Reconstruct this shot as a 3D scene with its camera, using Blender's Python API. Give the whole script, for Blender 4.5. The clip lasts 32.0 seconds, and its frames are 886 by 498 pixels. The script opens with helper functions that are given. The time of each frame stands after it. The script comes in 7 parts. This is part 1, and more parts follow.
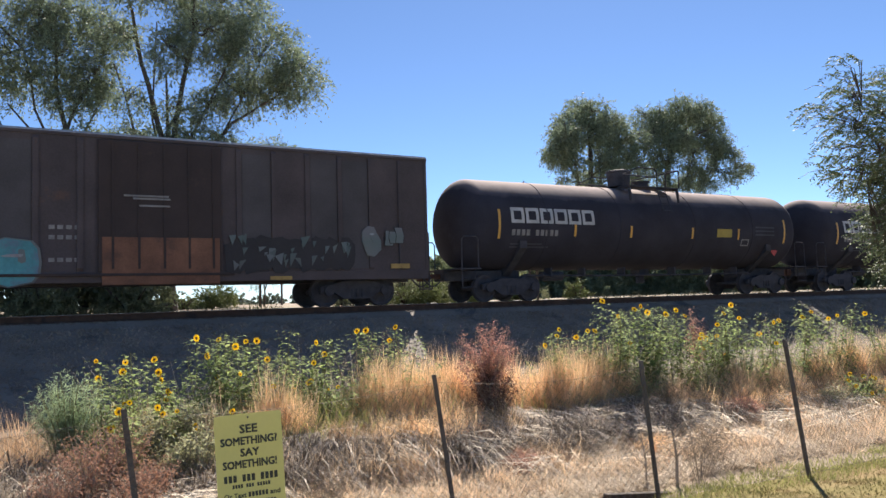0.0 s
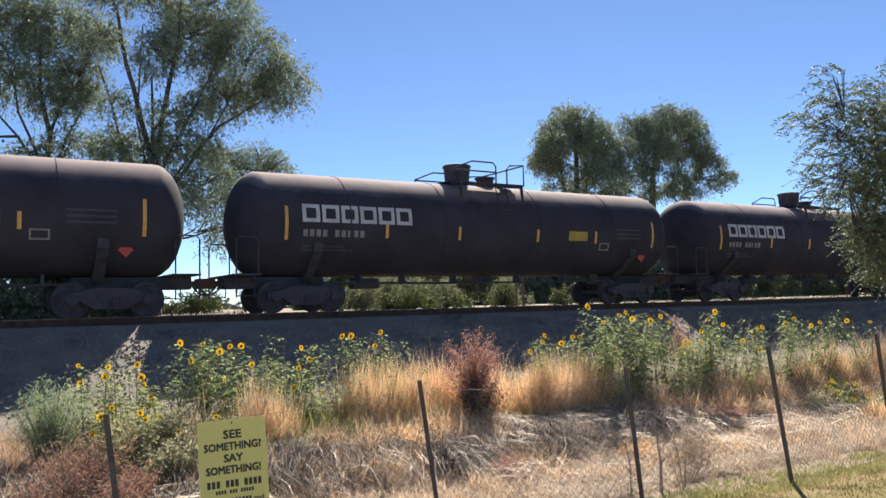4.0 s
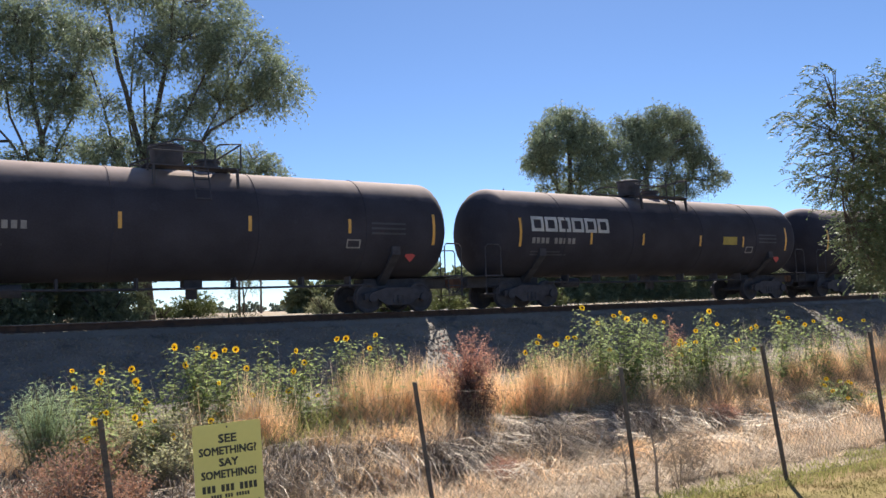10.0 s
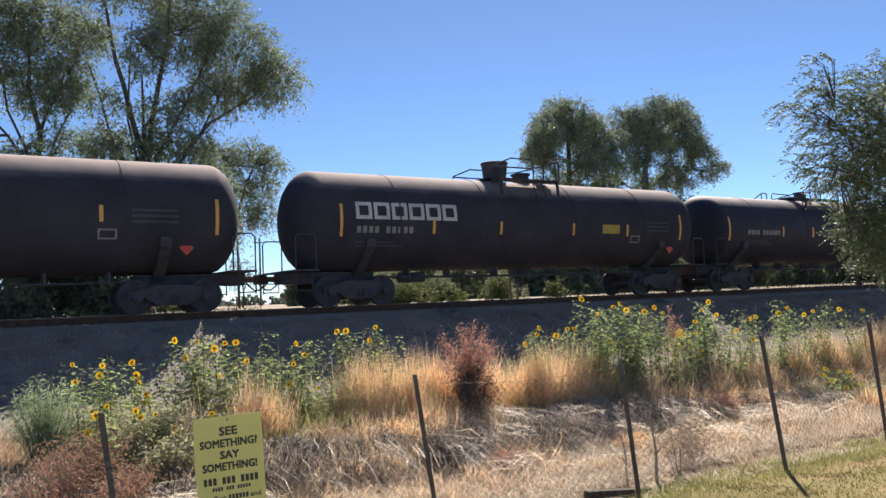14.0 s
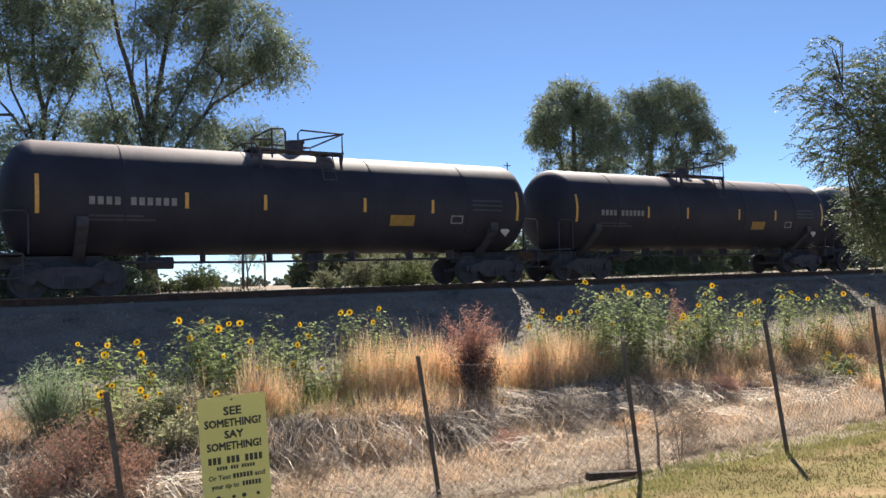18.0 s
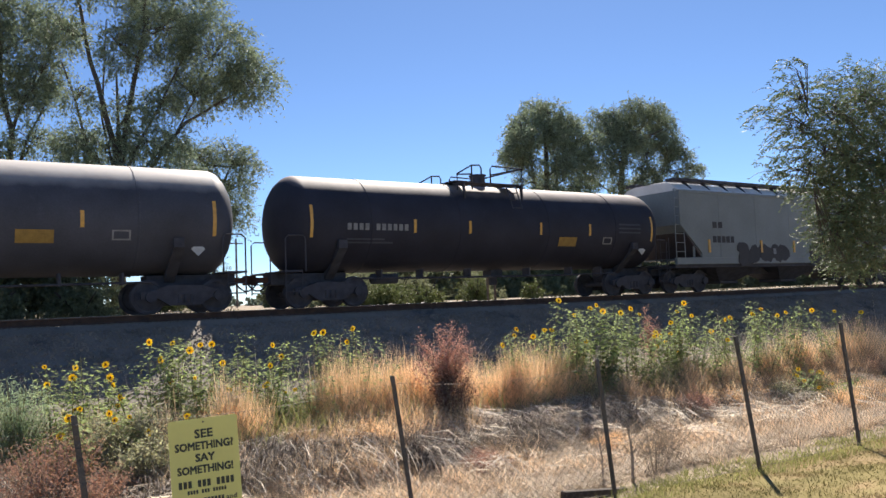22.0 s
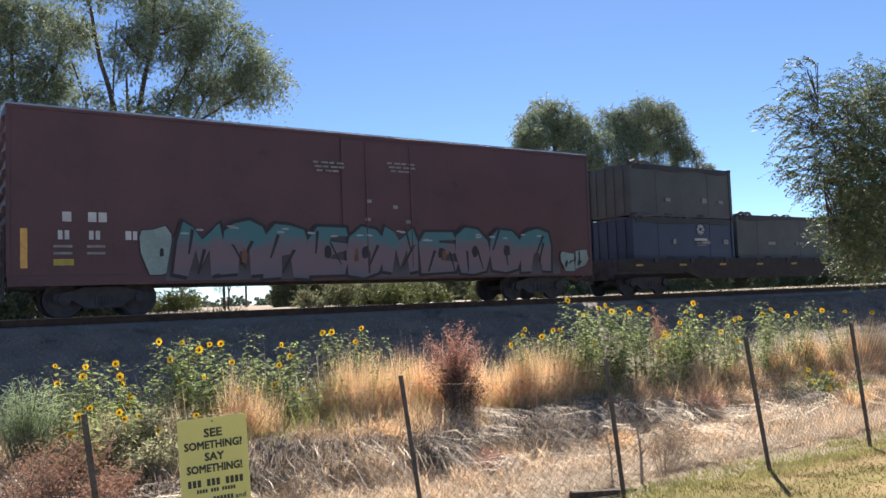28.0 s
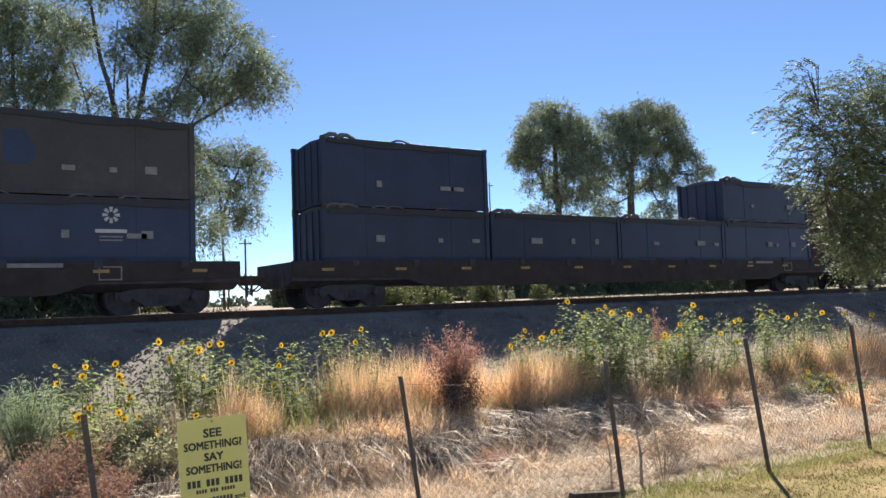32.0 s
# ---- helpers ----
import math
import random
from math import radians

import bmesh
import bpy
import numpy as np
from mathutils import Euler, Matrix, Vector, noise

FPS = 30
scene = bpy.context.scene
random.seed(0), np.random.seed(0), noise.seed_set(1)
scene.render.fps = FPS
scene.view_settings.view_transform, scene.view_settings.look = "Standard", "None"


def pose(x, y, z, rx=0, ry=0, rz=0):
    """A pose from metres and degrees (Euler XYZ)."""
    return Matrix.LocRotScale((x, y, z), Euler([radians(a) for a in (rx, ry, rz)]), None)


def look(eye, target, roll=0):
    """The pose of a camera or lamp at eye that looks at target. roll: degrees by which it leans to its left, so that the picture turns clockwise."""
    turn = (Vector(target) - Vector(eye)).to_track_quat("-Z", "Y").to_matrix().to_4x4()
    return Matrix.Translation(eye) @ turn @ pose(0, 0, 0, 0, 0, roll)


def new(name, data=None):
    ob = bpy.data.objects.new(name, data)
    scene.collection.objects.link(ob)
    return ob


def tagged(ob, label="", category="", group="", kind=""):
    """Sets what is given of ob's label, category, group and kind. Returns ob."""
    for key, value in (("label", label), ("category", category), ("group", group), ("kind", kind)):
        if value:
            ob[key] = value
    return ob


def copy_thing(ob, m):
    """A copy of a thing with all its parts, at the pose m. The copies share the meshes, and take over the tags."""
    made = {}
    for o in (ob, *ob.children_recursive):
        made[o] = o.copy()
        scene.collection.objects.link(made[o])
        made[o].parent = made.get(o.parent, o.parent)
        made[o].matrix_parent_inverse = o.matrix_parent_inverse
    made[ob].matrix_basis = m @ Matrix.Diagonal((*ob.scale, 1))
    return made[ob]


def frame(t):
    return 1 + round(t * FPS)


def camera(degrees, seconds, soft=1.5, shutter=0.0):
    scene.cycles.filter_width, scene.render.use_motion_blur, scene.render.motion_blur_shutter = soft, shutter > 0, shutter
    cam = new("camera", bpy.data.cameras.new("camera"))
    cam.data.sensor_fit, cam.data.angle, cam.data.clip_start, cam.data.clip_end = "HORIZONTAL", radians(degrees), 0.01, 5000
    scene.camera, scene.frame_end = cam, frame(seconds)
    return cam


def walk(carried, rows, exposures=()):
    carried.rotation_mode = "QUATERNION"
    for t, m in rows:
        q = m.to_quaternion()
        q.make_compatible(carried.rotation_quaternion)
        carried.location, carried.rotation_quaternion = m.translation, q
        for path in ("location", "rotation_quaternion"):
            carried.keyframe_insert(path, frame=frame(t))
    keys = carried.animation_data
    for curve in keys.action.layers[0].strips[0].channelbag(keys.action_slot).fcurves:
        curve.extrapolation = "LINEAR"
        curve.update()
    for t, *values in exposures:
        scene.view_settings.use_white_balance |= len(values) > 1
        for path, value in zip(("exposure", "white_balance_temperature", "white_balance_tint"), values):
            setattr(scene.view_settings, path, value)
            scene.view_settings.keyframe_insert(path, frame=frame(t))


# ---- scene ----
# The camera stands on a lawn and is held by a person; it turns a little, and stays in place.
PATH = [
    (0, 93.59, 1.59, -30.10), (0.5, 93.66, 1.44, -30.03), (1, 93.75, 1.35, -30.01), (1.5, 93.84, 1.46, -30.31),
    (2, 93.99, 1.48, -30.65), (2.5, 94.02, 1.38, -30.93), (3, 94.03, 1.43, -31.05), (3.5, 94.00, 1.38, -31.09),
    (5.5, 93.88, 1.48, -31.31), (6, 93.90, 1.58, -31.27), (6.5, 93.93, 1.59, -31.31), (7, 93.92, 1.66, -31.34),
    (7.5, 93.95, 1.66, -31.32), (8, 93.97, 1.66, -31.26), (8.5, 93.98, 1.64, -31.24), (9, 94.02, 1.67, -31.32),
    (9.5, 94.08, 1.76, -31.44), (10, 94.09, 1.82, -31.53), (10.5, 94.06, 1.86, -31.59), (11, 93.96, 1.80, -31.61),
    (11.5, 93.93, 1.85, -31.51), (12, 93.87, 1.91, -31.38), (12.5, 93.79, 2.03, -31.49), (13, 93.72, 2.11, -31.52),
    (13.5, 93.63, 2.09, -31.50), (14, 93.51, 2.12, -31.56), (14.5, 93.43, 2.13, -31.60), (16.5, 92.67, 1.66, -31.38),
    (17, 92.54, 1.68, -31.33), (17.5, 92.35, 1.73, -31.30), (18, 92.21, 1.76, -31.29), (18.5, 92.07, 2.09, -31.91),
    (19, 92.30, 2.27, -32.01), (19.5, 93.03, 2.33, -32.00), (20, 93.65, 2.25, -32.78), (20.5, 93.64, 2.34, -33.45),
    (21, 93.58, 2.22, -33.41), (21.5, 93.55, 2.14, -33.35), (22, 93.54, 2.12, -33.19), (22.5, 93.52, 2.11, -33.09),
    (23, 93.46, 2.10, -32.91), (23.5, 93.43, 2.07, -32.62), (24, 93.52, 1.98, -32.38), (24.5, 93.58, 1.97, -32.34),
    (25, 93.64, 1.98, -32.52), (25.5, 93.56, 2.08, -32.63), (27.5, 93.42, 2.06, -32.61), (28, 93.55, 2.06, -32.57),
    (28.5, 93.64, 1.96, -32.52), (29, 93.76, 1.96, -32.46), (29.5, 93.89, 1.97, -32.40), (30, 93.92, 1.89, -32.50),
    (30.5, 93.93, 1.87, -32.64), (31, 93.89, 1.88, -32.68), (31.5, 93.74, 1.85, -32.69), (32, 93.62, 1.90, -32.57),

]
cam = camera(59.04, 32.0, soft=1.5)
walk(cam, [(t, pose(0, 0, 0.17, rx, ry, rz)) for t, rx, ry, rz in PATH], exposures=[(0, 1.20), (18, 1.11), (24, 1.20), (27, 1.31), (32, 1.27)])

# ---- light ----
SUN_EL, SUN_AZ = 44.0, 41.0          # height, and turn from +y (away over the track) towards +x
world = bpy.data.worlds.new("sky")
scene.world = world
world.use_nodes = True
wt = world.node_tree
sky = wt.nodes.new("ShaderNodeTexSky")
sky.sky_type, sky.sun_disc = "NISHITA", False
sky.sun_elevation, sky.sun_rotation = radians(SUN_EL), radians(SUN_AZ)
sky.altitude, sky.air_density, sky.dust_density, sky.ozone_density = 2000, 0.80, 0.30, 6.0
wt.links.new(sky.outputs[0], wt.nodes["Background"].inputs[0])
wt.nodes["Background"].inputs[1].default_value = 0.0695
sun = new("sun", bpy.data.lights.new("sun", "SUN"))
sun.data.energy, sun.data.angle, sun.data.color = 5.0, radians(0.53), (1.0, 0.91, 0.80)
sun_dir = Vector((math.sin(radians(SUN_AZ)) * math.cos(radians(SUN_EL)), math.cos(radians(SUN_AZ)) * math.cos(radians(SUN_EL)), math.sin(radians(SUN_EL))))
sun.matrix_world = look(sun_dir * 60, (0, 0, 0))


# ---- materials ----
def mat(name, color, rough=0.8, metal=0.0, var=0.25, scale=3.0, fine=40.0, bump=0.15, stain=None, stain_at=0.55, island=0.0, obj=0.0, trans=0.0, spec=0.5):
    """A surface with two scales of variation, a fine relief, and stains of a second colour."""
    m = bpy.data.materials.new(name)
    m.use_nodes = True
    n, l = m.node_tree.nodes, m.node_tree.links
    b = n["Principled BSDF"]
    b.inputs["Roughness"].default_value, b.inputs["Metallic"].default_value = rough, metal
    b.inputs["Specular IOR Level"].default_value = spec
    tc = n.new("ShaderNodeTexCoord")
    big = n.new("ShaderNodeTexNoise")
    big.inputs["Scale"].default_value, big.inputs["Detail"].default_value = scale, 6
    small = n.new("ShaderNodeTexNoise")
    small.inputs["Scale"].default_value, small.inputs["Detail"].default_value = fine, 4
    l.new(tc.outputs["Object"], big.inputs["Vector"]), l.new(tc.outputs["Object"], small.inputs["Vector"])
    add = n.new("ShaderNodeMath")
    add.operation = "MULTIPLY_ADD"
    add.inputs[1].default_value = 0.45
    l.new(small.outputs[0], add.inputs[0]), l.new(big.outputs[0], add.inputs[2])
    last = add.outputs[0]
    for amount, source in ((island, "geo"), (obj, "obj")):
        if amount:
            node = n.new("ShaderNodeNewGeometry" if source == "geo" else "ShaderNodeObjectInfo")
            mul = n.new("ShaderNodeMath")
            mul.operation = "MULTIPLY_ADD"
            mul.inputs[1].default_value = amount * 2
            l.new(node.outputs["Random Per Island" if source == "geo" else "Random"], mul.inputs[0])
            l.new(last, mul.inputs[2])
            shift = n.new("ShaderNodeMath")
            shift.operation = "SUBTRACT"
            shift.inputs[1].default_value = amount
            l.new(mul.outputs[0], shift.inputs[0])
            last = shift.outputs[0]
    ramp = n.new("ShaderNodeMapRange")
    ramp.inputs["From Min"].default_value, ramp.inputs["From Max"].default_value = 0.42, 1.03
    ramp.inputs["To Min"].default_value, ramp.inputs["To Max"].default_value = 1 - var, 1 + var
    l.new(last, ramp.inputs[0])
    mix = n.new("ShaderNodeVectorMath")
    mix.operation = "SCALE"
    mix.inputs[0].default_value = color
    l.new(ramp.outputs[0], mix.inputs["Scale"])
    out = mix.outputs[0]
    if stain:
        ramp2 = n.new("ShaderNodeMapRange")
        ramp2.inputs["From Min"].default_value, ramp2.inputs["From Max"].default_value = stain_at, stain_at + 0.12
        third = n.new("ShaderNodeTexNoise")
        third.inputs["Scale"].default_value, third.inputs["Detail"].default_value, third.inputs["Roughness"].default_value = scale * 0.7, 8, 0.7
        l.new(tc.outputs["Object"], third.inputs["Vector"])
        l.new(third.outputs[0], ramp2.inputs[0])
        blend = n.new("ShaderNodeMix")
        blend.data_type = "RGBA"
        l.new(ramp2.outputs[0], blend.inputs[0])
        l.new(out, blend.inputs[6])
        blend.inputs[7].default_value = (*stain, 1)
        out = blend.outputs[2]
    l.new(out, b.inputs["Base Color"])
    if bump:
        bp = n.new("ShaderNodeBump")
        bp.inputs["Strength"].default_value, bp.inputs["Distance"].default_value = bump, 0.02
        l.new(small.outputs[0], bp.inputs["Height"])
        l.new(bp.outputs[0], b.inputs["Normal"])
    if trans:
        tr = n.new("ShaderNodeBsdfTranslucent")
        l.new(out, tr.inputs[0])
        ms = n.new("ShaderNodeMixShader")
        ms.inputs[0].default_value = trans
        l.new(b.outputs[0], ms.inputs[1]), l.new(tr.outputs[0], ms.inputs[2])
        l.new(ms.outputs[0], n["Material Output"].inputs[0])
    return m


STEEL_DARK = mat("dark steel", (0.058, 0.058, 0.068), 0.8, 0.0, 0.4, 4, 40, 0.15, (0.085, 0.072, 0.066), 0.6, spec=0.2)
STEEL_WORN = mat("worn running steel", (0.28, 0.26, 0.24), 0.4, 0.9, 0.3, 6, 50, 0.1)
RUST = mat("rusty steel", (0.10, 0.05, 0.03), 0.85, 0.1, 0.4, 5, 50, 0.25, (0.05, 0.03, 0.025), 0.55)
AMBER = mat("amber reflector", (0.62, 0.34, 0.07), 0.4, 0, 0.2, 8, 60, 0.05)
WHITE_MARK = mat("white paint", (0.46, 0.46, 0.45), 0.6, 0, 0.25, 3, 30, 0.05, (0.25, 0.23, 0.21), 0.62)
PALE_MARK = mat("faded pale paint", (0.22, 0.215, 0.21), 0.7, 0, 0.35, 4, 30, 0.05)
FADED_PANEL = mat("dusty orange placard", (0.30, 0.18, 0.04), 0.7, 0, 0.3, 5, 40, 0.05)
YELLOW_PANEL = mat("yellow placard", (0.36, 0.28, 0.05), 0.6, 0, 0.25, 5, 40, 0.05)
RED_MARK = mat("red placard", (0.45, 0.06, 0.05), 0.6, 0, 0.2, 5, 40, 0.05)


def dusty(name, low, high, rough, start=0.35, end=0.95, spec=0.22):
    """Paint with dust on what faces up; the dust's paleness also paints the sunlit strip."""
    m = mat(name, low, rough, 0, 0.35, 0.9, 25, 0.06, tuple(c * 1.6 for c in low), 0.62, spec=spec)
    n, l = m.node_tree.nodes, m.node_tree.links
    b = n["Principled BSDF"]
    source = b.inputs["Base Color"].links[0].from_socket
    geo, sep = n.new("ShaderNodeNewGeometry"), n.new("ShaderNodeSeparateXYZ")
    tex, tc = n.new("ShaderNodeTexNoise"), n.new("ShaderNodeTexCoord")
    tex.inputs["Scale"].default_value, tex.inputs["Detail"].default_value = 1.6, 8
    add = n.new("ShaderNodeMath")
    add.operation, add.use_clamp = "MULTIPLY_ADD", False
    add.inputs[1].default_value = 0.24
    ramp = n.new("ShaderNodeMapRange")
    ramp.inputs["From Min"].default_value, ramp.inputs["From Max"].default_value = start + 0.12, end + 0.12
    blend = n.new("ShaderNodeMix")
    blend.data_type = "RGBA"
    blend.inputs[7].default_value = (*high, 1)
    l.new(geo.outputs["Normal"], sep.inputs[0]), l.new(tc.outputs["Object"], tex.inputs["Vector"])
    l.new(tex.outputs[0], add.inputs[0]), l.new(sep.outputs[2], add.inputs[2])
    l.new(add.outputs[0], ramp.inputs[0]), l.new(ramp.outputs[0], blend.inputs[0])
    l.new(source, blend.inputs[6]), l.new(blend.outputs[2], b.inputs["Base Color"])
    return m


# ---- mesh building ----
class Shape:
    """Collects vertices and faces; part() and thing() turn it into one mesh."""

    def __init__(self):
        self.v, self.f, self.smooth = [], [], False

    def add(self, verts, faces):
        k = len(self.v)
        self.v += [tuple(p) for p in verts]
        self.f += [tuple(i + k for i in q) for q in faces]
        return self

    def box(self, x0, x1, y0, y1, z0, z1):
        v = [(x, y, z) for x in (x0, x1) for y in (y0, y1) for z in (z0, z1)]
        return self.add(v, [(0, 1, 3, 2), (4, 6, 7, 5), (0, 4, 5, 1), (2, 3, 7, 6), (0, 2, 6, 4), (1, 5, 7, 3)])

    def loft(self, rings, caps=True):
        n = len(rings[0])
        faces = [(i * n + j, i * n + (j + 1) % n, (i + 1) * n + (j + 1) % n, (i + 1) * n + j) for i in range(len(rings) - 1) for j in range(n)]
        if caps:
            faces += [tuple(reversed(range(n))), tuple((len(rings) - 1) * n + j for j in range(n))]
        return self.add([p for r in rings for p in r], faces)

    def lathe(self, profile, y, z, n=32):
        """Round an axis along x; profile of (x, radius)."""
        return self.loft([[(x, y + r * math.cos(2 * math.pi * j / n), z + r * math.sin(2 * math.pi * j / n)) for j in range(n)] for x, r in profile])

    def tube(self, points, r, n=6, r1=None):
        pts = [Vector(p) for p in points]
        rings = []
        for i, p in enumerate(pts):
            way = (pts[min(i + 1, len(pts) - 1)] - pts[max(i - 1, 0)]).normalized()
            side = way.cross(Vector((0.13, 0.21, 1)) if abs(way.z) < 0.95 else Vector((1, 0.1, 0))).normalized()
            other = way.cross(side)
            k = r if r1 is None else r + (r1 - r) * i / (len(pts) - 1)
            rings.append([p + (side * math.cos(2 * math.pi * j / n) + other * math.sin(2 * math.pi * j / n)) * k for j in range(n)])
        return self.loft(rings)

    def prism(self, outline, x0, x1):
        """An outline in y, z, drawn out along x."""
        return self.loft([[(x, y, z) for y, z in outline] for x in (x0, x1)])

    def slab(self, outline, y0, y1):
        """An outline in x, z, drawn out along y."""
        return self.loft([[(x, y, z) for x, z in outline] for y in (y0, y1)])


def mesh_of(name, s, material, smooth=False):
    me = bpy.data.meshes.new(name)
    me.from_pydata(s.v, [], s.f)
    me.materials.append(material)
    if s.smooth or smooth:
        me.polygons.foreach_set("use_smooth", [True] * len(me.polygons))
        me.set_sharp_from_angle(angle=radians(35))
    me.update()
    return me


def fix_normals(me):
    bm = bmesh.new()
    bm.from_mesh(me)
    bmesh.ops.recalc_face_normals(bm, faces=bm.faces)
    bm.to_mesh(me)
    bm.free()


def part(name, s, material, parent, label="", bevel=0.0, smooth=False, kind=""):
    me = mesh_of(name, s, material)
    fix_normals(me)
    if s.smooth or smooth:
        me.polygons.foreach_set("use_smooth", [True] * len(me.polygons))
        me.set_sharp_from_angle(angle=radians(35))
    ob = new(name, me)
    ob.parent = parent
    if bevel:
        b = ob.modifiers.new("bevel", "BEVEL")
        b.width, b.segments, b.limit_method = bevel, 2, "ANGLE"
    return tagged(ob, label, kind=kind)


def share(name, me, parent, m=None, label=""):
    ob = new(name, me)
    ob.parent = parent
    if m is not None:
        ob.matrix_basis = m
    return tagged(ob, label)


def root(name, label, category, group=""):
    return tagged(new(name), label, category, group)


# ---- the train ----
TRACK_Y = 22.53
# Top colours are dust, brightened to carry the sunlit strip along each tank.
DUST_LIT_BROWN = dusty("black tank paint with brown dust and painted sunlit top", (0.041, 0.040, 0.051), (0.34, 0.27, 0.25), 0.9, 0.52, 0.92)
DUST_LIT_GREY = dusty("black tank paint with pale dust and painted sunlit top", (0.027, 0.027, 0.038), (0.36, 0.30, 0.28), 0.68, 0.62, 0.95, 0.28)
TANK_GREY = dusty("grey tank paint with pale dust and painted sunlit top", (0.058, 0.060, 0.075), (0.50, 0.46, 0.43), 0.65, 0.45, 0.8, 0.35)


def wheel_mesh():
    s = Shape()
    s.lathe([(-0.07, 0.12), (-0.065, 0.36), (-0.08, 0.38), (-0.08, 0.455), (0.02, 0.45), (0.03, 0.475), (0.06, 0.475), (0.06, 0.38), (0.02, 0.34), (0.02, 0.14), (0.09, 0.12)], 0, 0, 24)
    s.v = [(y, x, z) for x, y, z in s.v]
    s.smooth = True
    me = mesh_of("wheel", s, STEEL_DARK)
    fix_normals(me)
    return me


WHEEL = wheel_mesh()


def sideframe_mesh():
    s = Shape()
    s.slab([(-1.15, 0.40), (-1.15, 0.58), (-0.75, 0.66), (-0.45, 0.76), (0.45, 0.76), (0.75, 0.66), (1.15, 0.58), (1.15, 0.40), (0.72, 0.42), (0.40, 0.22), (-0.40, 0.22), (-0.72, 0.42)], -0.07, 0.07)
    for x in (-0.9, 0.9):
        s.slab([(x + 0.15 * math.cos(a * math.pi / 5), 0.46 + 0.15 * math.sin(a * math.pi / 5)) for a in range(10)], -0.14, -0.05)
    for x in (-0.16, 0.0, 0.16):
        s.tube([(x, -0.06, 0.28), (x, -0.06, 0.52)], 0.055, 8)
    me = mesh_of("side_frame", s, STEEL_DARK)
    fix_normals(me)
    return me


SIDEFRAME = sideframe_mesh()
BOLSTER = mesh_of("bolster", Shape().box(-0.22, 0.22, -1.05, 1.05, 0.42, 0.74), STEEL_DARK)
AXLE = mesh_of("axle", Shape().tube([(0, -0.98, 0.457), (0, 0.98, 0.457)], 0.08, 10), STEEL_DARK)


def truck(car, x):
    b = share("bogie", BOLSTER, car, pose(x, 0, 0), "two-axle freight bogie with cast side frames")
    for side in (-1, 1):
        share("side_frame", SIDEFRAME, b, pose(0, side * 1.02, 0, 0, 0, 0 if side < 0 else 180))
        for w in (-0.9, 0.9):
            share("wheel", WHEEL, b, pose(w, side * 0.755, 0.457, 0, 0, 0 if side < 0 else 180), "worn steel wheel")
    for w in (-0.9, 0.9):
        share("axle", AXLE, b, pose(w, 0, 0))


def coupler(car, x, way):
    s = Shape()
    s.box(min(0, way * 0.55), max(0, way * 0.55), -0.09, 0.09, 0.80, 0.96)
    s.slab([(way * 0.45, 0.74), (way * 0.45, 1.02), (way * 0.68, 1.02), (way * 0.72, 0.88), (way * 0.68, 0.74)], -0.2, 0.2)
    s.v = [(a + x, b, c) for a, b, c in s.v]
    part("coupler", s, RUST, car, "rusty cast knuckle coupler")
    h = Shape().tube([(x + way * t, -0.25, 0.85 - 0.5 * math.sin(t / 0.75 * math.pi) * 0.6) for t in (0, 0.15, 0.3, 0.45, 0.6, 0.75)], 0.025)
    part("brake_hose", h, STEEL_DARK, car)


def curved(s, x0, x1, z0, z1, R, zc, lift=0.008):
    """A thin patch that follows a tank's near flank."""
    n = 4
    rows = []
    for off in (lift, -0.01):
        for i in range(n + 1):
            z = z0 + (z1 - z0) * i / n
            y = -math.sqrt(max((R + off) ** 2 - (z - zc) ** 2, 0.01))
            rows.append([(x0, y, z), (x1, y, z)])
    k = len(s.v)
    s.v += [p for r in rows for p in r]
    m = 2 * (n + 1)
    for i in range(n):
        s.f.append((k + 2 * i, k + 2 * i + 1, k + 2 * i + 3, k + 2 * i + 2))
        s.f.append((k + m + 2 * i, k + m + 2 * i + 2, k + m + 2 * i + 3, k + m + 2 * i + 1))
        for e in (0, 1):
            s.f.append((k + 2 * i + e, k + 2 * i + 2 + e, k + m + 2 * i + 2 + e, k + m + 2 * i + e))
    return s


def mirror(s, hand):
    s.v = [(x * hand, y, z) for x, y, z in s.v]
    return s


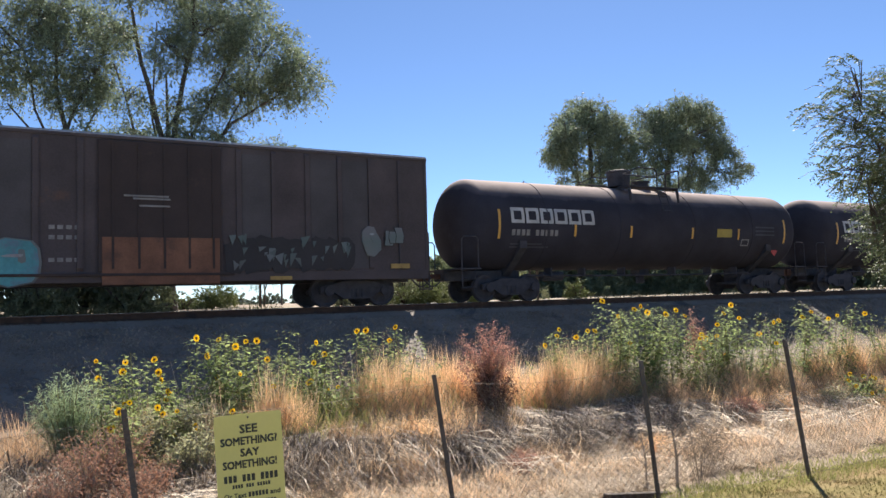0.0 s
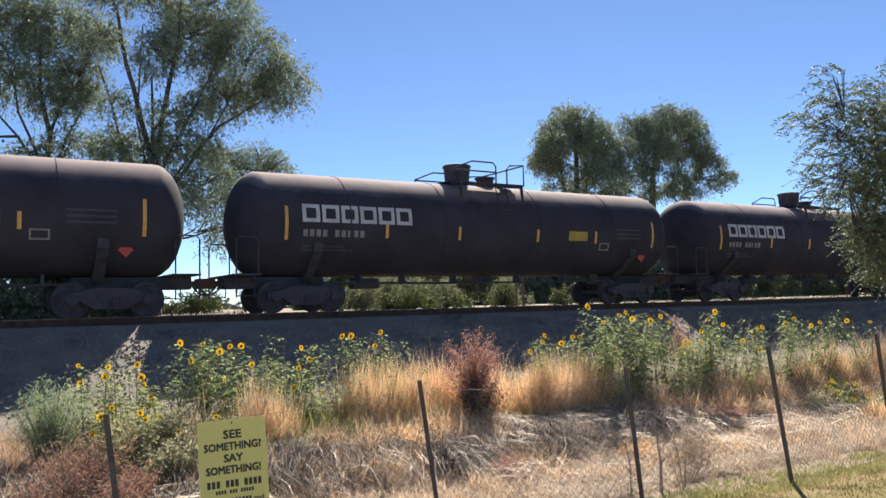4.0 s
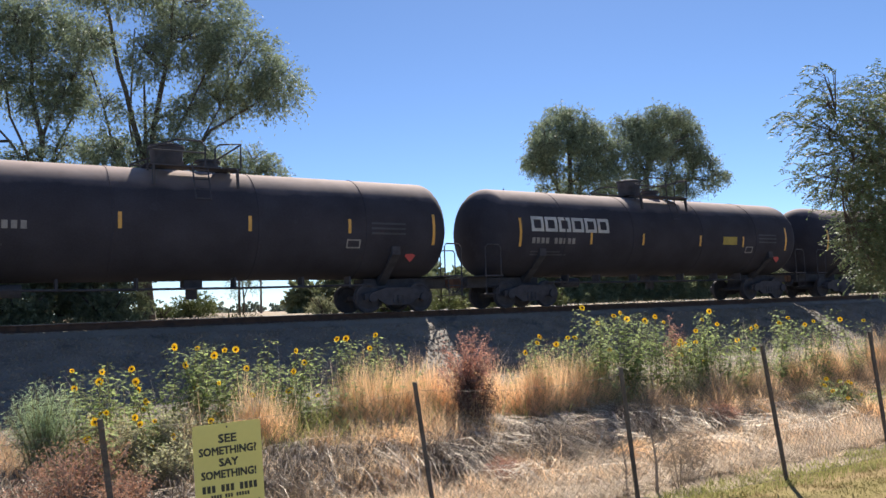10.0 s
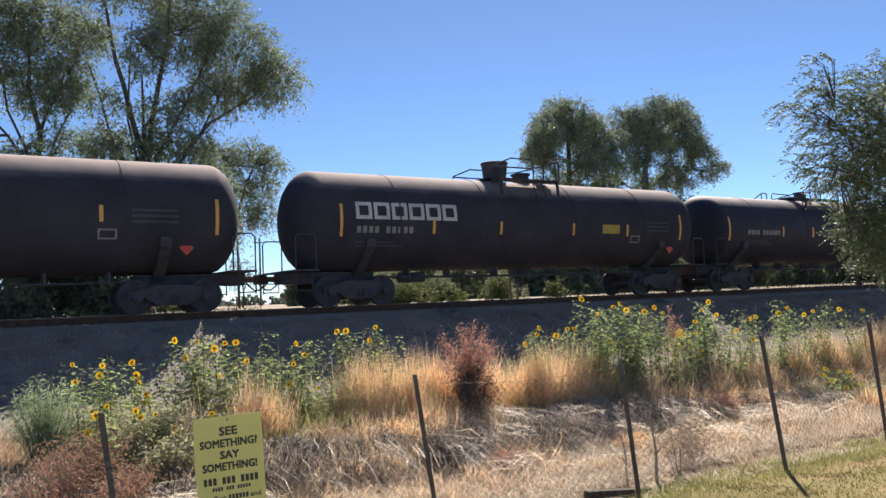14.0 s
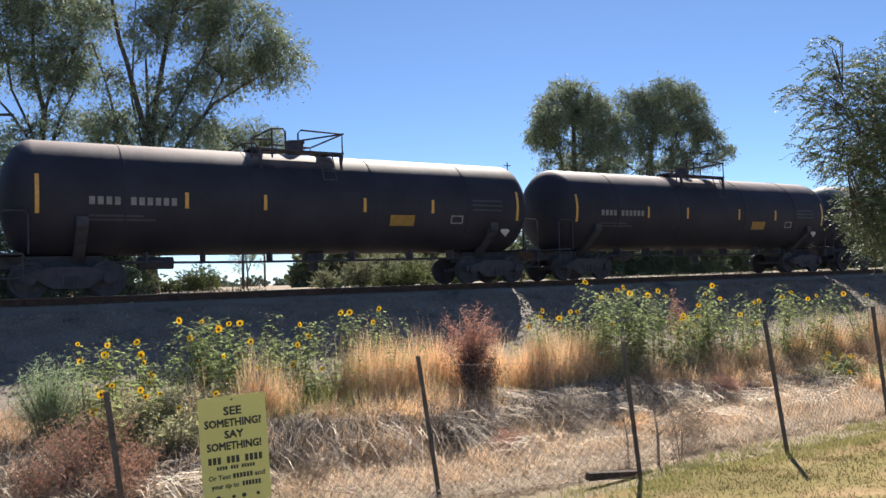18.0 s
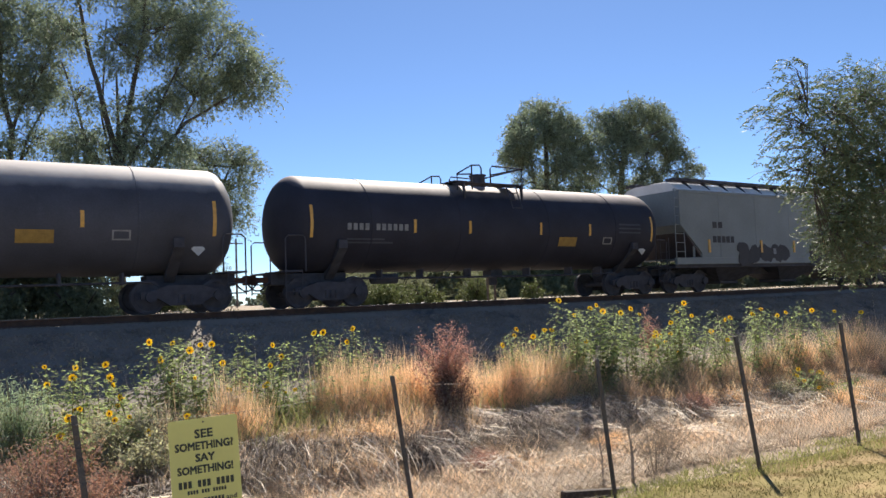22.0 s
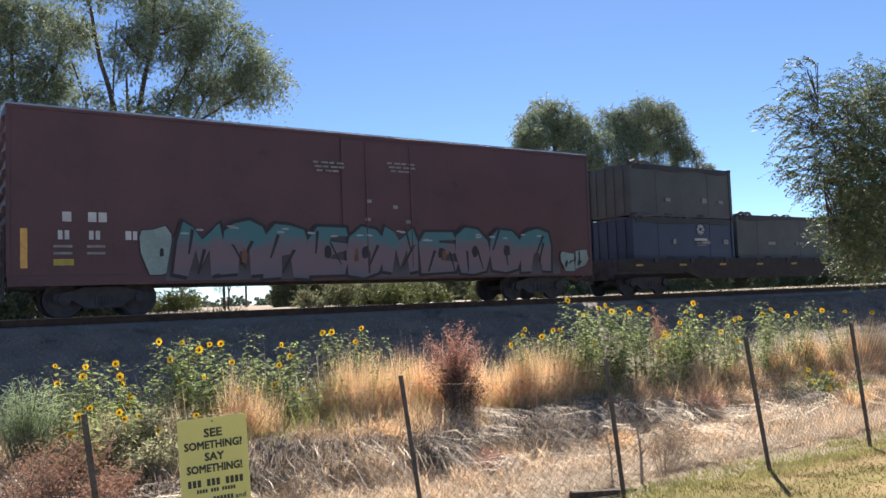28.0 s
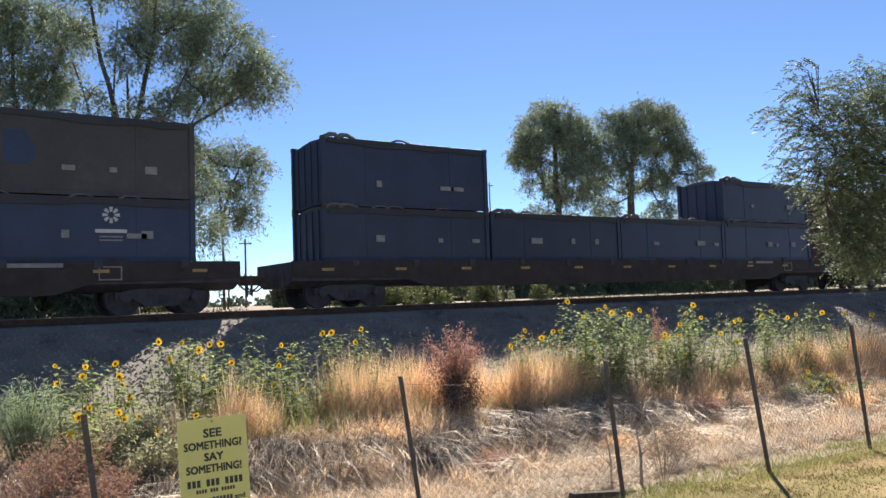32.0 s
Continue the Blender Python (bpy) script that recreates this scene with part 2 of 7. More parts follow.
def tank_car(style, flip=False):
    """style: 'logo' black with a painted word, 'plain' black, 'late' with another platform, 'grey'."""
    late = style in ("late", "grey")
    R, zc = (1.56, 2.62) if not late else (1.50, 2.56)
    half, head = (7.62, 0.81) if not late else (7.25, 0.74)
    paint = {"logo": DUST_LIT_BROWN, "plain": DUST_LIT_BROWN, "late": DUST_LIT_GREY, "grey": TANK_GREY}[style]
    label = {"logo": "black tank car, brown dust and painted sunlight on top, big white painted mark", "plain": "black tank car with brown dust and painted sunlight on top and amber reflectors",
             "late": "glossy black tank car with a railed top platform", "grey": "dusty grey tank car with a railed top platform"}[style]
    car = root("tank_car", label, "tank car", "tank cars of the train")
    s = Shape()
    prof = [(-half - head * math.sin(a), R * math.cos(a)) for a in (math.pi / 2 * 0.985, 1.3, 1.05, 0.8, 0.55, 0.3, 0.12)]
    prof += [(-half, R)]
    for x in (-5.2, -1.9, 1.9, 5.2):
        prof += [(x - 0.03, R), (x - 0.025, R + 0.012), (x + 0.025, R + 0.012), (x + 0.03, R)]
    prof += [(half, R)] + [(-x, r) for x, r in reversed(prof[:7])]
    s.lathe(prof, 0, zc, 48)
    s.smooth = True
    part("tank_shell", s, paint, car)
    hand = -1 if flip else 1
    for way in (-1, 1):
        e = Shape()
        end = half + (1.00 if not late else 0.80)
        e.box(min(way * 5.6, way * end), max(way * 5.6, way * end), -0.36, 0.36, 0.72, 1.06)
        part("stub_sill", e, STEEL_DARK, car, bevel=0.02)
        for side in (-1, 1):
            e = Shape().prism([(side * 0.3, 1.0), (side * 1.35, 2.0), (side * 1.48, 2.0), (side * 1.48, 1.75), (side * 0.4, 0.86)], way * 6.2 - 0.14, way * 6.2 + 0.14)
            part("saddle", e, STEEL_DARK, car)
        e = Shape().box(min(way * (half + 0.25), way * end), max(way * (half + 0.25), way * end), -1.45, 1.45, 1.06, 1.11)
        part("end_platform", e, STEEL_DARK, car, bevel=0.008)
        for side in (-1, 1):
            e = Shape()
            y, x = side * 1.42, way * (end - 0.04)
            e.tube([(x, y, 0.45), (x, y, 2.02), (x - way * 0.10, y, 2.12), (x - way * 0.55, y, 2.12), (x - way * 0.62, y, 2.02), (x - way * 0.62, y, 1.08)], 0.022)
            for z in (0.5, 0.78):
                e.tube([(x, y, z), (x - way * 0.5, y, z)], 0.018)
            e.tube([(x - way * 0.5, y, 0.48), (x - way * 0.5, y, 1.08)], 0.018)
            part("hand_rail", e, STEEL_DARK, car, "bent tube grab rail with a step")
        coupler(car, way * end, way)
        truck(car, way * 6.45)
    e = Shape()
    for y in (-0.55, -0.85):
        e.tube([(-5.6, y, 0.86), (-2.0, y, 0.83), (2.0, y, 0.83), (5.6, y, 0.86)], 0.03)
    for x in (-4.6, -3.1, -1.2, 1.4, 3.4, 4.9):
        e.box(x - 0.03, x + 0.03, -0.88, -0.5, 0.8, 1.12)
    part("brake_pipe", e, STEEL_DARK, car)
    e = Shape().lathe([(-0.45, 0.02), (-0.45, 0.17), (0.45, 0.17), (0.45, 0.02)], -0.45, 0.72, 14)
    e.v = [(x - 4.3, y, z + 0.12) for x, y, z in e.v]
    part("brake_reservoir", e, STEEL_DARK, car)
    e = Shape().tube([(0.4, 0, 1.1), (0.4, 0, 0.55)], 0.16, 12)
    e.box(0.15, 0.65, -0.25, 0.25, 0.88, 1.1)
    part("outlet_valve", e, STEEL_DARK, car)
    # top fittings
    top = zc + R
    if not late:
        px0, px1, mx, r0, r1, r2 = {("logo", False): (-1.25, 1.4, -0.5, -1.45, 0.25, 0.70), ("logo", True): (-1.25, 1.6, -0.75, -1.55, 0.55, 0.90), ("plain", False): (-0.95, 1.48, -0.25, -1.0, 0.50, 0.77), ("plain", True): (-0.85, 1.38, -0.12, -0.85, 0.45, 0.92)}[style, flip]
        e = Shape().lathe([(-0.25, 0.30), (0.06, 0.31), (0.20, 0.42), (0.62, 0.46), (0.64, 0.49), (0.70, 0.49), (0.72, 0.42), (0.75, 0.28), (0.76, 0.02)], 0, 0, 20)
        e.v = [(hand * (mx + z), y, top - 0.02 + x) for x, y, z in e.v]
        e.smooth = True
        part("dome_cover", e, STEEL_DARK, car, "dark round fittings housing")
        e = Shape().lathe([(-0.1, 0.3), (0.28, 0.3), (0.30, 0.36), (0.36, 0.36), (0.37, 0.02)], 0, 0, 16)
        e.v = [(hand * (mx + 1.15 + z), y, top - 0.02 + x) for x, y, z in e.v]
        part("manway", e, STEEL_DARK, car)
    else:
        px0, px1, mx = -1.7, 0.95, -0.1
        e = Shape().lathe([(-0.1, 0.27), (0.38, 0.27), (0.40, 0.31), (0.45, 0.31), (0.46, 0.02)], 0, 0, 18)
        e.v = [(hand * (mx + z), y, top - 0.02 + x) for x, y, z in e.v]
        e.smooth = True
        part("dome_cover", e, STEEL_DARK, car, "dark round fittings housing")
        e = mirror(Shape().box(-1.3, -0.75, -0.3, 0.3, top - 0.05, top + 0.16), hand)
        part("valve_box", e, STEEL_DARK, car, bevel=0.03)
    e = Shape()
    for side in (-1, 1):
        e.box(px0, px1, side * 1.02 - 0.28, side * 1.02 + 0.28, top - 0.09, top - 0.05)
        for x in (px0 + 0.1, px1 - 0.1):
            e.prism([(side * 0.75, top - 0.09), (side * 1.3, top - 0.09), (side * 1.34, top - 0.62), (side * 1.28, top - 0.62), (side * 1.2, top - 0.16)], x - 0.03, x + 0.03)
    e.box(px0, px0 + 0.5, -0.74, 0.74, top + 0.02, top + 0.05), e.box(px1 - 0.5, px1, -0.74, 0.74, top + 0.02, top + 0.05)
    mirror(e, hand)
    part("platform", e, STEEL_DARK, car, "open grating walkway")
    tz = top + (0.64 if not late else 0.54)
    rails = []
    for side in (-1, 1):
        y = side * 1.26
        if not late:
            rails.append([(r0, y, top - 0.25), (r0, y, top + 0.34), (r0 + 0.75, y, tz), (r1 - 0.12, y, tz), (r1, y, tz - 0.12), (r1, y, top - 0.05)])
            rails.append([(r2, y, top - 0.05), (r2, y, tz - 0.18), (r2 + 0.12, y, tz - 0.06), (px1, y, tz), (px1, y, top - 0.05)])
            rails.append([(r0, y, top + 0.32), (r1, y, top + 0.32)])
        else:
            rails.append([(-1.85, y, top - 0.35), (-1.85, y, top + 0.20), (-1.25, y, tz - 0.02), (-0.92, y, tz), (-0.85, y, tz - 0.1), (-0.85, y, top - 0.05)])
            rails.append([(-1.25, y, tz - 0.02), (-1.25, y, top - 0.3)])
            rails.append([(-1.85, y, top + 0.18), (-1.25, y, top + 0.22)])
            rails.append([(-0.47, y, top - 0.05), (-0.47, y, tz - 0.1), (-0.38, y, tz), (px1 - 0.04, y, tz - 0.03), (px1 - 0.04, y, top - 0.3)])
            rails.append([(-0.47, y, top + 0.22), (px1 - 0.04, y, tz - 0.03)])
    for k, pts in enumerate(rails):
        part("safety_rail", Shape().tube([(x * hand, y, z) for x, y, z in pts], 0.026, 6), STEEL_DARK, car)
    part("safety_rail", Shape().tube([(px1 * hand, -1.26, tz - 0.02), (px1 * hand, 1.26, tz - 0.02)], 0.026, 6), STEEL_DARK, car)
    e = Shape()
    lx = 0.35
    for x in (lx - 0.2, lx + 0.2):
        e.tube([(x, -1.30, top - 0.1), (x, -1.66, zc + 0.55)], 0.02)
    for i in range(4):
        z = zc + 0.58 + i * 0.27
        e.tube([(lx - 0.2, -1.66 + 0.36 * (z - zc - 0.55) / (top - zc - 0.65), z), (lx + 0.2, -1.66 + 0.36 * (z - zc - 0.55) / (top - zc - 0.65), z)], 0.016)
    part("ladder", e, STEEL_DARK, car)
    # marks on the near flank
    base = -7.18 if not late else -7.2
    if style == "plain":
        base = -7.815
        offs = (-0.02, 3.35, 6.09, 9.44, 12.44, 15.33)
    elif late:
        offs = (0, 3.52, 5.65, 8.7, 11.05, 14.35)
    else:
        offs = (0, 3.17, 5.77, 8.92, 11.52, 14.35)
    for i, o in enumerate(offs):
        h = 0.48 if i in (0, 5) else 0.21
        x = base + o
        foot = 2.06 if i in (0, 5) else {"logo": 2.17, "plain": 2.36}.get(style, 2.24)
        part("reflector", curved(Shape(), x - 0.046, x + 0.046, foot, foot + 2 * h, R, zc), AMBER, car, "amber reflective strip")
    if style != "plain":
        x, z = (base + 10.7, 2.25) if not late else (base + 10.0, 1.85)
        part("warning_panel", curved(Shape(), x - 0.42, x + 0.42, z, z + 0.32, R, zc), YELLOW_PANEL if not late else FADED_PANEL, car, "panel with unreadable print")
    if style == "logo":
        for i in range(6):
            x0 = base + 0.47 + i * 0.605
            e = Shape()
            z0, z1, w, t = 2.58, 3.10, 0.53, 0.11
            curved(e, x0, x0 + w, z1 - t, z1, R, zc), curved(e, x0, x0 + t, z0, z1 - t, R, zc)
            curved(e, x0 + w - t, x0 + w, z0, z1 - t, R, zc), curved(e, x0 + t, x0 + w - t, z0, z0 + t, R, zc)
            part("painted_block", e, WHITE_MARK, car, "white painted block of a company mark")
        bar0, bars, bz, barm = base + 0.5, 9, 2.17, PALE_MARK
    else:
        bar0, bars, bz, barm = base + (1.9 if style == "plain" else 1.15), 10, 2.30, PALE_MARK if style != "grey" else YELLOW_PANEL
    for i in range(bars):
        x0 = bar0 + i * 0.2 + (0.18 if i > 3 else 0)
        part("number_bar", curved(Shape(), x0, x0 + 0.13, bz, bz + 0.2, R, zc), barm, car)
    for i, (x0, z0, w, h) in enumerate(((bar0, bz - 0.3, 1.3, 0.05), (bar0, bz - 0.4, 1.6, 0.05), (5.35, 2.35, 1.15, 0.06), (5.35, 2.5, 1.15, 0.06), (5.35, 2.65, 1.15, 0.06))):
        part("print_bar", curved(Shape(), x0, x0 + w, z0, z0 + h, R, zc), TANK_GREY, car)
    e = Shape()
    for a, b2, c2, d in ((4.55, 5.0, 2.15, 2.19), (4.55, 5.0, 1.93, 1.97), (4.55, 4.59, 1.97, 2.15), (4.96, 5.0, 1.97, 2.15)):
        curved(e, a, b2, c2, d, R, zc)
    part("test_frame", e, PALE_MARK, car, "thin white painted frame")
    # diamond sign near the end
    e = Shape()
    dx, dz, r = 6.75, 1.72, 0.19
    yy = -math.sqrt(R * R - (dz - zc) ** 2) - 0.03
    e.slab([(dx - r, dz), (dx, dz + r), (dx + r, dz), (dx, dz - r)], yy - 0.01, yy)
    part("diamond_sign", e, WHITE_MARK if late else RED_MARK, car, "diamond-shaped hazard sign")
    return car


MAROON_DEEP = mat("deep maroon spray paint", (0.035, 0.016, 0.019), 0.6, 0, 0.3, 0.7, 20, 0.05)
MAROON = mat("maroon car paint", (0.104, 0.042, 0.049), 0.6, 0, 0.3, 0.7, 20, 0.05, (0.06, 0.03, 0.03), 0.58)
MAROON_DARK = mat("dark maroon car paint", (0.084, 0.036, 0.040), 0.55, 0, 0.25, 0.7, 20, 0.06, (0.05, 0.02, 0.02), 0.6)
BROWN_OLD = mat("old brown boxcar paint", (0.068, 0.054, 0.056), 0.75, 0, 0.4, 0.9, 22, 0.12, (0.14, 0.075, 0.045), 0.6)
PANEL_GREY = mat("grey weathered boxcar panel", (0.066, 0.060, 0.064), 0.75, 0, 0.4, 0.9, 22, 0.1, (0.10, 0.07, 0.06), 0.62)
BROWN_DOOR = mat("dark brown door paint", (0.035, 0.022, 0.02), 0.7, 0, 0.35, 1.2, 22, 0.1, (0.07, 0.04, 0.03), 0.6)
ORANGE_OLD = mat("faded orange paint", (0.17, 0.078, 0.045), 0.75, 0, 0.45, 1.6, 25, 0.1, (0.10, 0.05, 0.035), 0.56)
HOPPER_GREY = mat("grey hopper paint", (0.180, 0.200, 0.203), 0.65, 0, 0.2, 0.6, 12, 0.03, (0.15, 0.145, 0.13), 0.62)
HOPPER_ROOF = mat("pale hopper roof", (0.72, 0.70, 0.67), 0.7, 0, 0.2, 1.5, 25, 0.08, (0.28, 0.2, 0.16), 0.6)
BOX_BLUE = mat("blue container paint", (0.016, 0.029, 0.070), 0.5, 0, 0.3, 0.9, 20, 0.05, (0.035, 0.045, 0.085), 0.6)
BOX_NAVY = mat("dark blue container paint", (0.016, 0.026, 0.056), 0.5, 0, 0.3, 0.9, 20, 0.05, (0.035, 0.04, 0.06), 0.6)
BOX_TEAL = mat("faded blue container paint", (0.038, 0.062, 0.095), 0.6, 0, 0.35, 0.6, 20, 0.05, (0.03, 0.05, 0.13), 0.55)
BOX_BROWN = mat("brown grey container paint", (0.045, 0.043, 0.042), 0.65, 0, 0.35, 0.7, 14, 0.04, (0.075, 0.07, 0.065), 0.58)
BOX_GREY = mat("grey container paint", (0.070, 0.077, 0.078), 0.65, 0, 0.3, 0.7, 14, 0.04, (0.065, 0.06, 0.055), 0.58)
TARP_BLACK = mat("black cover edge", (0.022, 0.022, 0.025), 0.6, 0, 0.3, 2, 20, 0.2)
TARP = mat("dusty black cover", (0.09, 0.09, 0.095), 0.7, 0, 0.3, 2, 20, 0.2)
SPRAY_WHITE = mat("pale spray paint", (0.29, 0.31, 0.32), 0.7, 0, 0.35, 1.6, 14, 0.03, (0.28, 0.16, 0.17), 0.58)
SPRAY_TEAL = mat("turquoise spray paint", (0.075, 0.27, 0.30), 0.65, 0, 0.35, 1.4, 14, 0.03, (0.13, 0.17, 0.24), 0.56)
SPRAY_PINK = mat("pink spray paint", (0.30, 0.15, 0.17), 0.65, 0, 0.3, 1.4, 14, 0.03, (0.20, 0.20, 0.30), 0.56)
SPRAY_BLACK = mat("black spray paint", (0.025, 0.022, 0.025), 0.65, 0, 0.3, 1.4, 14, 0.03, (0.09, 0.05, 0.06), 0.62)
SPRAY_GREEN = mat("grey green spray paint", (0.22, 0.29, 0.27), 0.65, 0, 0.35, 1.4, 14, 0.03)
ROOF_PALE = mat("pale galvanised roof", (0.46, 0.44, 0.43), 0.5, 0.4, 0.3, 1.5, 25, 0.05, (0.25, 0.2, 0.17), 0.58)
SILL_DARK = mat("dark rusty sill", (0.034, 0.026, 0.024), 0.8, 0.1, 0.4, 3, 30, 0.15, (0.06, 0.04, 0.03), 0.58)
REFLECT_DIM = mat("dusty amber reflector", (0.34, 0.22, 0.06), 0.5, 0, 0.35, 6, 40, 0.05)


def fade(name, stops):
    """Sprayed paint that fades from colour to colour with its height on the car."""
    m = mat(name, stops[0][1], 0.65, 0, 0.3, 1.4, 14, 0.03)
    n, l = m.node_tree.nodes, m.node_tree.links
    tc, sep = n.new("ShaderNodeTexCoord"), n.new("ShaderNodeSeparateXYZ")
    noise_node = n.new("ShaderNodeTexNoise")
    noise_node.inputs["Scale"].default_value, noise_node.inputs["Detail"].default_value = 1.3, 5
    l.new(tc.outputs["Object"], sep.inputs[0]), l.new(tc.outputs["Object"], noise_node.inputs["Vector"])
    mix = n.new("ShaderNodeMath")
    mix.operation = "MULTIPLY_ADD"
    mix.inputs[1].default_value = 0.9
    l.new(noise_node.outputs[0], mix.inputs[0]), l.new(sep.outputs[2], mix.inputs[2])
    rng_node = n.new("ShaderNodeMapRange")
    z0, z1 = stops[0][0], stops[-1][0]
    rng_node.inputs["From Min"].default_value, rng_node.inputs["From Max"].default_value = z0 + 0.45, z1 + 0.45
    l.new(mix.outputs[0], rng_node.inputs[0])
    ramp = n.new("ShaderNodeValToRGB")
    while len(ramp.color_ramp.elements) < len(stops):
        ramp.color_ramp.elements.new(0.5)
    for e, (z, c) in zip(ramp.color_ramp.elements, stops):
        e.position, e.color = (z - z0) / (z1 - z0), (*c, 1)
    l.new(rng_node.outputs[0], ramp.inputs[0])
    l.new(ramp.outputs[0], n["Principled BSDF"].inputs["Base Color"])
    return m


SPRAY_FADE = fade("turquoise to pink spray paint", ((0.8, (0.11, 0.125, 0.15)), (1.25, (0.18, 0.125, 0.14)), (1.75, (0.16, 0.12, 0.135)), (2.0, (0.06, 0.165, 0.18)), (2.6, (0.05, 0.155, 0.165))))
SPRAY_BAND = fade("dull band of old spray paint", ((0.8, (0.09, 0.09, 0.10)), (1.3, (0.06, 0.045, 0.05)), (2.2, (0.05, 0.045, 0.05))))
SPRAY_PALE = fade("pale green spray paint", ((0.8, (0.10, 0.105, 0.115)), (1.4, (0.15, 0.165, 0.165)), (1.9, (0.12, 0.155, 0.15)), (2.4, (0.165, 0.165, 0.175))))


SPRAY_DULL = fade("dull green spray paint", ((0.8, (0.10, 0.08, 0.085)), (1.3, (0.10, 0.115, 0.11)), (1.8, (0.085, 0.12, 0.115)), (2.2, (0.12, 0.13, 0.13))))


def glyph_row(car, spans, z0, z1, y, fill, edge, rng, line=0.055):
    """Sprayed figures of overlapping leaning bars, each with a dark outline; no letters."""
    for i, (x0, x1, k) in enumerate(spans):
        w = x1 - x0
        bars = [((0.0, 0.45), (0.3, 0.74), (0.6, 1.0)), ((0.56, 1.0), (0.0, 0.6)), ((0.0, 0.4), (0.64, 1.0), (0.26, 0.76))][k % 3]
        rim, face = Shape(), Shape()
        if k == 5:
            xc, zc, seed = (x0 + x1) / 2, (z0 + z1) / 2, rng.random()
            blob(rim, xc, zc, w * 0.52 + line, (z1 - z0) / 2 + line, y - 0.004, random.Random(seed), 20, 0.05, 0.006, 0.8)
            blob(face, xc, zc, w * 0.52, (z1 - z0) / 2, y - 0.012, random.Random(seed), 20, 0.05, 0.006, 0.8)
            part("spray_outline", rim, edge, car)
            part("spray_shape", face, fill, car, "round sprayed figure")
            part("spray_gap", blob(Shape(), xc + 0.05 * w, zc - 0.05, w * 0.12, (z1 - z0) * 0.14, y - 0.02, rng, 12, 0.1, 0.006, 0.8), edge, car)
            continue
        for j, (p, q) in enumerate(bars):
            lo, hi = z0 + rng.choice((0.0, 0.0, 0.22)) * (z1 - z0) + rng.uniform(-0.04, 0.06), z1 - rng.choice((0.0, 0.0, 0.2)) * (z1 - z0) + rng.uniform(-0.05, 0.05)
            lean, pinch = rng.uniform(-0.12, 0.12) * w, rng.uniform(-0.10, 0.10) * w
            for shape, grow, dy in ((rim, line, 0.0), (face, 0.0, 0.004)):
                quad = [(x0 + p * w - grow, lo - grow), (x0 + q * w + grow, lo - grow * 0.5), (x0 + q * w + pinch + grow, (lo + hi) / 2), (x0 + q * w + lean + grow, hi + grow), (x0 + p * w + lean - grow, hi + grow * 0.6), (x0 + p * w + pinch - grow, (lo + hi) / 2)]
                shape.slab(quad, y - 0.004 - 0.008 * j - dy - 0.0015 * (i % 2), y)
        part("spray_outline", rim, edge, car)
        part("spray_shape", face, fill, car, "sprayed figure of leaning bars")


def blob(s, x, z, rx, rz, y, rng, n=12, spike=0.25, thick=0.006, power=0.6, skew=0.0):
    out = []
    for i in range(n):
        a = 2 * math.pi * i / n
        k = 1 + spike * (rng.random() - 0.5) * 2
        c, d = math.cos(a), math.sin(a)
        out.append((x + rx * k * math.copysign(abs(c) ** power, c) + skew * math.copysign(abs(d) ** power, d), z + rz * k * math.copysign(abs(d) ** power, d)))
    return s.slab(out, y - thick, y)


def spray_row(car, x0, x1, z0, z1, y, count, fill, edge, rng, low=None, power=0.6, spike=0.22):
    """A row of bloated painted shapes with dark outlines; plain shapes, no letters."""
    step = (x1 - x0) / count
    for i in range(count):
        xc, zc = x0 + step * (i + 0.5), (z0 + z1) / 2 + rng.uniform(-0.06, 0.06)
        rx, rz = step * rng.uniform(0.47, 0.58), (z1 - z0) / 2 * rng.uniform(0.9, 1.08)
        seed, skew = rng.random(), rng.uniform(-0.12, 0.12)
        r1, r2 = random.Random(seed), random.Random(seed)
        part("spray_outline", blob(Shape(), xc, zc, rx * 1.09, rz * 1.05, y - 0.003 - 0.0015 * (i % 3), r1, 12, spike, 0.006, power, skew), edge, car)
        part("spray_shape", blob(Shape(), xc, zc, rx, rz, y - 0.010 - 0.0015 * (i % 3), r2, 12, spike, 0.006, power, skew), fill, car, "bloated spray-painted shape")
        if low:
            part("spray_shape", blob(Shape(), xc + rng.uniform(-0.05, 0.05), zc - rz * 0.52, rx * 0.86, rz * 0.42, y - 0.018 - 0.001 * (i % 3), rng, 12, spike, 0.006, power, -skew * 0.5), low, car)
        for _ in range(rng.choice((1, 1, 2, 3))):
            part("spray_gap", blob(Shape(), xc + rng.uniform(-0.5, 0.5) * rx, zc + rng.uniform(-0.5, 0.5) * rz, rx * rng.uniform(0.07, 0.22), rz * rng.uniform(0.15, 0.45), y - 0.026, rng, 8, 0.3, 0.006, 0.5, rng.uniform(-0.1, 0.1)), edge, car)
        if rng.random() < 0.7:
            part("spray_splash", blob(Shape(), xc + rng.uniform(-0.6, 0.6) * rx, zc + rng.uniform(0.2, 0.6) * rz, rx * 0.3, rz * 0.08, y - 0.030, rng, 8, 0.3), SPRAY_WHITE, car)


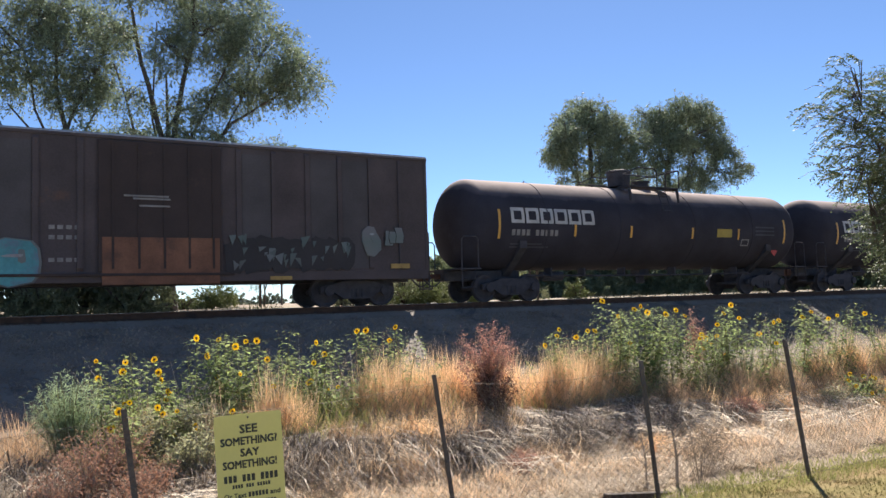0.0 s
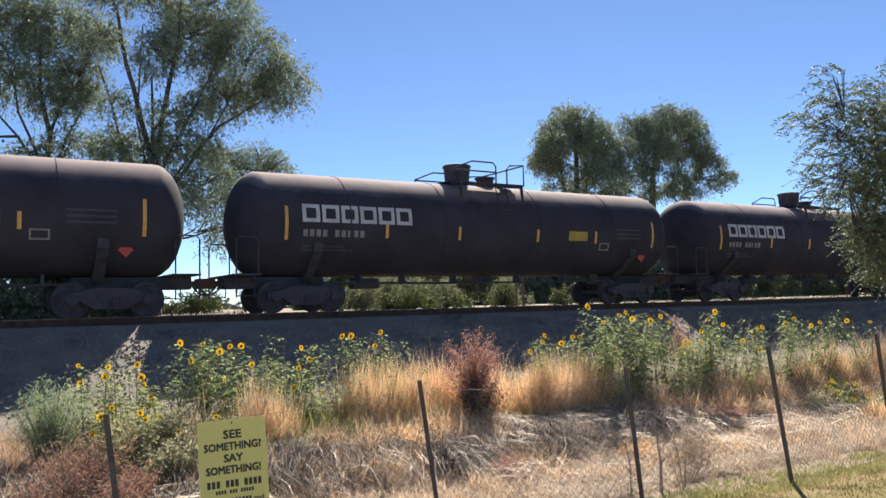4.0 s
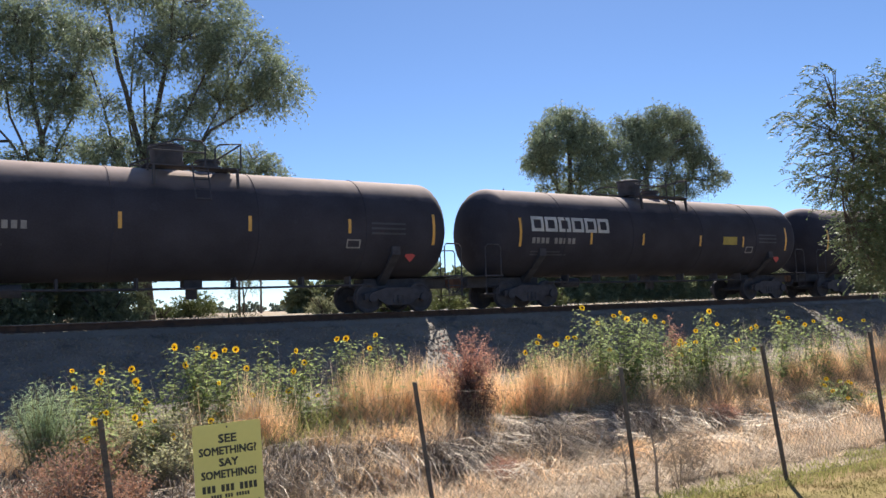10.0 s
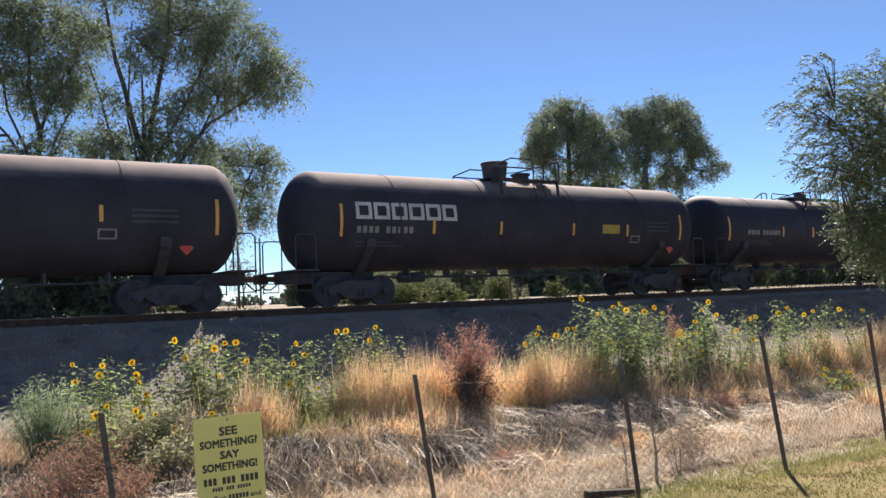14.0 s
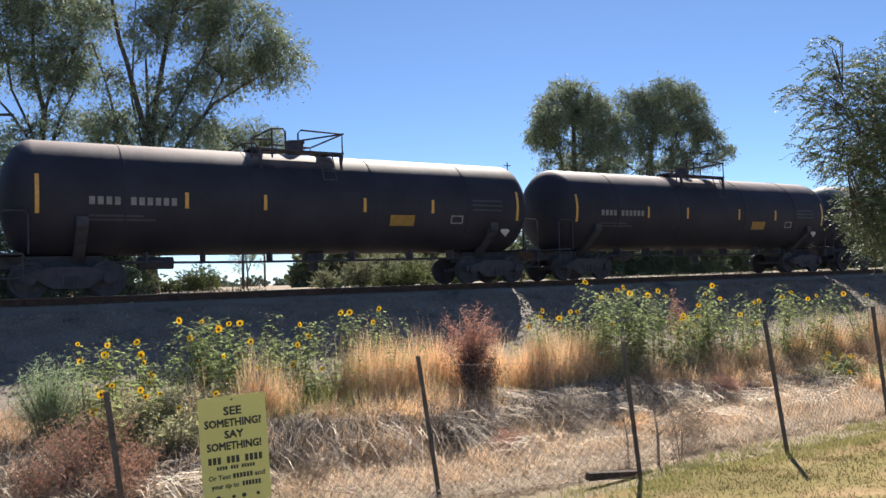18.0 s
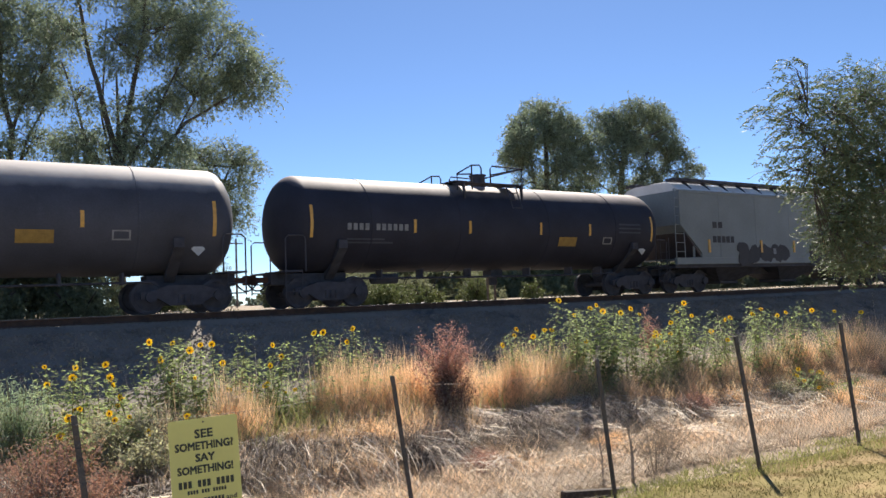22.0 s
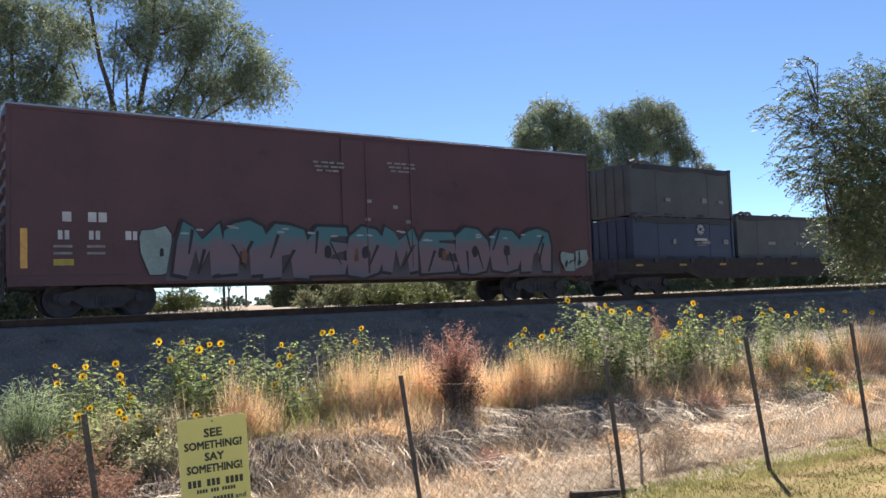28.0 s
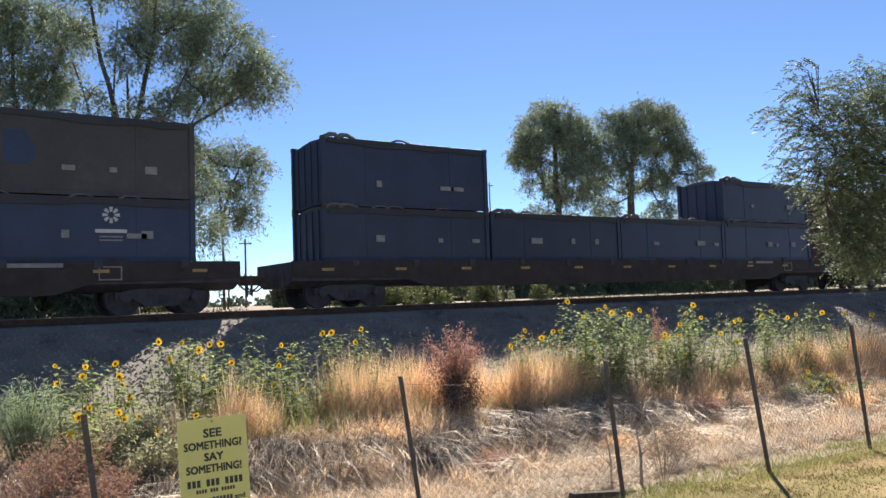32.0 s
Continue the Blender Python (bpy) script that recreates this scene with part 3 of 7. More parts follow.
def arch(x0, x1, z0, z1, rng, kind, grow):
    """The outline of one bloated sprayed figure: a slab with a rounded crown, a round one, or a notched one."""
    w, h, out = x1 - x0, z1 - z0, []
    r = random.Random(rng)
    tilt = r.uniform(-0.12, 0.12) * w
    if kind == 0:
        base = [(0.0, 0.0), (0.36, 0.02), (0.42, 0.42), (0.58, 0.42), (0.66, 0.0), (1.0, 0.0), (1.02, 0.6), (0.9, 0.9), (0.6, 1.0), (0.25, 0.97), (0.05, 0.8)]
    elif kind == 1:
        base = [(0.1, 0.06), (0.5, 0.0), (0.88, 0.08), (1.0, 0.4), (0.98, 0.75), (0.72, 0.98), (0.35, 1.0), (0.08, 0.82), (0.0, 0.45)]
    elif kind == 2:
        base = [(0.0, 0.05), (0.3, 0.0), (0.38, 0.5), (0.52, 0.12), (0.66, 0.5), (0.74, 0.0), (1.0, 0.03), (0.98, 0.7), (0.86, 1.0), (0.66, 0.86), (0.5, 0.7), (0.34, 0.9), (0.12, 1.0), (0.02, 0.65)]
    else:
        base = [(0.0, 0.0), (0.95, 0.04), (1.0, 0.3), (0.55, 0.34), (0.6, 0.46), (0.98, 0.52), (0.96, 0.7), (0.5, 0.72), (0.56, 0.82), (1.0, 0.85), (0.9, 1.0), (0.2, 1.0), (0.0, 0.75)]
    for a, b in base:
        a, b = a + r.uniform(-0.03, 0.03), b + r.uniform(-0.03, 0.03)
        out.append((x0 + a * w + tilt * b + grow * (2 * a - 1), z0 + b * h + grow * (2 * b - 1)))
    return out


def bubble_row(car, x0, x1, z0, z1, y, kinds, fill, edge, rng, line=0.05):
    """Overlapping bloated figures with dark rims, small gaps and pale glints; no letters."""
    step = (x1 - x0) / len(kinds)
    for i, k in enumerate(kinds):
        a, b, seed = x0 + i * step - 0.04, x0 + (i + 1) * step + 0.04, rng.random()
        lo, hi, back = z0 + rng.uniform(-0.05, 0.08), z1 + rng.uniform(-0.12, 0.06), y - 0.003 * (i % 2)
        part("spray_outline", Shape().slab(arch(a, b, lo, hi, seed, k, line), back - 0.006, back), edge, car)
        part("spray_shape", Shape().slab(arch(a, b, lo, hi, seed, k, 0.0), back - 0.012, back - 0.005), fill, car, "bloated sprayed figure")
        if k in (1, 3):
            part("spray_gap", blob(Shape(), (a + b) / 2 + 0.04 * step, (lo + hi) / 2, step * 0.10, (hi - lo) * 0.13, back - 0.014, rng, 10, 0.15, 0.005, 0.8), edge, car)
        for _ in range(2 if line > 0.08 else 1):
            cx, cz, lean = rng.uniform(a + 0.2 * step, b - 0.2 * step), rng.uniform(lo + 0.35, hi - 0.35), rng.uniform(-0.2, 0.2)
            part("spray_line", Shape().slab([(cx - lean, cz - 0.33), (cx - lean + 0.05, cz - 0.35), (cx + lean + 0.09, cz + 0.3), (cx + lean, cz + 0.34)], back - 0.014, back - 0.010), edge, car)
        for _ in range(2):
            part("spray_splash", blob(Shape(), rng.uniform(a + 0.15, b - 0.15), hi - rng.uniform(0.12, 0.3), step * 0.09, 0.03, back - 0.014, rng, 8, 0.3, 0.005), SPRAY_WHITE, car)


def car_frame(car, half, end_z, bottom, trucks):
    e = Shape().box(-half + 0.1, half - 0.1, -0.35, 0.35, 0.72, bottom)
    part("centre_sill", e, STEEL_DARK, car, bevel=0.02)
    for way in (-1, 1):
        coupler(car, way * (half + 0.05), way)
        truck(car, way * trucks)
        for side in (-1, 1):
            e = Shape()
            for i in range(5 if end_z > 1.5 else 2):
                z = 0.5 + 0.38 * i
                e.tube([(way * (half + 0.05), side * 1.48, z), (way * (half + 0.05), side * 1.05, z)], 0.018)
            for y in (1.48, 1.05):
                e.tube([(way * (half + 0.05), side * y, 0.42), (way * (half + 0.05), side * y, 2.2 if end_z > 1.5 else 1.0)], 0.018)
            part("end_ladder", e, STEEL_DARK, car)


def boxcar(style):
    rng = random.Random({"brown": 3, "maroon": 5, "smooth": 8, "rear": 9}[style])
    half, top = {"brown": (9.3, 4.55), "maroon": (9.31, 5.20), "smooth": (9.31, 5.22), "rear": (8.0, 4.75)}[style]
    paint = {"brown": BROWN_OLD, "maroon": MAROON, "smooth": MAROON_DARK, "rear": MAROON_DARK}[style]
    label = {"brown": "old brown ribbed boxcar with faded orange patch and graffiti", "maroon": "maroon boxcar with ribbed ends and pale graffiti",
             "smooth": "dark maroon high boxcar with turquoise and pink graffiti", "rear": "dark red boxcar behind the flat cars"}[style]
    car = root("boxcar", label, "boxcar", "boxcars of the train")
    w, low = 1.53, 1.02
    s = Shape().prism([(-w, low), (-w, top - 0.10), (-w + 0.06, top - 0.02), (0, top + 0.10), (w - 0.06, top - 0.02), (w, top - 0.10), (w, low)], -half, half)
    part("body", s, paint, car, bevel=0.015)
    part("roof", Shape().prism([(-w - 0.012, top - 0.075), (-w + 0.05, top + 0.004), (0, top + 0.122), (w - 0.05, top + 0.004), (w + 0.012, top - 0.075), (0, top + 0.02)], -half - 0.01, half + 0.01), ROOF_PALE, car, "pale galvanised roof sheet")
    e = Shape()
    for i in range(17):
        x = -half + 0.4 + i * (2 * half - 0.8) / 16
        e.prism([(-w, top - 0.08), (-w + 0.06, top + 0.015), (0, top + 0.135), (w - 0.06, top + 0.015), (w, top - 0.08), (0, top + 0.05)], x - 0.03, x + 0.03)
    part("roof_seams", e, paint, car)
    part("roof_edge", Shape().box(-half - 0.01, half + 0.01, -w - 0.035, -w + 0.02, top - 0.14, top - 0.06), paint, car, bevel=0.008)
    part("side_sill", Shape().box(-half + 0.02, half - 0.02, -w - 0.02, -w + 0.05, low - 0.24, low + 0.03), paint, car, bevel=0.01)
    for i in range(9):
        z = low + 0.3 + i * (top - low - 0.7) / 8
        for way in (-1, 1):
            k = Shape().loft([[(way * (half - 0.01), y, z - 0.13), (way * (half + 0.075), y, z - 0.05), (way * (half + 0.075), y, z + 0.05), (way * (half - 0.01), y, z + 0.13)] for y in (-w + 0.16, w - 0.16)])
            part("end_rib", k, paint, car)
    for x in (-half, half - 0.1):
        part("corner_post", Shape().box(x, x + 0.1, -w - 0.018, -w + 0.05, low, top - 0.12), paint, car, bevel=0.01)
    if style == "brown":
        posts = [x for x in np.arange(-half + 1.0, half - 0.5, 0.98) if not (-0.3 < x < 3.2)]
        for x in posts:
            part("side_post", Shape().prism([(-w, low + 0.05), (-w - 0.05, low + 0.12), (-w - 0.05, top - 0.25), (-w, top - 0.16)], x - 0.07, x + 0.07), paint, car)
        part("door", Shape().box(-0.06, 2.98, -w - 0.09, -w - 0.03, low + 0.02, top - 0.18), BROWN_DOOR, car, "dark brown sliding door", bevel=0.02)
        part("door_patch", Shape().box(0.03, 2.92, -w - 0.098, -w - 0.03, 0.72, 1.92), ORANGE_OLD, car, "faded orange lower panel", bevel=0.01)
        for i in range(5):
            part("door_batten", Shape().box(0.25 + i * 0.62, 0.31 + i * 0.62, -w - 0.112, -w - 0.085, low + 0.1, top - 0.25), BROWN_DOOR, car)
        for z, x0, x1 in ((2.95, 0.54, 1.62), (2.88, 0.75, 1.66), (2.70, 0.9, 1.65)):
            part("print_bar", Shape().box(x0, x1, -w - 0.118, -w - 0.09, z, z + 0.045), PALE_MARK, car)
        part("door_rail", Shape().box(-3.2, 3.3, -w - 0.12, -w - 0.02, low - 0.08, low - 0.01), BROWN_DOOR, car, bevel=0.01)
        for k in range(9):
            cx = 3.35 + 0.4 * k
            part("spray_outline", blob(Shape(), cx, 1.5 + rng.uniform(-0.06, 0.06), 0.30, 0.46, -w - 0.052 - 0.0012 * (k % 3), rng, 14, 0.16, 0.004, 0.7), SPRAY_BLACK, car)
        for k in range(30):
            cx, cz, q = rng.uniform(3.2, 6.8), rng.choice((rng.uniform(1.6, 1.95), rng.uniform(1.15, 1.8))), rng.uniform(0.06, 0.17)
            tri = [(cx - q * rng.uniform(0.3, 1), cz + q * rng.uniform(0.3, 1.1)), (cx + q * rng.uniform(0.3, 1), cz + q * rng.uniform(0.2, 1.2)), (cx + q * rng.uniform(-0.6, 0.6), cz - q * rng.uniform(0.6, 1.6))]
            part("spray_splash", Shape().slab(tri, -w - 0.066 - 0.0006 * k, -w - 0.05), SPRAY_DULL if k % 3 else SPRAY_PALE, car)
        for x in (4.3, 8.0):
            part("reflector", Shape().box(x, x + 0.62, -w - 0.058, -w, 0.80 if x < 5 else 1.1, 0.90 if x < 5 else 1.24), REFLECT_DIM, car, "amber reflective strip")
        for k, x in enumerate(posts[:-1]):
            if k % 3 != 1 and not -1.2 < x < 3.2:
                part("side_panel", Shape().box(x + 0.09, x + 0.89, -w - 0.012, -w + 0.01, low + 0.1, top - 0.3), PANEL_GREY, car)
        spray_row(car, 7.1, 7.6, 1.5, 2.3, -w - 0.055, 1, SPRAY_PALE, SPRAY_PALE, rng)
        glyph_row(car, [(7.8, 8.4, 3)], 1.75, 2.35, -w - 0.055, SPRAY_PALE, SPRAY_BLACK, rng, 0.02)
        spray_row(car, -3.9, -1.4, 0.8, 1.75, -w - 0.055, 2, SPRAY_TEAL, SPRAY_PALE, rng)
        for z in (1.3, 1.85, 2.1):
            for q in range(4):
                part("print_bar", Shape().box(-1.15 + 0.19 * q, -1.02 + 0.19 * q, -w - 0.016, -w, z, z + 0.1), PALE_MARK, car)
    elif style == "rear":
        part("door", Shape().box(-1.5, 1.5, -w - 0.07, -w - 0.02, low + 0.06, top - 0.22), MAROON_DARK, car, "dark red sliding door", bevel=0.02)
    elif style == "maroon":
        part("door", Shape().box(-1.2, 2.9, -w - 0.07, -w - 0.02, low + 0.06, top - 0.22), MAROON, car, "maroon plug door", bevel=0.02)
        for x in (-0.9, 0.1, 1.5, 2.6):
            part("door_rod", Shape().tube([(x, -w - 0.09, low + 0.1), (x, -w - 0.09, top - 0.3)], 0.022), MAROON, car)
        for x in (-0.55, 0.9, 1.9):
            part("door_lever", Shape().box(x - 0.16, x + 0.16, -w - 0.11, -w - 0.07, 2.3, 2.42), PALE_MARK, car, bevel=0.01)
        for x in (-half + 1.4, -half + 2.9):
            part("hatch_mark", Shape().box(x, x + 0.13, -w - 0.012, -w, 3.7, 4.6), MAROON_DARK, car)
        for i in range(2):
            part("mark_bar", Shape().box(-half + 1.3 + i * 0.3, -half + 1.52 + i * 0.3, -w - 0.012, -w, 2.62, 2.88), WHITE_MARK, car)
        for i in range(6):
            part("mark_bar", Shape().box(-half + 1.3 + i * 0.36, -half + 1.5 + i * 0.36, -w - 0.012, -w, 2.28, 2.42), PALE_MARK, car)
        for z in (3.95, 4.05, 4.15):
            part("print_bar", Shape().box(1.4, 2.5, -w - 0.085, -w - 0.07, z, z + 0.05), PALE_MARK, car)
        for k in range(14):
            part("spray_splash", blob(Shape(), -half + rng.uniform(0.5, 2.4), rng.uniform(0.95, 2.2), rng.uniform(0.07, 0.2), rng.uniform(0.05, 0.14), -w - 0.010 - 0.0008 * k, rng, 12, 0.3, 0.005), (SPRAY_PINK, SPRAY_WHITE, SPRAY_GREEN)[k % 3], car)
        for k in range(12):
            part("spray_splash", blob(Shape(), -half + rng.uniform(1.6, 5.2), rng.uniform(2.0, 2.45), rng.uniform(0.06, 0.16), rng.uniform(0.05, 0.14), -w - 0.010 - 0.0008 * k, rng, 10, 0.35, 0.005), SPRAY_WHITE if k % 2 else SPRAY_PINK, car)
        bubble_row(car, -half + 2.1, -half + 6.3, 0.9, 2.15, -w - 0.024, (2, 3, 0, 1, 1), SPRAY_PALE, MAROON_DEEP, rng, 0.06)
        bubble_row(car, 4.3, 8.1, 0.9, 2.0, -w - 0.012, (1, 0, 2, 1, 3), SPRAY_DULL, MAROON_DEEP, rng, 0.05)
        for x in (5.0, 8.1):
            part("reflector", Shape().box(x, x + 0.7, -w - 0.036, -w, 1.28, 1.38), AMBER, car, "amber reflective strip")
    else:
        part("door", Shape().box(-0.6, 2.6, -w - 0.05, -w - 0.01, low + 0.06, top - 0.22), MAROON_DARK, car, "maroon plug door", bevel=0.02)
        for x in (0.2, 1.75):
            part("door_rod", Shape().tube([(x, -w - 0.065, low + 0.1), (x, -w - 0.065, top - 0.3)], 0.02), MAROON_DARK, car)
        for x, z in ((0.95, 4.33), (-1.5, 4.22)):
            for k in range(3):
                for q in range(4 - (k == 2)):
                    part("print_bar", Shape().box(x + 0.06 * k + 0.25 * q, x + 0.06 * k + 0.25 * q + 0.16 + 0.05 * (q + k) % 0.09, -w - 0.062, -w, z - 0.12 * k, z - 0.12 * k + 0.055), PALE_MARK, car)
        part("reflector", Shape().box(-half + 0.3, -half + 0.45, -w - 0.014, -w, 1.22, 2.18), AMBER, car, "amber reflective strip")
        for x, z, wide, high in ((-8.1, 2.36, 0.2, 0.24), (-7.52, 2.36, 0.19, 0.24), (-7.28, 2.36, 0.19, 0.24), (-8.2, 1.92, 0.1, 0.22), (-8.05, 1.92, 0.1, 0.22), (-7.5, 1.92, 0.1, 0.22), (-7.35, 1.92, 0.1, 0.22), (-6.65, 1.92, 0.14, 0.22), (-6.47, 1.92, 0.1, 0.22)):
            part("mark_bar", Shape().box(x, x + wide, -w - 0.014, -w, z, z + high), WHITE_MARK, car)
        for z in (1.55, 1.72):
            for x in (-8.3, -7.55):
                part("print_bar", Shape().box(x, x + 0.42, -w - 0.012, -w, z, z + 0.06), PALE_MARK, car)
        part("caution_plate", Shape().box(-8.3, -7.85, -w - 0.012, -w, 1.28, 1.44), YELLOW_PANEL, car)
        for x, z in ((0.2, 3.1), (1.1, 2.95), (0.15, 2.55), (1.55, 2.5)):
            part("door_plate", Shape().box(x, x + 0.16, -w - 0.075, -w - 0.05, z, z + 0.1), PALE_MARK, car)
        spray_row(car, -6.25, -5.55, 0.95, 2.3, -w - 0.014, 1, SPRAY_GREEN, SPRAY_BLACK, rng)
        part("spray_outline", Shape().slab([(-5.7, 0.86), (7.75, 0.86), (7.7, 1.3), (7.4, 1.9), (6.0, 2.1), (3.0, 2.2), (0.5, 2.15), (-3.0, 2.2), (-5.5, 2.0)], -w - 0.056, -w), SPRAY_BAND, car, "dull sprayed band")
        bubble_row(car, -5.45, 1.9, 0.92, 2.40, -w - 0.060, (2, 0, 0, 3, 1, 2), SPRAY_FADE, SPRAY_BLACK, rng, 0.09)
        bubble_row(car, 2.1, 7.3, 0.92, 2.36, -w - 0.060, (3, 1, 1, 0), SPRAY_FADE, SPRAY_BLACK, rng, 0.09)
        for x in (-3.6, -0.2, 2.9):
            part("spray_splash", blob(Shape(), x, 1.5, 0.07, 0.2, -w - 0.078, rng, 10, 0.3, 0.005), ORANGE_OLD, car)
        spray_row(car, 7.85, 9.1, 1.0, 1.7, -w - 0.014, 2, SPRAY_GREEN, SPRAY_BLACK, rng)
    car_frame(car, half, top, low, half - 2.2)
    return car


def hopper():
    car = root("covered_hopper", "grey covered hopper car with black graffiti and roof hatches", "hopper car")
    rng = random.Random(12)
    half, top, w = 8.6, 4.50, 1.58
    s = Shape()
    s.slab([(-half, 2.75), (-half, top - 0.34), (half, top - 0.34), (half, 2.75), (half - 1.25, 1.6), (half - 1.25, 1.40), (-half + 1.25, 1.40), (-half + 1.25, 1.6)], -w, w)
    part("body", s, HOPPER_GREY, car, bevel=0.02)
    s = Shape().prism([(-w, top - 0.345), (-w + 0.40, top - 0.04), (-0.7, top + 0.04), (0.7, top + 0.04), (w - 0.40, top - 0.04), (w, top - 0.345)], -half, half)
    part("roof", s, HOPPER_ROOF, car, "pale dusty roof")
    part("top_chord", Shape().box(-half, half, -w - 0.03, -w + 0.02, top - 0.44, top - 0.33), HOPPER_GREY, car, bevel=0.01)
    for i in range(14):
        x = -half + 0.9 + i * (2 * half - 1.8) / 13
        part("roof_bracket", Shape().prism([(-1.50, top - 0.27), (-1.05, top + 0.03), (-1.05, top + 0.09), (-1.18, top + 0.09)], x - 0.035, x + 0.035), STEEL_DARK, car)
    for side in (-1, 1):
        part("roof_walk", Shape().box(-half + 0.1, half - 0.1, side * 1.08 - 0.25, side * 1.08 + 0.25, top + 0.08, top + 0.20), STEEL_DARK, car, "grating roof walk")
    for i in range(5):
        x = -half + 0.6 + i * 3.25
        part("hatch_cover", Shape().box(x, x + 3.0, -0.42, 0.42, top + 0.04, top + 0.17), HOPPER_ROOF, car, bevel=0.03)
    for i in range(1, 7):
        x = -half + 2 * half * i / 7
        part("panel_seam", Shape().box(x - 0.012, x + 0.012, -w - 0.008, -w + 0.01, 1.42, top - 0.44), HOPPER_GREY, car)
    part("side_sill", Shape().box(-half - 0.3, half + 0.3, -w - 0.012, -w + 0.12, 1.14, 1.41), HOPPER_GREY, car, bevel=0.01)
    part("lower_sill", Shape().box(-half - 0.3, half + 0.3, -w + 0.1, w - 0.1, 1.0, 1.15), STEEL_DARK, car)
    for x in (-4.4, 0.0, 4.4):
        e = Shape().loft([[(x + a * 1.85, b * 1.3, 1.1) for a, b in ((-1, -1), (1, -1), (1, 1), (-1, 1))], [(x + a * 0.55, b * 0.5, 0.42) for a, b in ((-1, -1), (1, -1), (1, 1), (-1, 1))]])
        part("discharge_chute", e, STEEL_DARK, car, "dark sloping discharge chute")
        part("outlet_gate", Shape().box(x - 0.6, x + 0.6, -0.6, 0.6, 0.32, 0.43), STEEL_DARK, car, bevel=0.02)
    for way in (-1, 1):
        for side in (-1, 1):
            e = Shape()
            for x in (half + 0.22, half - 0.3):
                e.tube([(way * x, side * 1.5, 1.1), (way * x, side * 1.5, top - 0.3)], 0.022)
            for i in range(9):
                z = 1.3 + i * 0.36
                e.tube([(way * (half + 0.22), side * 1.5, z), (way * (half - 0.3), side * 1.5, z)], 0.016)
            part("end_ladder", e, HOPPER_GREY, car)
            part("end_strut", Shape().tube([(way * (half - 0.9), side * 1.45, 1.2), (way * (half - 0.9), side * 1.45, 2.5)], 0.06, 4), HOPPER_GREY, car)
        part("end_deck", Shape().box(min(way * (half - 1.7), way * (half + 0.3)), max(way * (half - 1.7), way * (half + 0.3)), -1.5, 1.5, 1.10, 1.16), STEEL_DARK, car)
        e = Shape().loft([[(way * (half - 0.05), y, 2.75), (way * (half - 1.25), y, 1.45), (way * (half - 1.6), y, 1.45), (way * (half - 0.4), y, 2.8)] for y in (-1.5, 1.5)])
        part("slope_sheet", e, BROWN_OLD, car, "dark brown slope sheet")
    for x in (-6.6, -6.24):
        part("mark_bar", Shape().box(x, x + 0.26, -w - 0.012, -w, 2.64, 2.9), SPRAY_BLACK, car)
    for i in range(5):
        part("number_bar", Shape().box(-6.62 + i * 0.29, -6.4 + i * 0.29, -w - 0.012, -w, 2.03, 2.3), SPRAY_BLACK, car)
    part("crest", Shape().box(4.75, 5.3, -w - 0.012, -w, 3.05, 3.25), BOX_NAVY, car)
    part("crest", Shape().slab([(4.75, 3.03), (5.3, 3.03), (5.28, 2.72), (5.02, 2.6), (4.77, 2.72)], -w - 0.012, -w), WHITE_MARK, car, "pale painted shield")
    for x in (-6.89, -3.38, -0.96, 1.43):
        part("reflector", Shape().box(x - 0.06, x + 0.06, -w - 0.034, -w, 1.62, 2.15), AMBER, car)
    for x in (5.85,):
        part("print_bar", Shape().box(x - 0.15, x + 0.15, -w - 0.012, -w, 1.75, 2.05), BROWN_OLD, car)
    for x0, x1, top_z in ((-5.1, -4.2, 2.15), (-4.35, -3.5, 2.05), (-3.6, -2.6, 2.12), (-2.75, -1.35, 2.0), (0.25, 1.0, 2.2), (0.85, 1.6, 2.12), (1.5, 2.3, 2.2), (2.1, 2.85, 1.95)):
        for _ in range(7):
            blot = Shape()
            cx, cz = rng.uniform(x0 + 0.2, x1 - 0.2), rng.uniform(1.35, top_z - 0.3)
            blob(blot, cx, cz, rng.uniform(0.22, 0.36), rng.uniform(0.2, 0.34), -w - 0.012 - 0.001 * _, rng, 18, 0.14, 0.006, 0.9)
            part("spray_shape", blot, SPRAY_BLACK, car, "black sprayed blot")
    for k in range(9):
        part("spray_line", blob(Shape(), rng.uniform(3.0, 4.6), rng.uniform(1.6, 2.2), rng.uniform(0.08, 0.2), rng.uniform(0.02, 0.06), -w - 0.010 - 0.0008 * k, rng, 12, 0.3, 0.005), SPRAY_GREEN, car)
    part("spray_mark", Shape().box(-2.55, -2.35, -w - 0.03, -w, 1.55, 1.8), PALE_MARK, car)
    for i in range(6):
        x = 3.1 + i * 0.34
        part("spray_line", Shape().tube([(x, -w - 0.004, 1.6), (x + 0.15, -w - 0.004, 1.95 + 0.05 * (i % 2)), (x + 0.3, -w - 0.004, 1.62)], 0.012, 4), SPRAY_GREEN, car)
    part("door_line", Shape().box(5.2, 5.24, -w - 0.01, -w, 1.5, 2.9), HOPPER_GREY, car)
    car_frame(car, half + 0.6, 2, 1.0, half - 1.0)
    return car


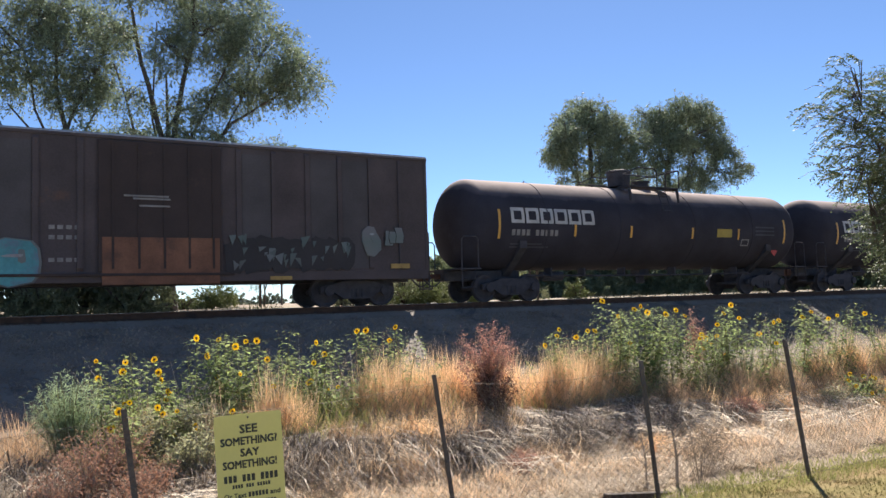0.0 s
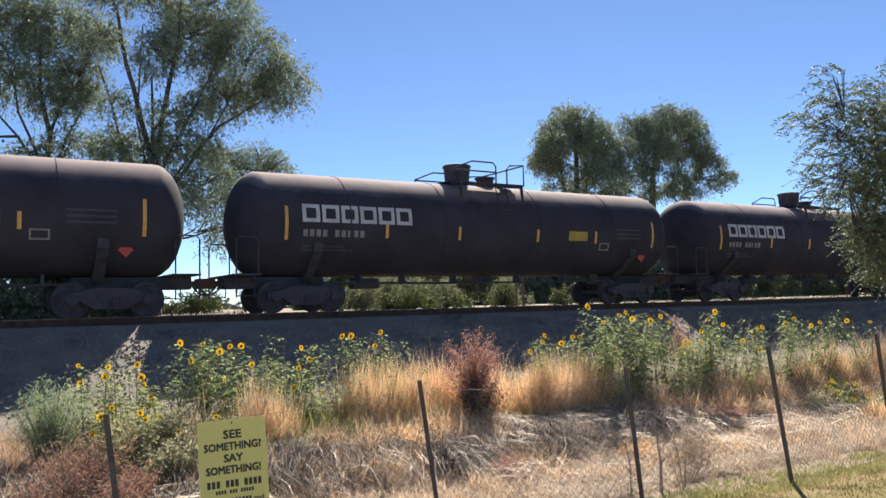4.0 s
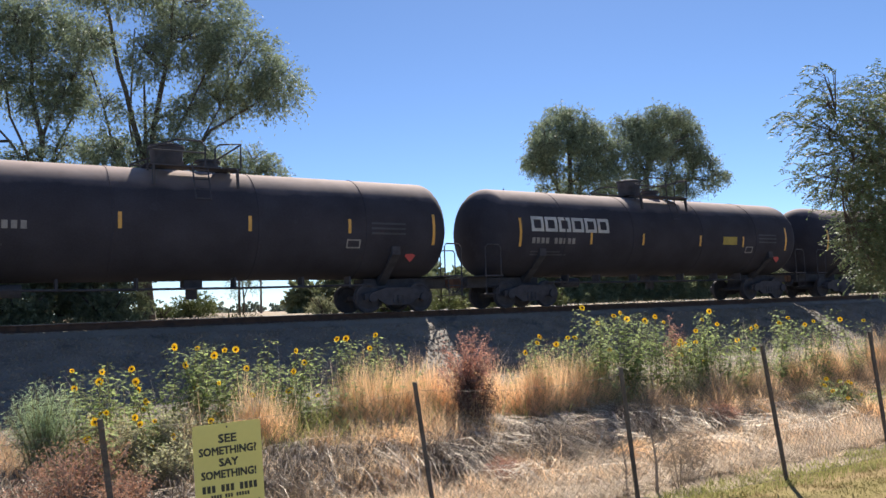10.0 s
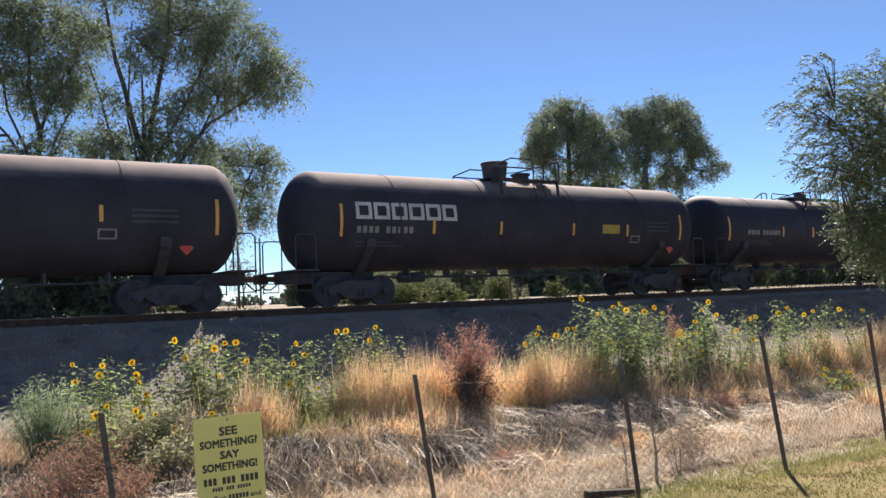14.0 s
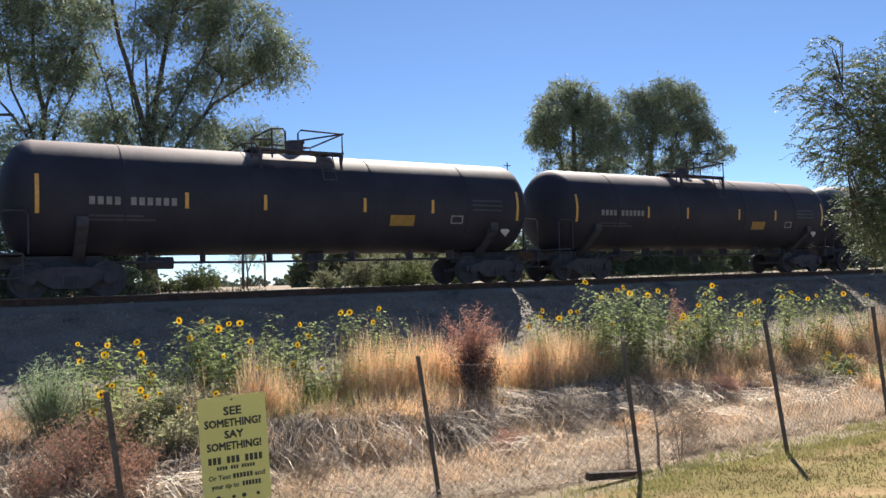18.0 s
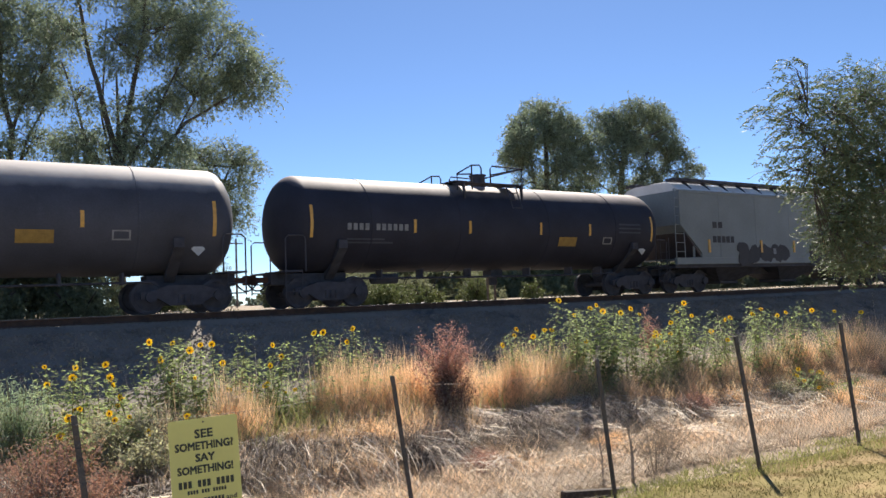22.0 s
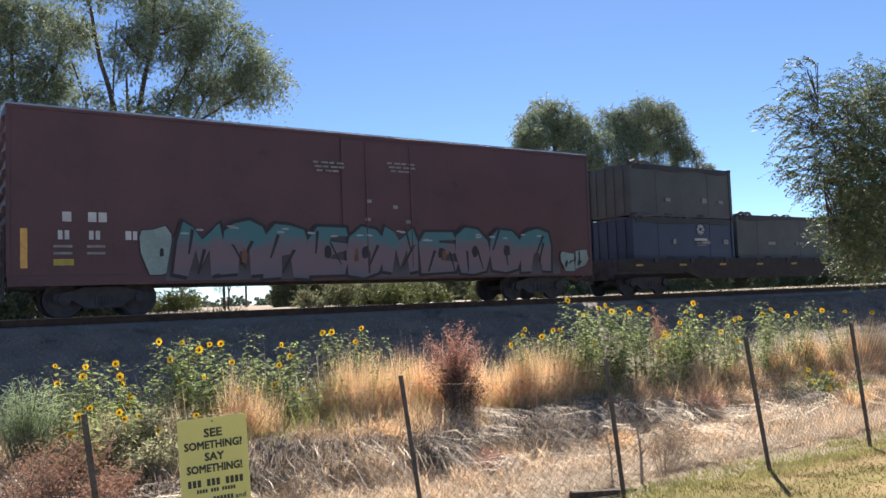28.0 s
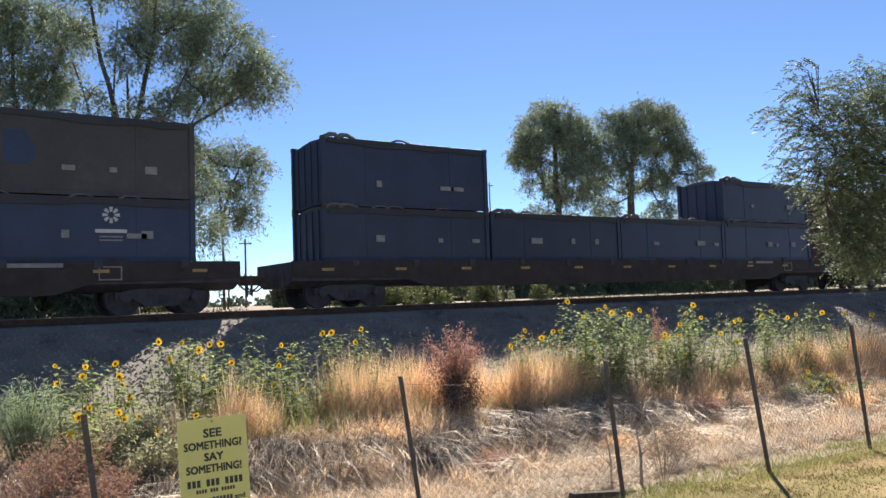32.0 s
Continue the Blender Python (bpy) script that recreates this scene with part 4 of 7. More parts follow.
def flatcar():
    half = 13.3
    car = root("flat_car", "long dark flat car with amber reflectors along its sill", "flat car", "flat cars of the train")
    s = Shape().prism([(-1.45, 0.80), (-1.45, 1.36), (1.45, 1.36), (1.45, 0.80), (0.9, 0.62), (-0.9, 0.62)], -half, half)
    part("deck", s, STEEL_DARK, car, bevel=0.02)
    part("side_sill", Shape().slab([(-half, 0.92), (-half, 1.38), (half, 1.38), (half, 0.92), (half - 3.6, 0.86), (half - 4.6, 0.55), (-half + 4.6, 0.55), (-half + 3.6, 0.86)], -1.52, -1.44), SILL_DARK, car, "dark rusty fish-bellied side sill", bevel=0.01)
    for i in range(11):
        x = -half + 1.1 + i * (2 * half - 2.2) / 10
        part("reflector", Shape().box(x - 0.19, x + 0.19, -1.535, -1.515, 1.09, 1.17), REFLECT_DIM, car, "amber reflective strip")
    for i in range(12):
        x = -half + 2.0 + i * 2.1
        part("tie_down", Shape().box(x - 0.1, x + 0.1, -1.56, -1.5, 1.22, 1.4), STEEL_DARK, car)
    part("number_bar", Shape().box(half - 6.1, half - 4.4, -1.535, -1.515, 1.23, 1.33), PALE_MARK, car)
    e = Shape()
    for a, b, c, d in ((0, 0.55, 0.32, 0.35), (0, 0.55, 0, 0.03), (0, 0.03, 0.03, 0.32), (0.52, 0.55, 0.03, 0.32)):
        e.box(half - 3.6 + a, half - 3.6 + b, -1.535, -1.515, 0.9 + c, 0.9 + d)
    part("test_frame", e, PALE_MARK, car)
    car_frame(car, half + 0.25, 1, 0.9, half - 2.0)
    return car


def container(paint, label, seed, tall=1.68, logo=False):
    rng = random.Random(seed)
    c = root("container", label, "container", "containers on the flat cars")
    L, w = 3.03, 1.22
    body = Shape().box(-L + 0.06, L - 0.06, -w + 0.04, w - 0.04, 0.05, tall - 0.06)
    part("body", body, paint, c)
    for x in (-L, L - 0.14):
        for y in (-w, w - 0.14):
            part("corner_post", Shape().box(x, x + 0.14, y, y + 0.14, 0, tall), paint, c, bevel=0.01)
            for z in (0, tall - 0.10):
                part("corner_casting", Shape().box(x - 0.012, x + 0.152, y - 0.012, y + 0.152, z, z + 0.12), STEEL_DARK, c, bevel=0.015)
    for z0 in (0.0, tall - 0.13):
        for y in (-w + 0.01, w - 0.11):
            part("side_rail", Shape().box(-L + 0.14, L - 0.14, y, y + 0.1, z0, z0 + 0.12), paint, c, bevel=0.008)
    for x in (-1.55, 1.55):
        for side in (-1, 1):
            part("side_post", Shape().box(x - 0.04, x + 0.04, min(side * (w - 0.05), side * (w - 0.028)), max(side * (w - 0.05), side * (w - 0.028)), 0.12, tall - 0.13), paint, c, bevel=0.008)
    for x in (-0.95, 0.95):
        part("fork_pocket", Shape().box(x - 0.19, x + 0.19, -w - 0.004, -w + 0.05, 0.02, 0.13), STEEL_DARK, c, "dark fork pocket")
    for way in (-1, 1):
        for y in (-0.75, -0.25, 0.25, 0.75):
            x = way * (L - 0.03)
            part("end_post", Shape().box(min(x, x - way * 0.06), max(x, x - way * 0.06), y - 0.05, y + 0.05, 0.1, tall - 0.1), paint, c)
    rings = []
    for x in (-L + 0.15, -L + 0.8, -1.2, 0.2, 1.4, L - 0.15):
        k = 0.05 + rng.uniform(0.0, 0.07)
        rings.append([(x, -w + 0.08, tall - 0.08), (x, -0.6, tall - 0.03 + k * 0.6), (x, 0, tall - 0.02 + k), (x, 0.6, tall - 0.03 + k * 0.6), (x, w - 0.08, tall - 0.08)])
    part("cover", Shape().loft(rings), TARP, c, "sagging dusty cover")
    for i in range(5):
        x = rng.uniform(-L + 0.5, L - 0.5) if i > 1 else -L + 0.35 + 0.4 * i
        k = 0.04 if i > 1 else 0.085
        part("cover_fold", Shape().tube([(x - 0.25, -w + 0.02, tall - 0.03), (x - 0.1, -w - 0.01, tall + 0.02 + k * 0.5), (x + 0.1, -w - 0.01, tall + 0.03 + k * 0.4), (x + rng.uniform(0.25, 0.45), -w + 0.03, tall - 0.02)], k, 8, k * 0.6), TARP, c)
    drop = [(-L + 0.2, tall - 0.10)] + [(-L + 0.2 + (2 * L - 0.4) * q / 9, tall - 0.16 - rng.uniform(0, 0.10)) for q in range(10)] + [(L - 0.2, tall - 0.10)]
    part("cover_edge", Shape().slab(drop + [(L - 0.2, tall - 0.02), (-L + 0.2, tall - 0.02)], -w - 0.012, -w + 0.015), TARP_BLACK, c, "black cover edge hanging over the side")
    if paint in (BOX_TEAL, BOX_BROWN):
        part("paint_patch", blob(Shape(), -1.4 if paint is BOX_BROWN else -0.3, tall * 0.55, 0.55, 0.42, -w + 0.035, rng, 16, 0.12, 0.006, 0.6), BOX_BLUE, c, "blue repainted patch")
    for x in (-0.6, 1.2, 2.2):
        xx = min(x + rng.uniform(-0.8, 0.5), L - 0.7)
        part("stencil_plate", Shape().box(xx, xx + rng.choice((0.18, 0.3, 0.5)), -w - 0.008, -w + 0.02, 0.62, 0.62 + rng.choice((0.13, 0.2))), PALE_MARK, c)
    if logo:
        x = 0.9
        for k in range(8):
            a = k * math.pi / 4
            part("painted_petal", Shape().slab([(x + 0.17 * math.cos(a + q) * r, 1.22 + 0.17 * math.sin(a + q) * r) for q, r in ((-0.3, 0.5), (-0.22, 1.25), (0.22, 1.25), (0.3, 0.5))], -w - 0.01, -w + 0.02), WHITE_MARK, c)
        part("print_bar", Shape().box(x - 0.38, x + 0.38, -w - 0.01, -w + 0.02, 0.76, 0.85), WHITE_MARK, c)
        part("print_bar", Shape().box(x - 0.28, x + 0.28, -w - 0.01, -w + 0.02, 0.64, 0.68), PALE_MARK, c)
        part("print_bar", Shape().box(x - 0.28, x + 0.28, -w - 0.01, -w + 0.02, 0.55, 0.59), PALE_MARK, c)
    return c


# ---- what runs: each thing with the place of its middle in the train ----
ROLLING = []


def run(ob, u, z=0.0):
    ROLLING.append((ob, u, z))
    return ob


first = tank_car("logo")
run(first, 21.55)
for u in (57.69, 75.89, 94.22, 130.8, 167.23):
    run(copy_thing(first, Matrix()), u)
run(tank_car("logo", True), 39.55)
run(tank_car("plain"), 112.69)
run(tank_car("plain", True), 148.9)
late = tank_car("late")
run(late, 184.6)
for u in (201.7, 218.67, 252.87):
    run(copy_thing(late, Matrix()), u)
run(tank_car("grey"), 235.68)
run(boxcar("brown"), 11.69 - 9.3)
run(hopper(), 270.2)
run(boxcar("maroon"), 289.74)
run(boxcar("smooth"), 310.03)
run(boxcar("rear"), 385.0)
flat = flatcar()
run(flat, 334.0)
run(copy_thing(flat, Matrix()), 362.1)
LOADS = [(324.87, BOX_BLUE, "blue ribbed half-height container with a pale rosette", 0, True), (324.87, BOX_GREY, "grey ribbed half-height container on a blue one", 1, False),
         (331.15, BOX_GREY, "grey ribbed half-height container with a black cover", 0, False), (337.2, BOX_TEAL, "faded blue half-height container with patched paint", 0, True),
         (343.15, BOX_BLUE, "blue ribbed half-height container with a pale rosette", 0, True), (343.15, BOX_BROWN, "brown-grey half-height container on a blue one", 1, False),
         (352.95, BOX_NAVY, "dark blue half-height container with a white plate", 0, False), (352.95, BOX_NAVY, "dark blue half-height container on another one", 1, False),
         (359.1, BOX_NAVY, "dark blue half-height container with a black cover", 0, False), (365.2, BOX_BLUE, "blue ribbed half-height container with a black cover", 0, False),
         (371.3, BOX_BLUE, "blue ribbed half-height container under another one", 0, False), (371.3, BOX_NAVY, "dark blue half-height container on a blue one", 1, False)]
for i, (u, paint, label, level, logo) in enumerate(LOADS):
    run(container(paint, label, i, (1.92 if 330 < u < 340 else 1.68) if level == 0 else (1.78 if u > 370 else 2.08), logo), u, 1.365 + level * 1.70)

WAY = [(0, 0.0), (1, 10.35), (2, 21.41), (3, 32.18), (4.5, 48.2), (6, 64.12), (7, 75.35), (8, 85.75), (9, 96.87), (10, 107.58), (11, 117.92), (12, 128.97), (13, 139.4), (14, 150.55),
       (15.5, 166.6), (17, 182.6), (18, 193.05), (19, 204.05), (20, 214.47), (21, 225.62), (22, 236.37), (23, 246.72), (24, 257.67), (25, 267.97), (25.5, 273.57), (27.5, 294.04),
       (28, 299.46), (29, 309.82), (30, 320.02), (31, 330.52), (32, 340.42)]


def motions():
    for ob, u, z in ROLLING:
        walk(ob, [(t, pose(u - s, TRACK_Y, z)) for t, s in WAY])


# ---- ground and track ----
GROUND = mat("dry earth with straw litter", (0.27, 0.21, 0.145), 0.95, 0, 0.35, 0.8, 14, 0.5, (0.20, 0.15, 0.10), 0.52)
GRAVEL = mat("grey ballast stone", (0.19, 0.165, 0.135), 0.9, 0, 0.3, 1.2, 22, 0.8, (0.08, 0.078, 0.076), 0.55, island=0.16)
TIE = mat("old timber sleeper", (0.09, 0.065, 0.05), 0.9, 0, 0.35, 4, 40, 0.4, obj=0.2)


def height(x, y):
    prof = ((-60, -1.4), (0, -1.45), (3, -1.5), (6, -1.92), (7.6, -1.95), (9.4, -1.60), (11, -1.60), (13, -1.9), (16, -2.1), (17.0, -1.85), (20.2, -0.42), (21.3, -0.30), (24.0, -0.30), (26, -0.12), (30, -0.06), (60, -0.06), (4000, -1.0))
    for (a, za), (b, zb) in zip(prof, prof[1:]):
        if y <= b:
            k = max(0.0, (y - a) / (b - a))
            z = za + (zb - za) * k
            break
    if y < 15.5:
        z += 0.16 * abs(noise.noise((x * 1.1, y * 1.1, 5))) * max(0, 1 - abs(y - 8.3 + 0.06 * x) / 0.9)
        z += 0.10 * noise.noise((x * 0.35, y * 0.35, 3)) * min(1, max(0, (15.5 - y) / 3)) + 0.03 * noise.noise((x * 1.7, y * 1.7, 1))
    return z


ys = [-60, -30, -12, -5] + [i * 0.35 for i in range(0, 72)] + [26, 28, 30, 34, 40, 50, 70, 110, 200, 500, 1500, 4000]
xs = [-3000, -800, -250, -90, -40, -20] + [-10 + i * 0.45 for i in range(0, 110)] + [46, 60, 90, 160, 400, 1200, 4000]
s = Shape()
s.v = [(x, y, height(x, y)) for y in ys for x in xs]
n = len(xs)
s.f = [(j * n + i, j * n + i + 1, (j + 1) * n + i + 1, (j + 1) * n + i) for j in range(len(ys) - 1) for i in range(n - 1)]
LAWN_SOIL = mat("half-dry mown lawn", (0.215, 0.18, 0.085), 0.95, 0, 0.35, 0.8, 18, 0.6, (0.34, 0.245, 0.145), 0.50, spec=0.02)
ground_mesh = mesh_of("ground", s, GROUND, True)
ground_mesh.materials.append(LAWN_SOIL)
for p in ground_mesh.polygons:
    if p.center.y < 5.55 + 0.25 * noise.noise((p.center.x * 0.8, 0, 7)):
        p.material_index = 1
ground = tagged(new("ground", ground_mesh), "dry earth with straw litter, sloping to a ditch", "ground", kind="structure")

s = Shape().prism([(15.4, -2.4), (15.6, -2.02), (17.0, -1.79), (20.2, -0.37), (20.45, -0.33), (TRACK_Y - 1.85, -0.21), (TRACK_Y + 1.85, -0.21), (TRACK_Y + 1.95, -0.40)], -90, 130)
tagged(new("track_bed", mesh_of("track_bed", s, GRAVEL)), "dark grey ballast bed sloping down from the sleepers", "track bed", kind="structure")
rng = np.random.RandomState(4)


def stones(count, x0, x1, y0, y1, size, zf):
    s = Shape()
    base = np.array([(1, 0, 0), (-1, 0, 0), (0, 1, 0), (0, -1, 0), (0, 0, 1), (0, 0, -1)], float)
    tri = [(0, 2, 4), (2, 1, 4), (1, 3, 4), (3, 0, 4), (2, 0, 5), (1, 2, 5), (3, 1, 5), (0, 3, 5)]
    for _ in range(count):
        x, y = rng.uniform(x0, x1), rng.uniform(y0, y1)
        q = np.linalg.qr(rng.normal(size=(3, 3)))[0]
        v = (base * rng.uniform(0.6, 1.3, (6, 1)) * rng.uniform(0.6, 1.4) * size) @ q + (x, y, zf(x, y) + size * 0.2)
        k = len(s.v)
        s.v += [tuple(p) for p in v]
        s.f += [(a + k, b + k, c + k) for a, b, c in tri]
    return s


tagged(new("ballast", mesh_of("ballast", stones(46000, -6, 46, 16.4, 21.6, 0.034, lambda x, y: max(height(x, y) + 0.05, -0.22 if y > 20.68 else -9)), GRAVEL)), "crushed grey ballast stones on the track's shoulder", "ballast", kind="stuff")
for side in (-0.755, 0.755):
    y = TRACK_Y + side
    s = Shape().prism([(y - 0.07, -0.19), (y - 0.07, -0.165), (y - 0.012, -0.15), (y - 0.012, -0.045), (y - 0.036, -0.035), (y - 0.036, -0.008), (y - 0.028, 0), (y + 0.028, 0), (y + 0.036, -0.008), (y + 0.036, -0.035), (y + 0.012, -0.045), (y + 0.012, -0.15), (y + 0.07, -0.165), (y + 0.07, -0.19)], -400, 420)
    rail = root("rail", "rusty steel rail with a worn bright head", "rail", "rails of the track")
    part("rail_web", s, RUST, rail)
    part("rail_head", Shape().box(-400, 420, y - 0.03, y + 0.03, -0.002, 0.003), STEEL_WORN, rail, "bright worn running surface")
me = mesh_of("sleeper", Shape().box(-0.115, 0.115, -1.3, 1.3, -0.17, 0.0), TIE)
for i in range(130):
    tagged(share("sleeper", me, None, pose(-10 + i * 0.5, TRACK_Y, -0.19)), "old dark timber railway sleeper", "sleeper", "sleepers of the track")


# ---- weeds and grass ----
STRAW = mat("bleached straw", (0.58, 0.49, 0.385), 0.8, 0, 0.32, 0.6, 9, 0, island=0.55, trans=0.25, spec=0.2)
STRAW_PALE = mat("bleached thick stalks", (0.76, 0.68, 0.57), 0.65, 0, 0.3, 0.6, 9, 0, island=0.7, trans=0.4, spec=0.3)
STRAW_GREY = mat("weathered grey straw", (0.55, 0.485, 0.415), 0.7, 0, 0.45, 0.6, 9, 0, island=0.8, trans=0.3, spec=0.25)
# Dark base colour paints the shade in the bank's hollows.
STRAW_SHADE = mat("straw darkened as shade", (0.18, 0.145, 0.118), 0.8, 0, 0.3, 0.6, 9, 0, island=0.5, trans=0.05, spec=0.15)
PEACH = mat("pale peach dry grass", (0.74, 0.57, 0.40), 0.8, 0, 0.38, 0.5, 9, 0, island=0.55, trans=0.35, spec=0.15)
GRASS_ORANGE = mat("dry orange grass", (0.82, 0.59, 0.36), 0.85, 0, 0.35, 0.5, 9, 0, island=0.5, trans=0.42, spec=0.1)
GRASS_BROWN = mat("dry brown grass", (0.64, 0.46, 0.30), 0.85, 0, 0.35, 0.5, 9, 0, island=0.5, trans=0.3, spec=0.1)
GRASS_GREEN = mat("green weed blades", (0.30, 0.31, 0.11), 0.8, 0, 0.25, 0.5, 9, 0, island=0.35, trans=0.4, spec=0.15)
WEED_PALE = mat("pale grey-green weed leaf", (0.42, 0.41, 0.25), 0.75, 0, 0.4, 0.6, 12, 0, island=0.8, trans=0.42, spec=0.2)
LEAF_GREEN = mat("sunflower leaf", (0.305, 0.365, 0.145), 0.75, 0, 0.4, 0.6, 12, 0, island=0.7, trans=0.5, spec=0.15)
FEATHER = mat("feathery blue green weed", (0.34, 0.42, 0.25), 0.8, 0, 0.2, 0.6, 12, 0, island=0.3, trans=0.5, spec=0.15)
RUSSET = mat("dried russet weed", (0.50, 0.29, 0.225), 0.9, 0, 0.3, 1.0, 12, 0, island=0.45, trans=0.4, spec=0.1)
RUSSET_ORANGE = mat("dried orange-brown weed", (0.43, 0.255, 0.18), 0.9, 0, 0.3, 1.0, 12, 0, island=0.45, trans=0.3, spec=0.1)
RUSSET_SHADOW = mat("weed stalks coloured as shadow", (0.17, 0.105, 0.085), 0.9, 0, 0.3, 1.0, 12, 0, island=0.4, trans=0.05, spec=0.1)
STEM = mat("green brown stem", (0.17, 0.16, 0.07), 0.8, 0, 0.3, 4, 20, 0)
TWIG = mat("grey dead twig", (0.34, 0.28, 0.22), 0.85, 0, 0.3, 4, 20, 0.1)
PETAL = mat("yellow petal", (0.92, 0.66, 0.03), 0.6, 0, 0.12, 9, 40, 0, island=0.12, trans=0.5)
DISC = mat("brown flower disc", (0.13, 0.065, 0.02), 0.9, 0, 0.3, 30, 90, 0.3)
LAWN = mat("dry green lawn blades", (0.255, 0.222, 0.095), 0.95, 0, 0.25, 0.8, 7, 0, (0.40, 0.29, 0.165), 0.50, island=0.25, trans=0.1, spec=0.0)


def blades(points, length, width, lean, droop, rng, spread=0.35, bias=None):
    """Grass blades: each a bent, tapering strip. points: n x 3; length, width and lean are drawn about their means."""
    n = len(points)
    p = np.asarray(points, float)
    L = length * np.clip(rng.normal(1, spread, n), 0.35, 2.0)
    a = rng.uniform(0, 2 * np.pi, n) if bias is None else rng.normal(bias, 0.75, n)
    out = np.stack([np.cos(a), np.sin(a), np.zeros(n)], 1)
    th = np.abs(rng.normal(lean, 0.22, n))
    way = out * np.sin(th)[:, None] + np.array([0, 0, 1]) * np.cos(th)[:, None]
    th2 = np.minimum(th + droop * rng.uniform(0.5, 1.5, n), 1.9)
    way2 = out * np.sin(th2)[:, None] + np.array([0, 0, 1]) * np.cos(th2)[:, None]
    b = a + rng.uniform(0.6, 2.5, n)
    side = np.stack([np.cos(b), np.sin(b), np.zeros(n)], 1) * (width * rng.uniform(0.6, 1.3, n))[:, None]
    m = p + way * (L * 0.55)[:, None]
    tip = m + way2 * (L * 0.45)[:, None]
    v = np.stack([p - side, p + side, m + side * 0.7, m - side * 0.7, tip], 1).reshape(-1, 3)
    k = np.arange(n) * 5
    s = Shape()
    s.v = [tuple(q) for q in v.tolist()]
    s.f = [(i, i + 1, i + 2, i + 3) for i in k.tolist()] + [(i + 3, i + 2, i + 4) for i in k.tolist()]
    return s


def scatter(n, x0, x1, y0, y1, rng, keep=None, lift=0.0):
    out = []
    while len(out) < n:
        x, y = rng.uniform(x0, x1), rng.uniform(y0, y1)
        if keep is None or rng.uniform() < keep(x, y):
            out.append((x, y, height(x, y) - 0.02 + lift * rng.uniform()))
    return out


def patch(x, y, f=0.9, z=0.0):
    return noise.noise((x * f, y * f, z)) * 0.5 + 0.5


def band_y(x):
    return 10.4 - 0.1 * x


def joined(*shapes):
    s = Shape()
    for q in shapes:
        s.add(q.v, q.f)
    return s


def stuff(name, s, material, label, category):
    return tagged(new(name, mesh_of(name, s, material)), label, category, kind="stuff")


rng = np.random.RandomState(11)


def clump_points(clumps, rng, flat=False):
    pts = []
    for x, y, r, n in clumps:
        for _ in range(n):
            a, k = rng.uniform(0, 2 * math.pi), r * math.sqrt(rng.uniform())
            px, py = x + k * math.cos(a), y + k * math.sin(a)
            pts.append((px, py, height(px, py) - 0.02))
    return pts


def puffs(clumps, width, rng, soft=0.25):
    """Rounded tufts: blades that rise from a small foot and spread to a dome. clumps: (x, y, radius, height, count)."""
    P, M, T = [], [], []
    for x, y, r, h, n in clumps:
        a, k = rng.uniform(0, 2 * np.pi, n), np.sqrt(rng.uniform(0, 1, n))
        out = np.stack([np.cos(a), np.sin(a), np.zeros(n)], 1)
        foot = np.array([x, y, height(x, y) - 0.03]) + out * (0.45 * r * k)[:, None]
        rise = h * (1 - 0.42 * k ** 2) * np.clip(rng.normal(0.86, soft, n), 0.25, 1.25)
        tip = foot + out * (r * k * rng.uniform(0.35, 0.85, n))[:, None] + rng.normal(0, 0.10, (n, 3)) + np.array([0, 0, 1]) * rise[:, None]
        P.append(foot), T.append(tip)
        M.append(foot * 0.5 + tip * 0.5 + rng.normal(0, 0.05, (n, 3)) + np.array([0, 0, 1]) * (0.08 * rise)[:, None])
    p, m, t = np.concatenate(P), np.concatenate(M), np.concatenate(T)
    n = len(p)
    b = rng.uniform(0, np.pi, n)
    side = np.stack([np.cos(b), np.sin(b), np.zeros(n)], 1) * (width * rng.uniform(0.6, 1.3, n))[:, None]
    s = Shape()
    s.v = [tuple(q) for q in np.stack([p - side, p + side, m + side * 0.75, m - side * 0.75, t], 1).reshape(-1, 3).tolist()]
    s.f = [(i, i + 1, i + 2, i + 3) for i in range(0, 5 * n, 5)] + [(i + 3, i + 2, i + 4) for i in range(0, 5 * n, 5)]
    return s


# orange grass in rounded tufts along the top of the bank
tufts = [(2.97, 9.2, 0.30, 0.98, 1500), (3.25, 9.1, 0.24, 0.80, 800)]
for i in range(30):
    x = rng.uniform(4.35, 6.1)
    tufts.append((x, rng.uniform(9.25, 9.9), rng.uniform(0.2, 0.36), rng.uniform(0.70, 1.05), 560))
for i in range(34):
    x = rng.uniform(6.35, 8.5)
    tufts.append((x, rng.uniform(9.0, 9.7), rng.uniform(0.22, 0.40), rng.uniform(0.72, 1.08) - 0.12 * abs(x - 7.4), 580))
for x, y in ((3.3, 8.05), (3.7, 7.95), (4.1, 7.95), (4.4, 8.05), (5.8, 7.75)):
    tufts.append((x, y, 0.3, 0.3, 260))
for i in range(40):
    tufts.append((rng.uniform(3.9, 5.9), rng.uniform(8.3, 9.2), rng.uniform(0.15, 0.28), rng.uniform(0.25, 0.55), 220))
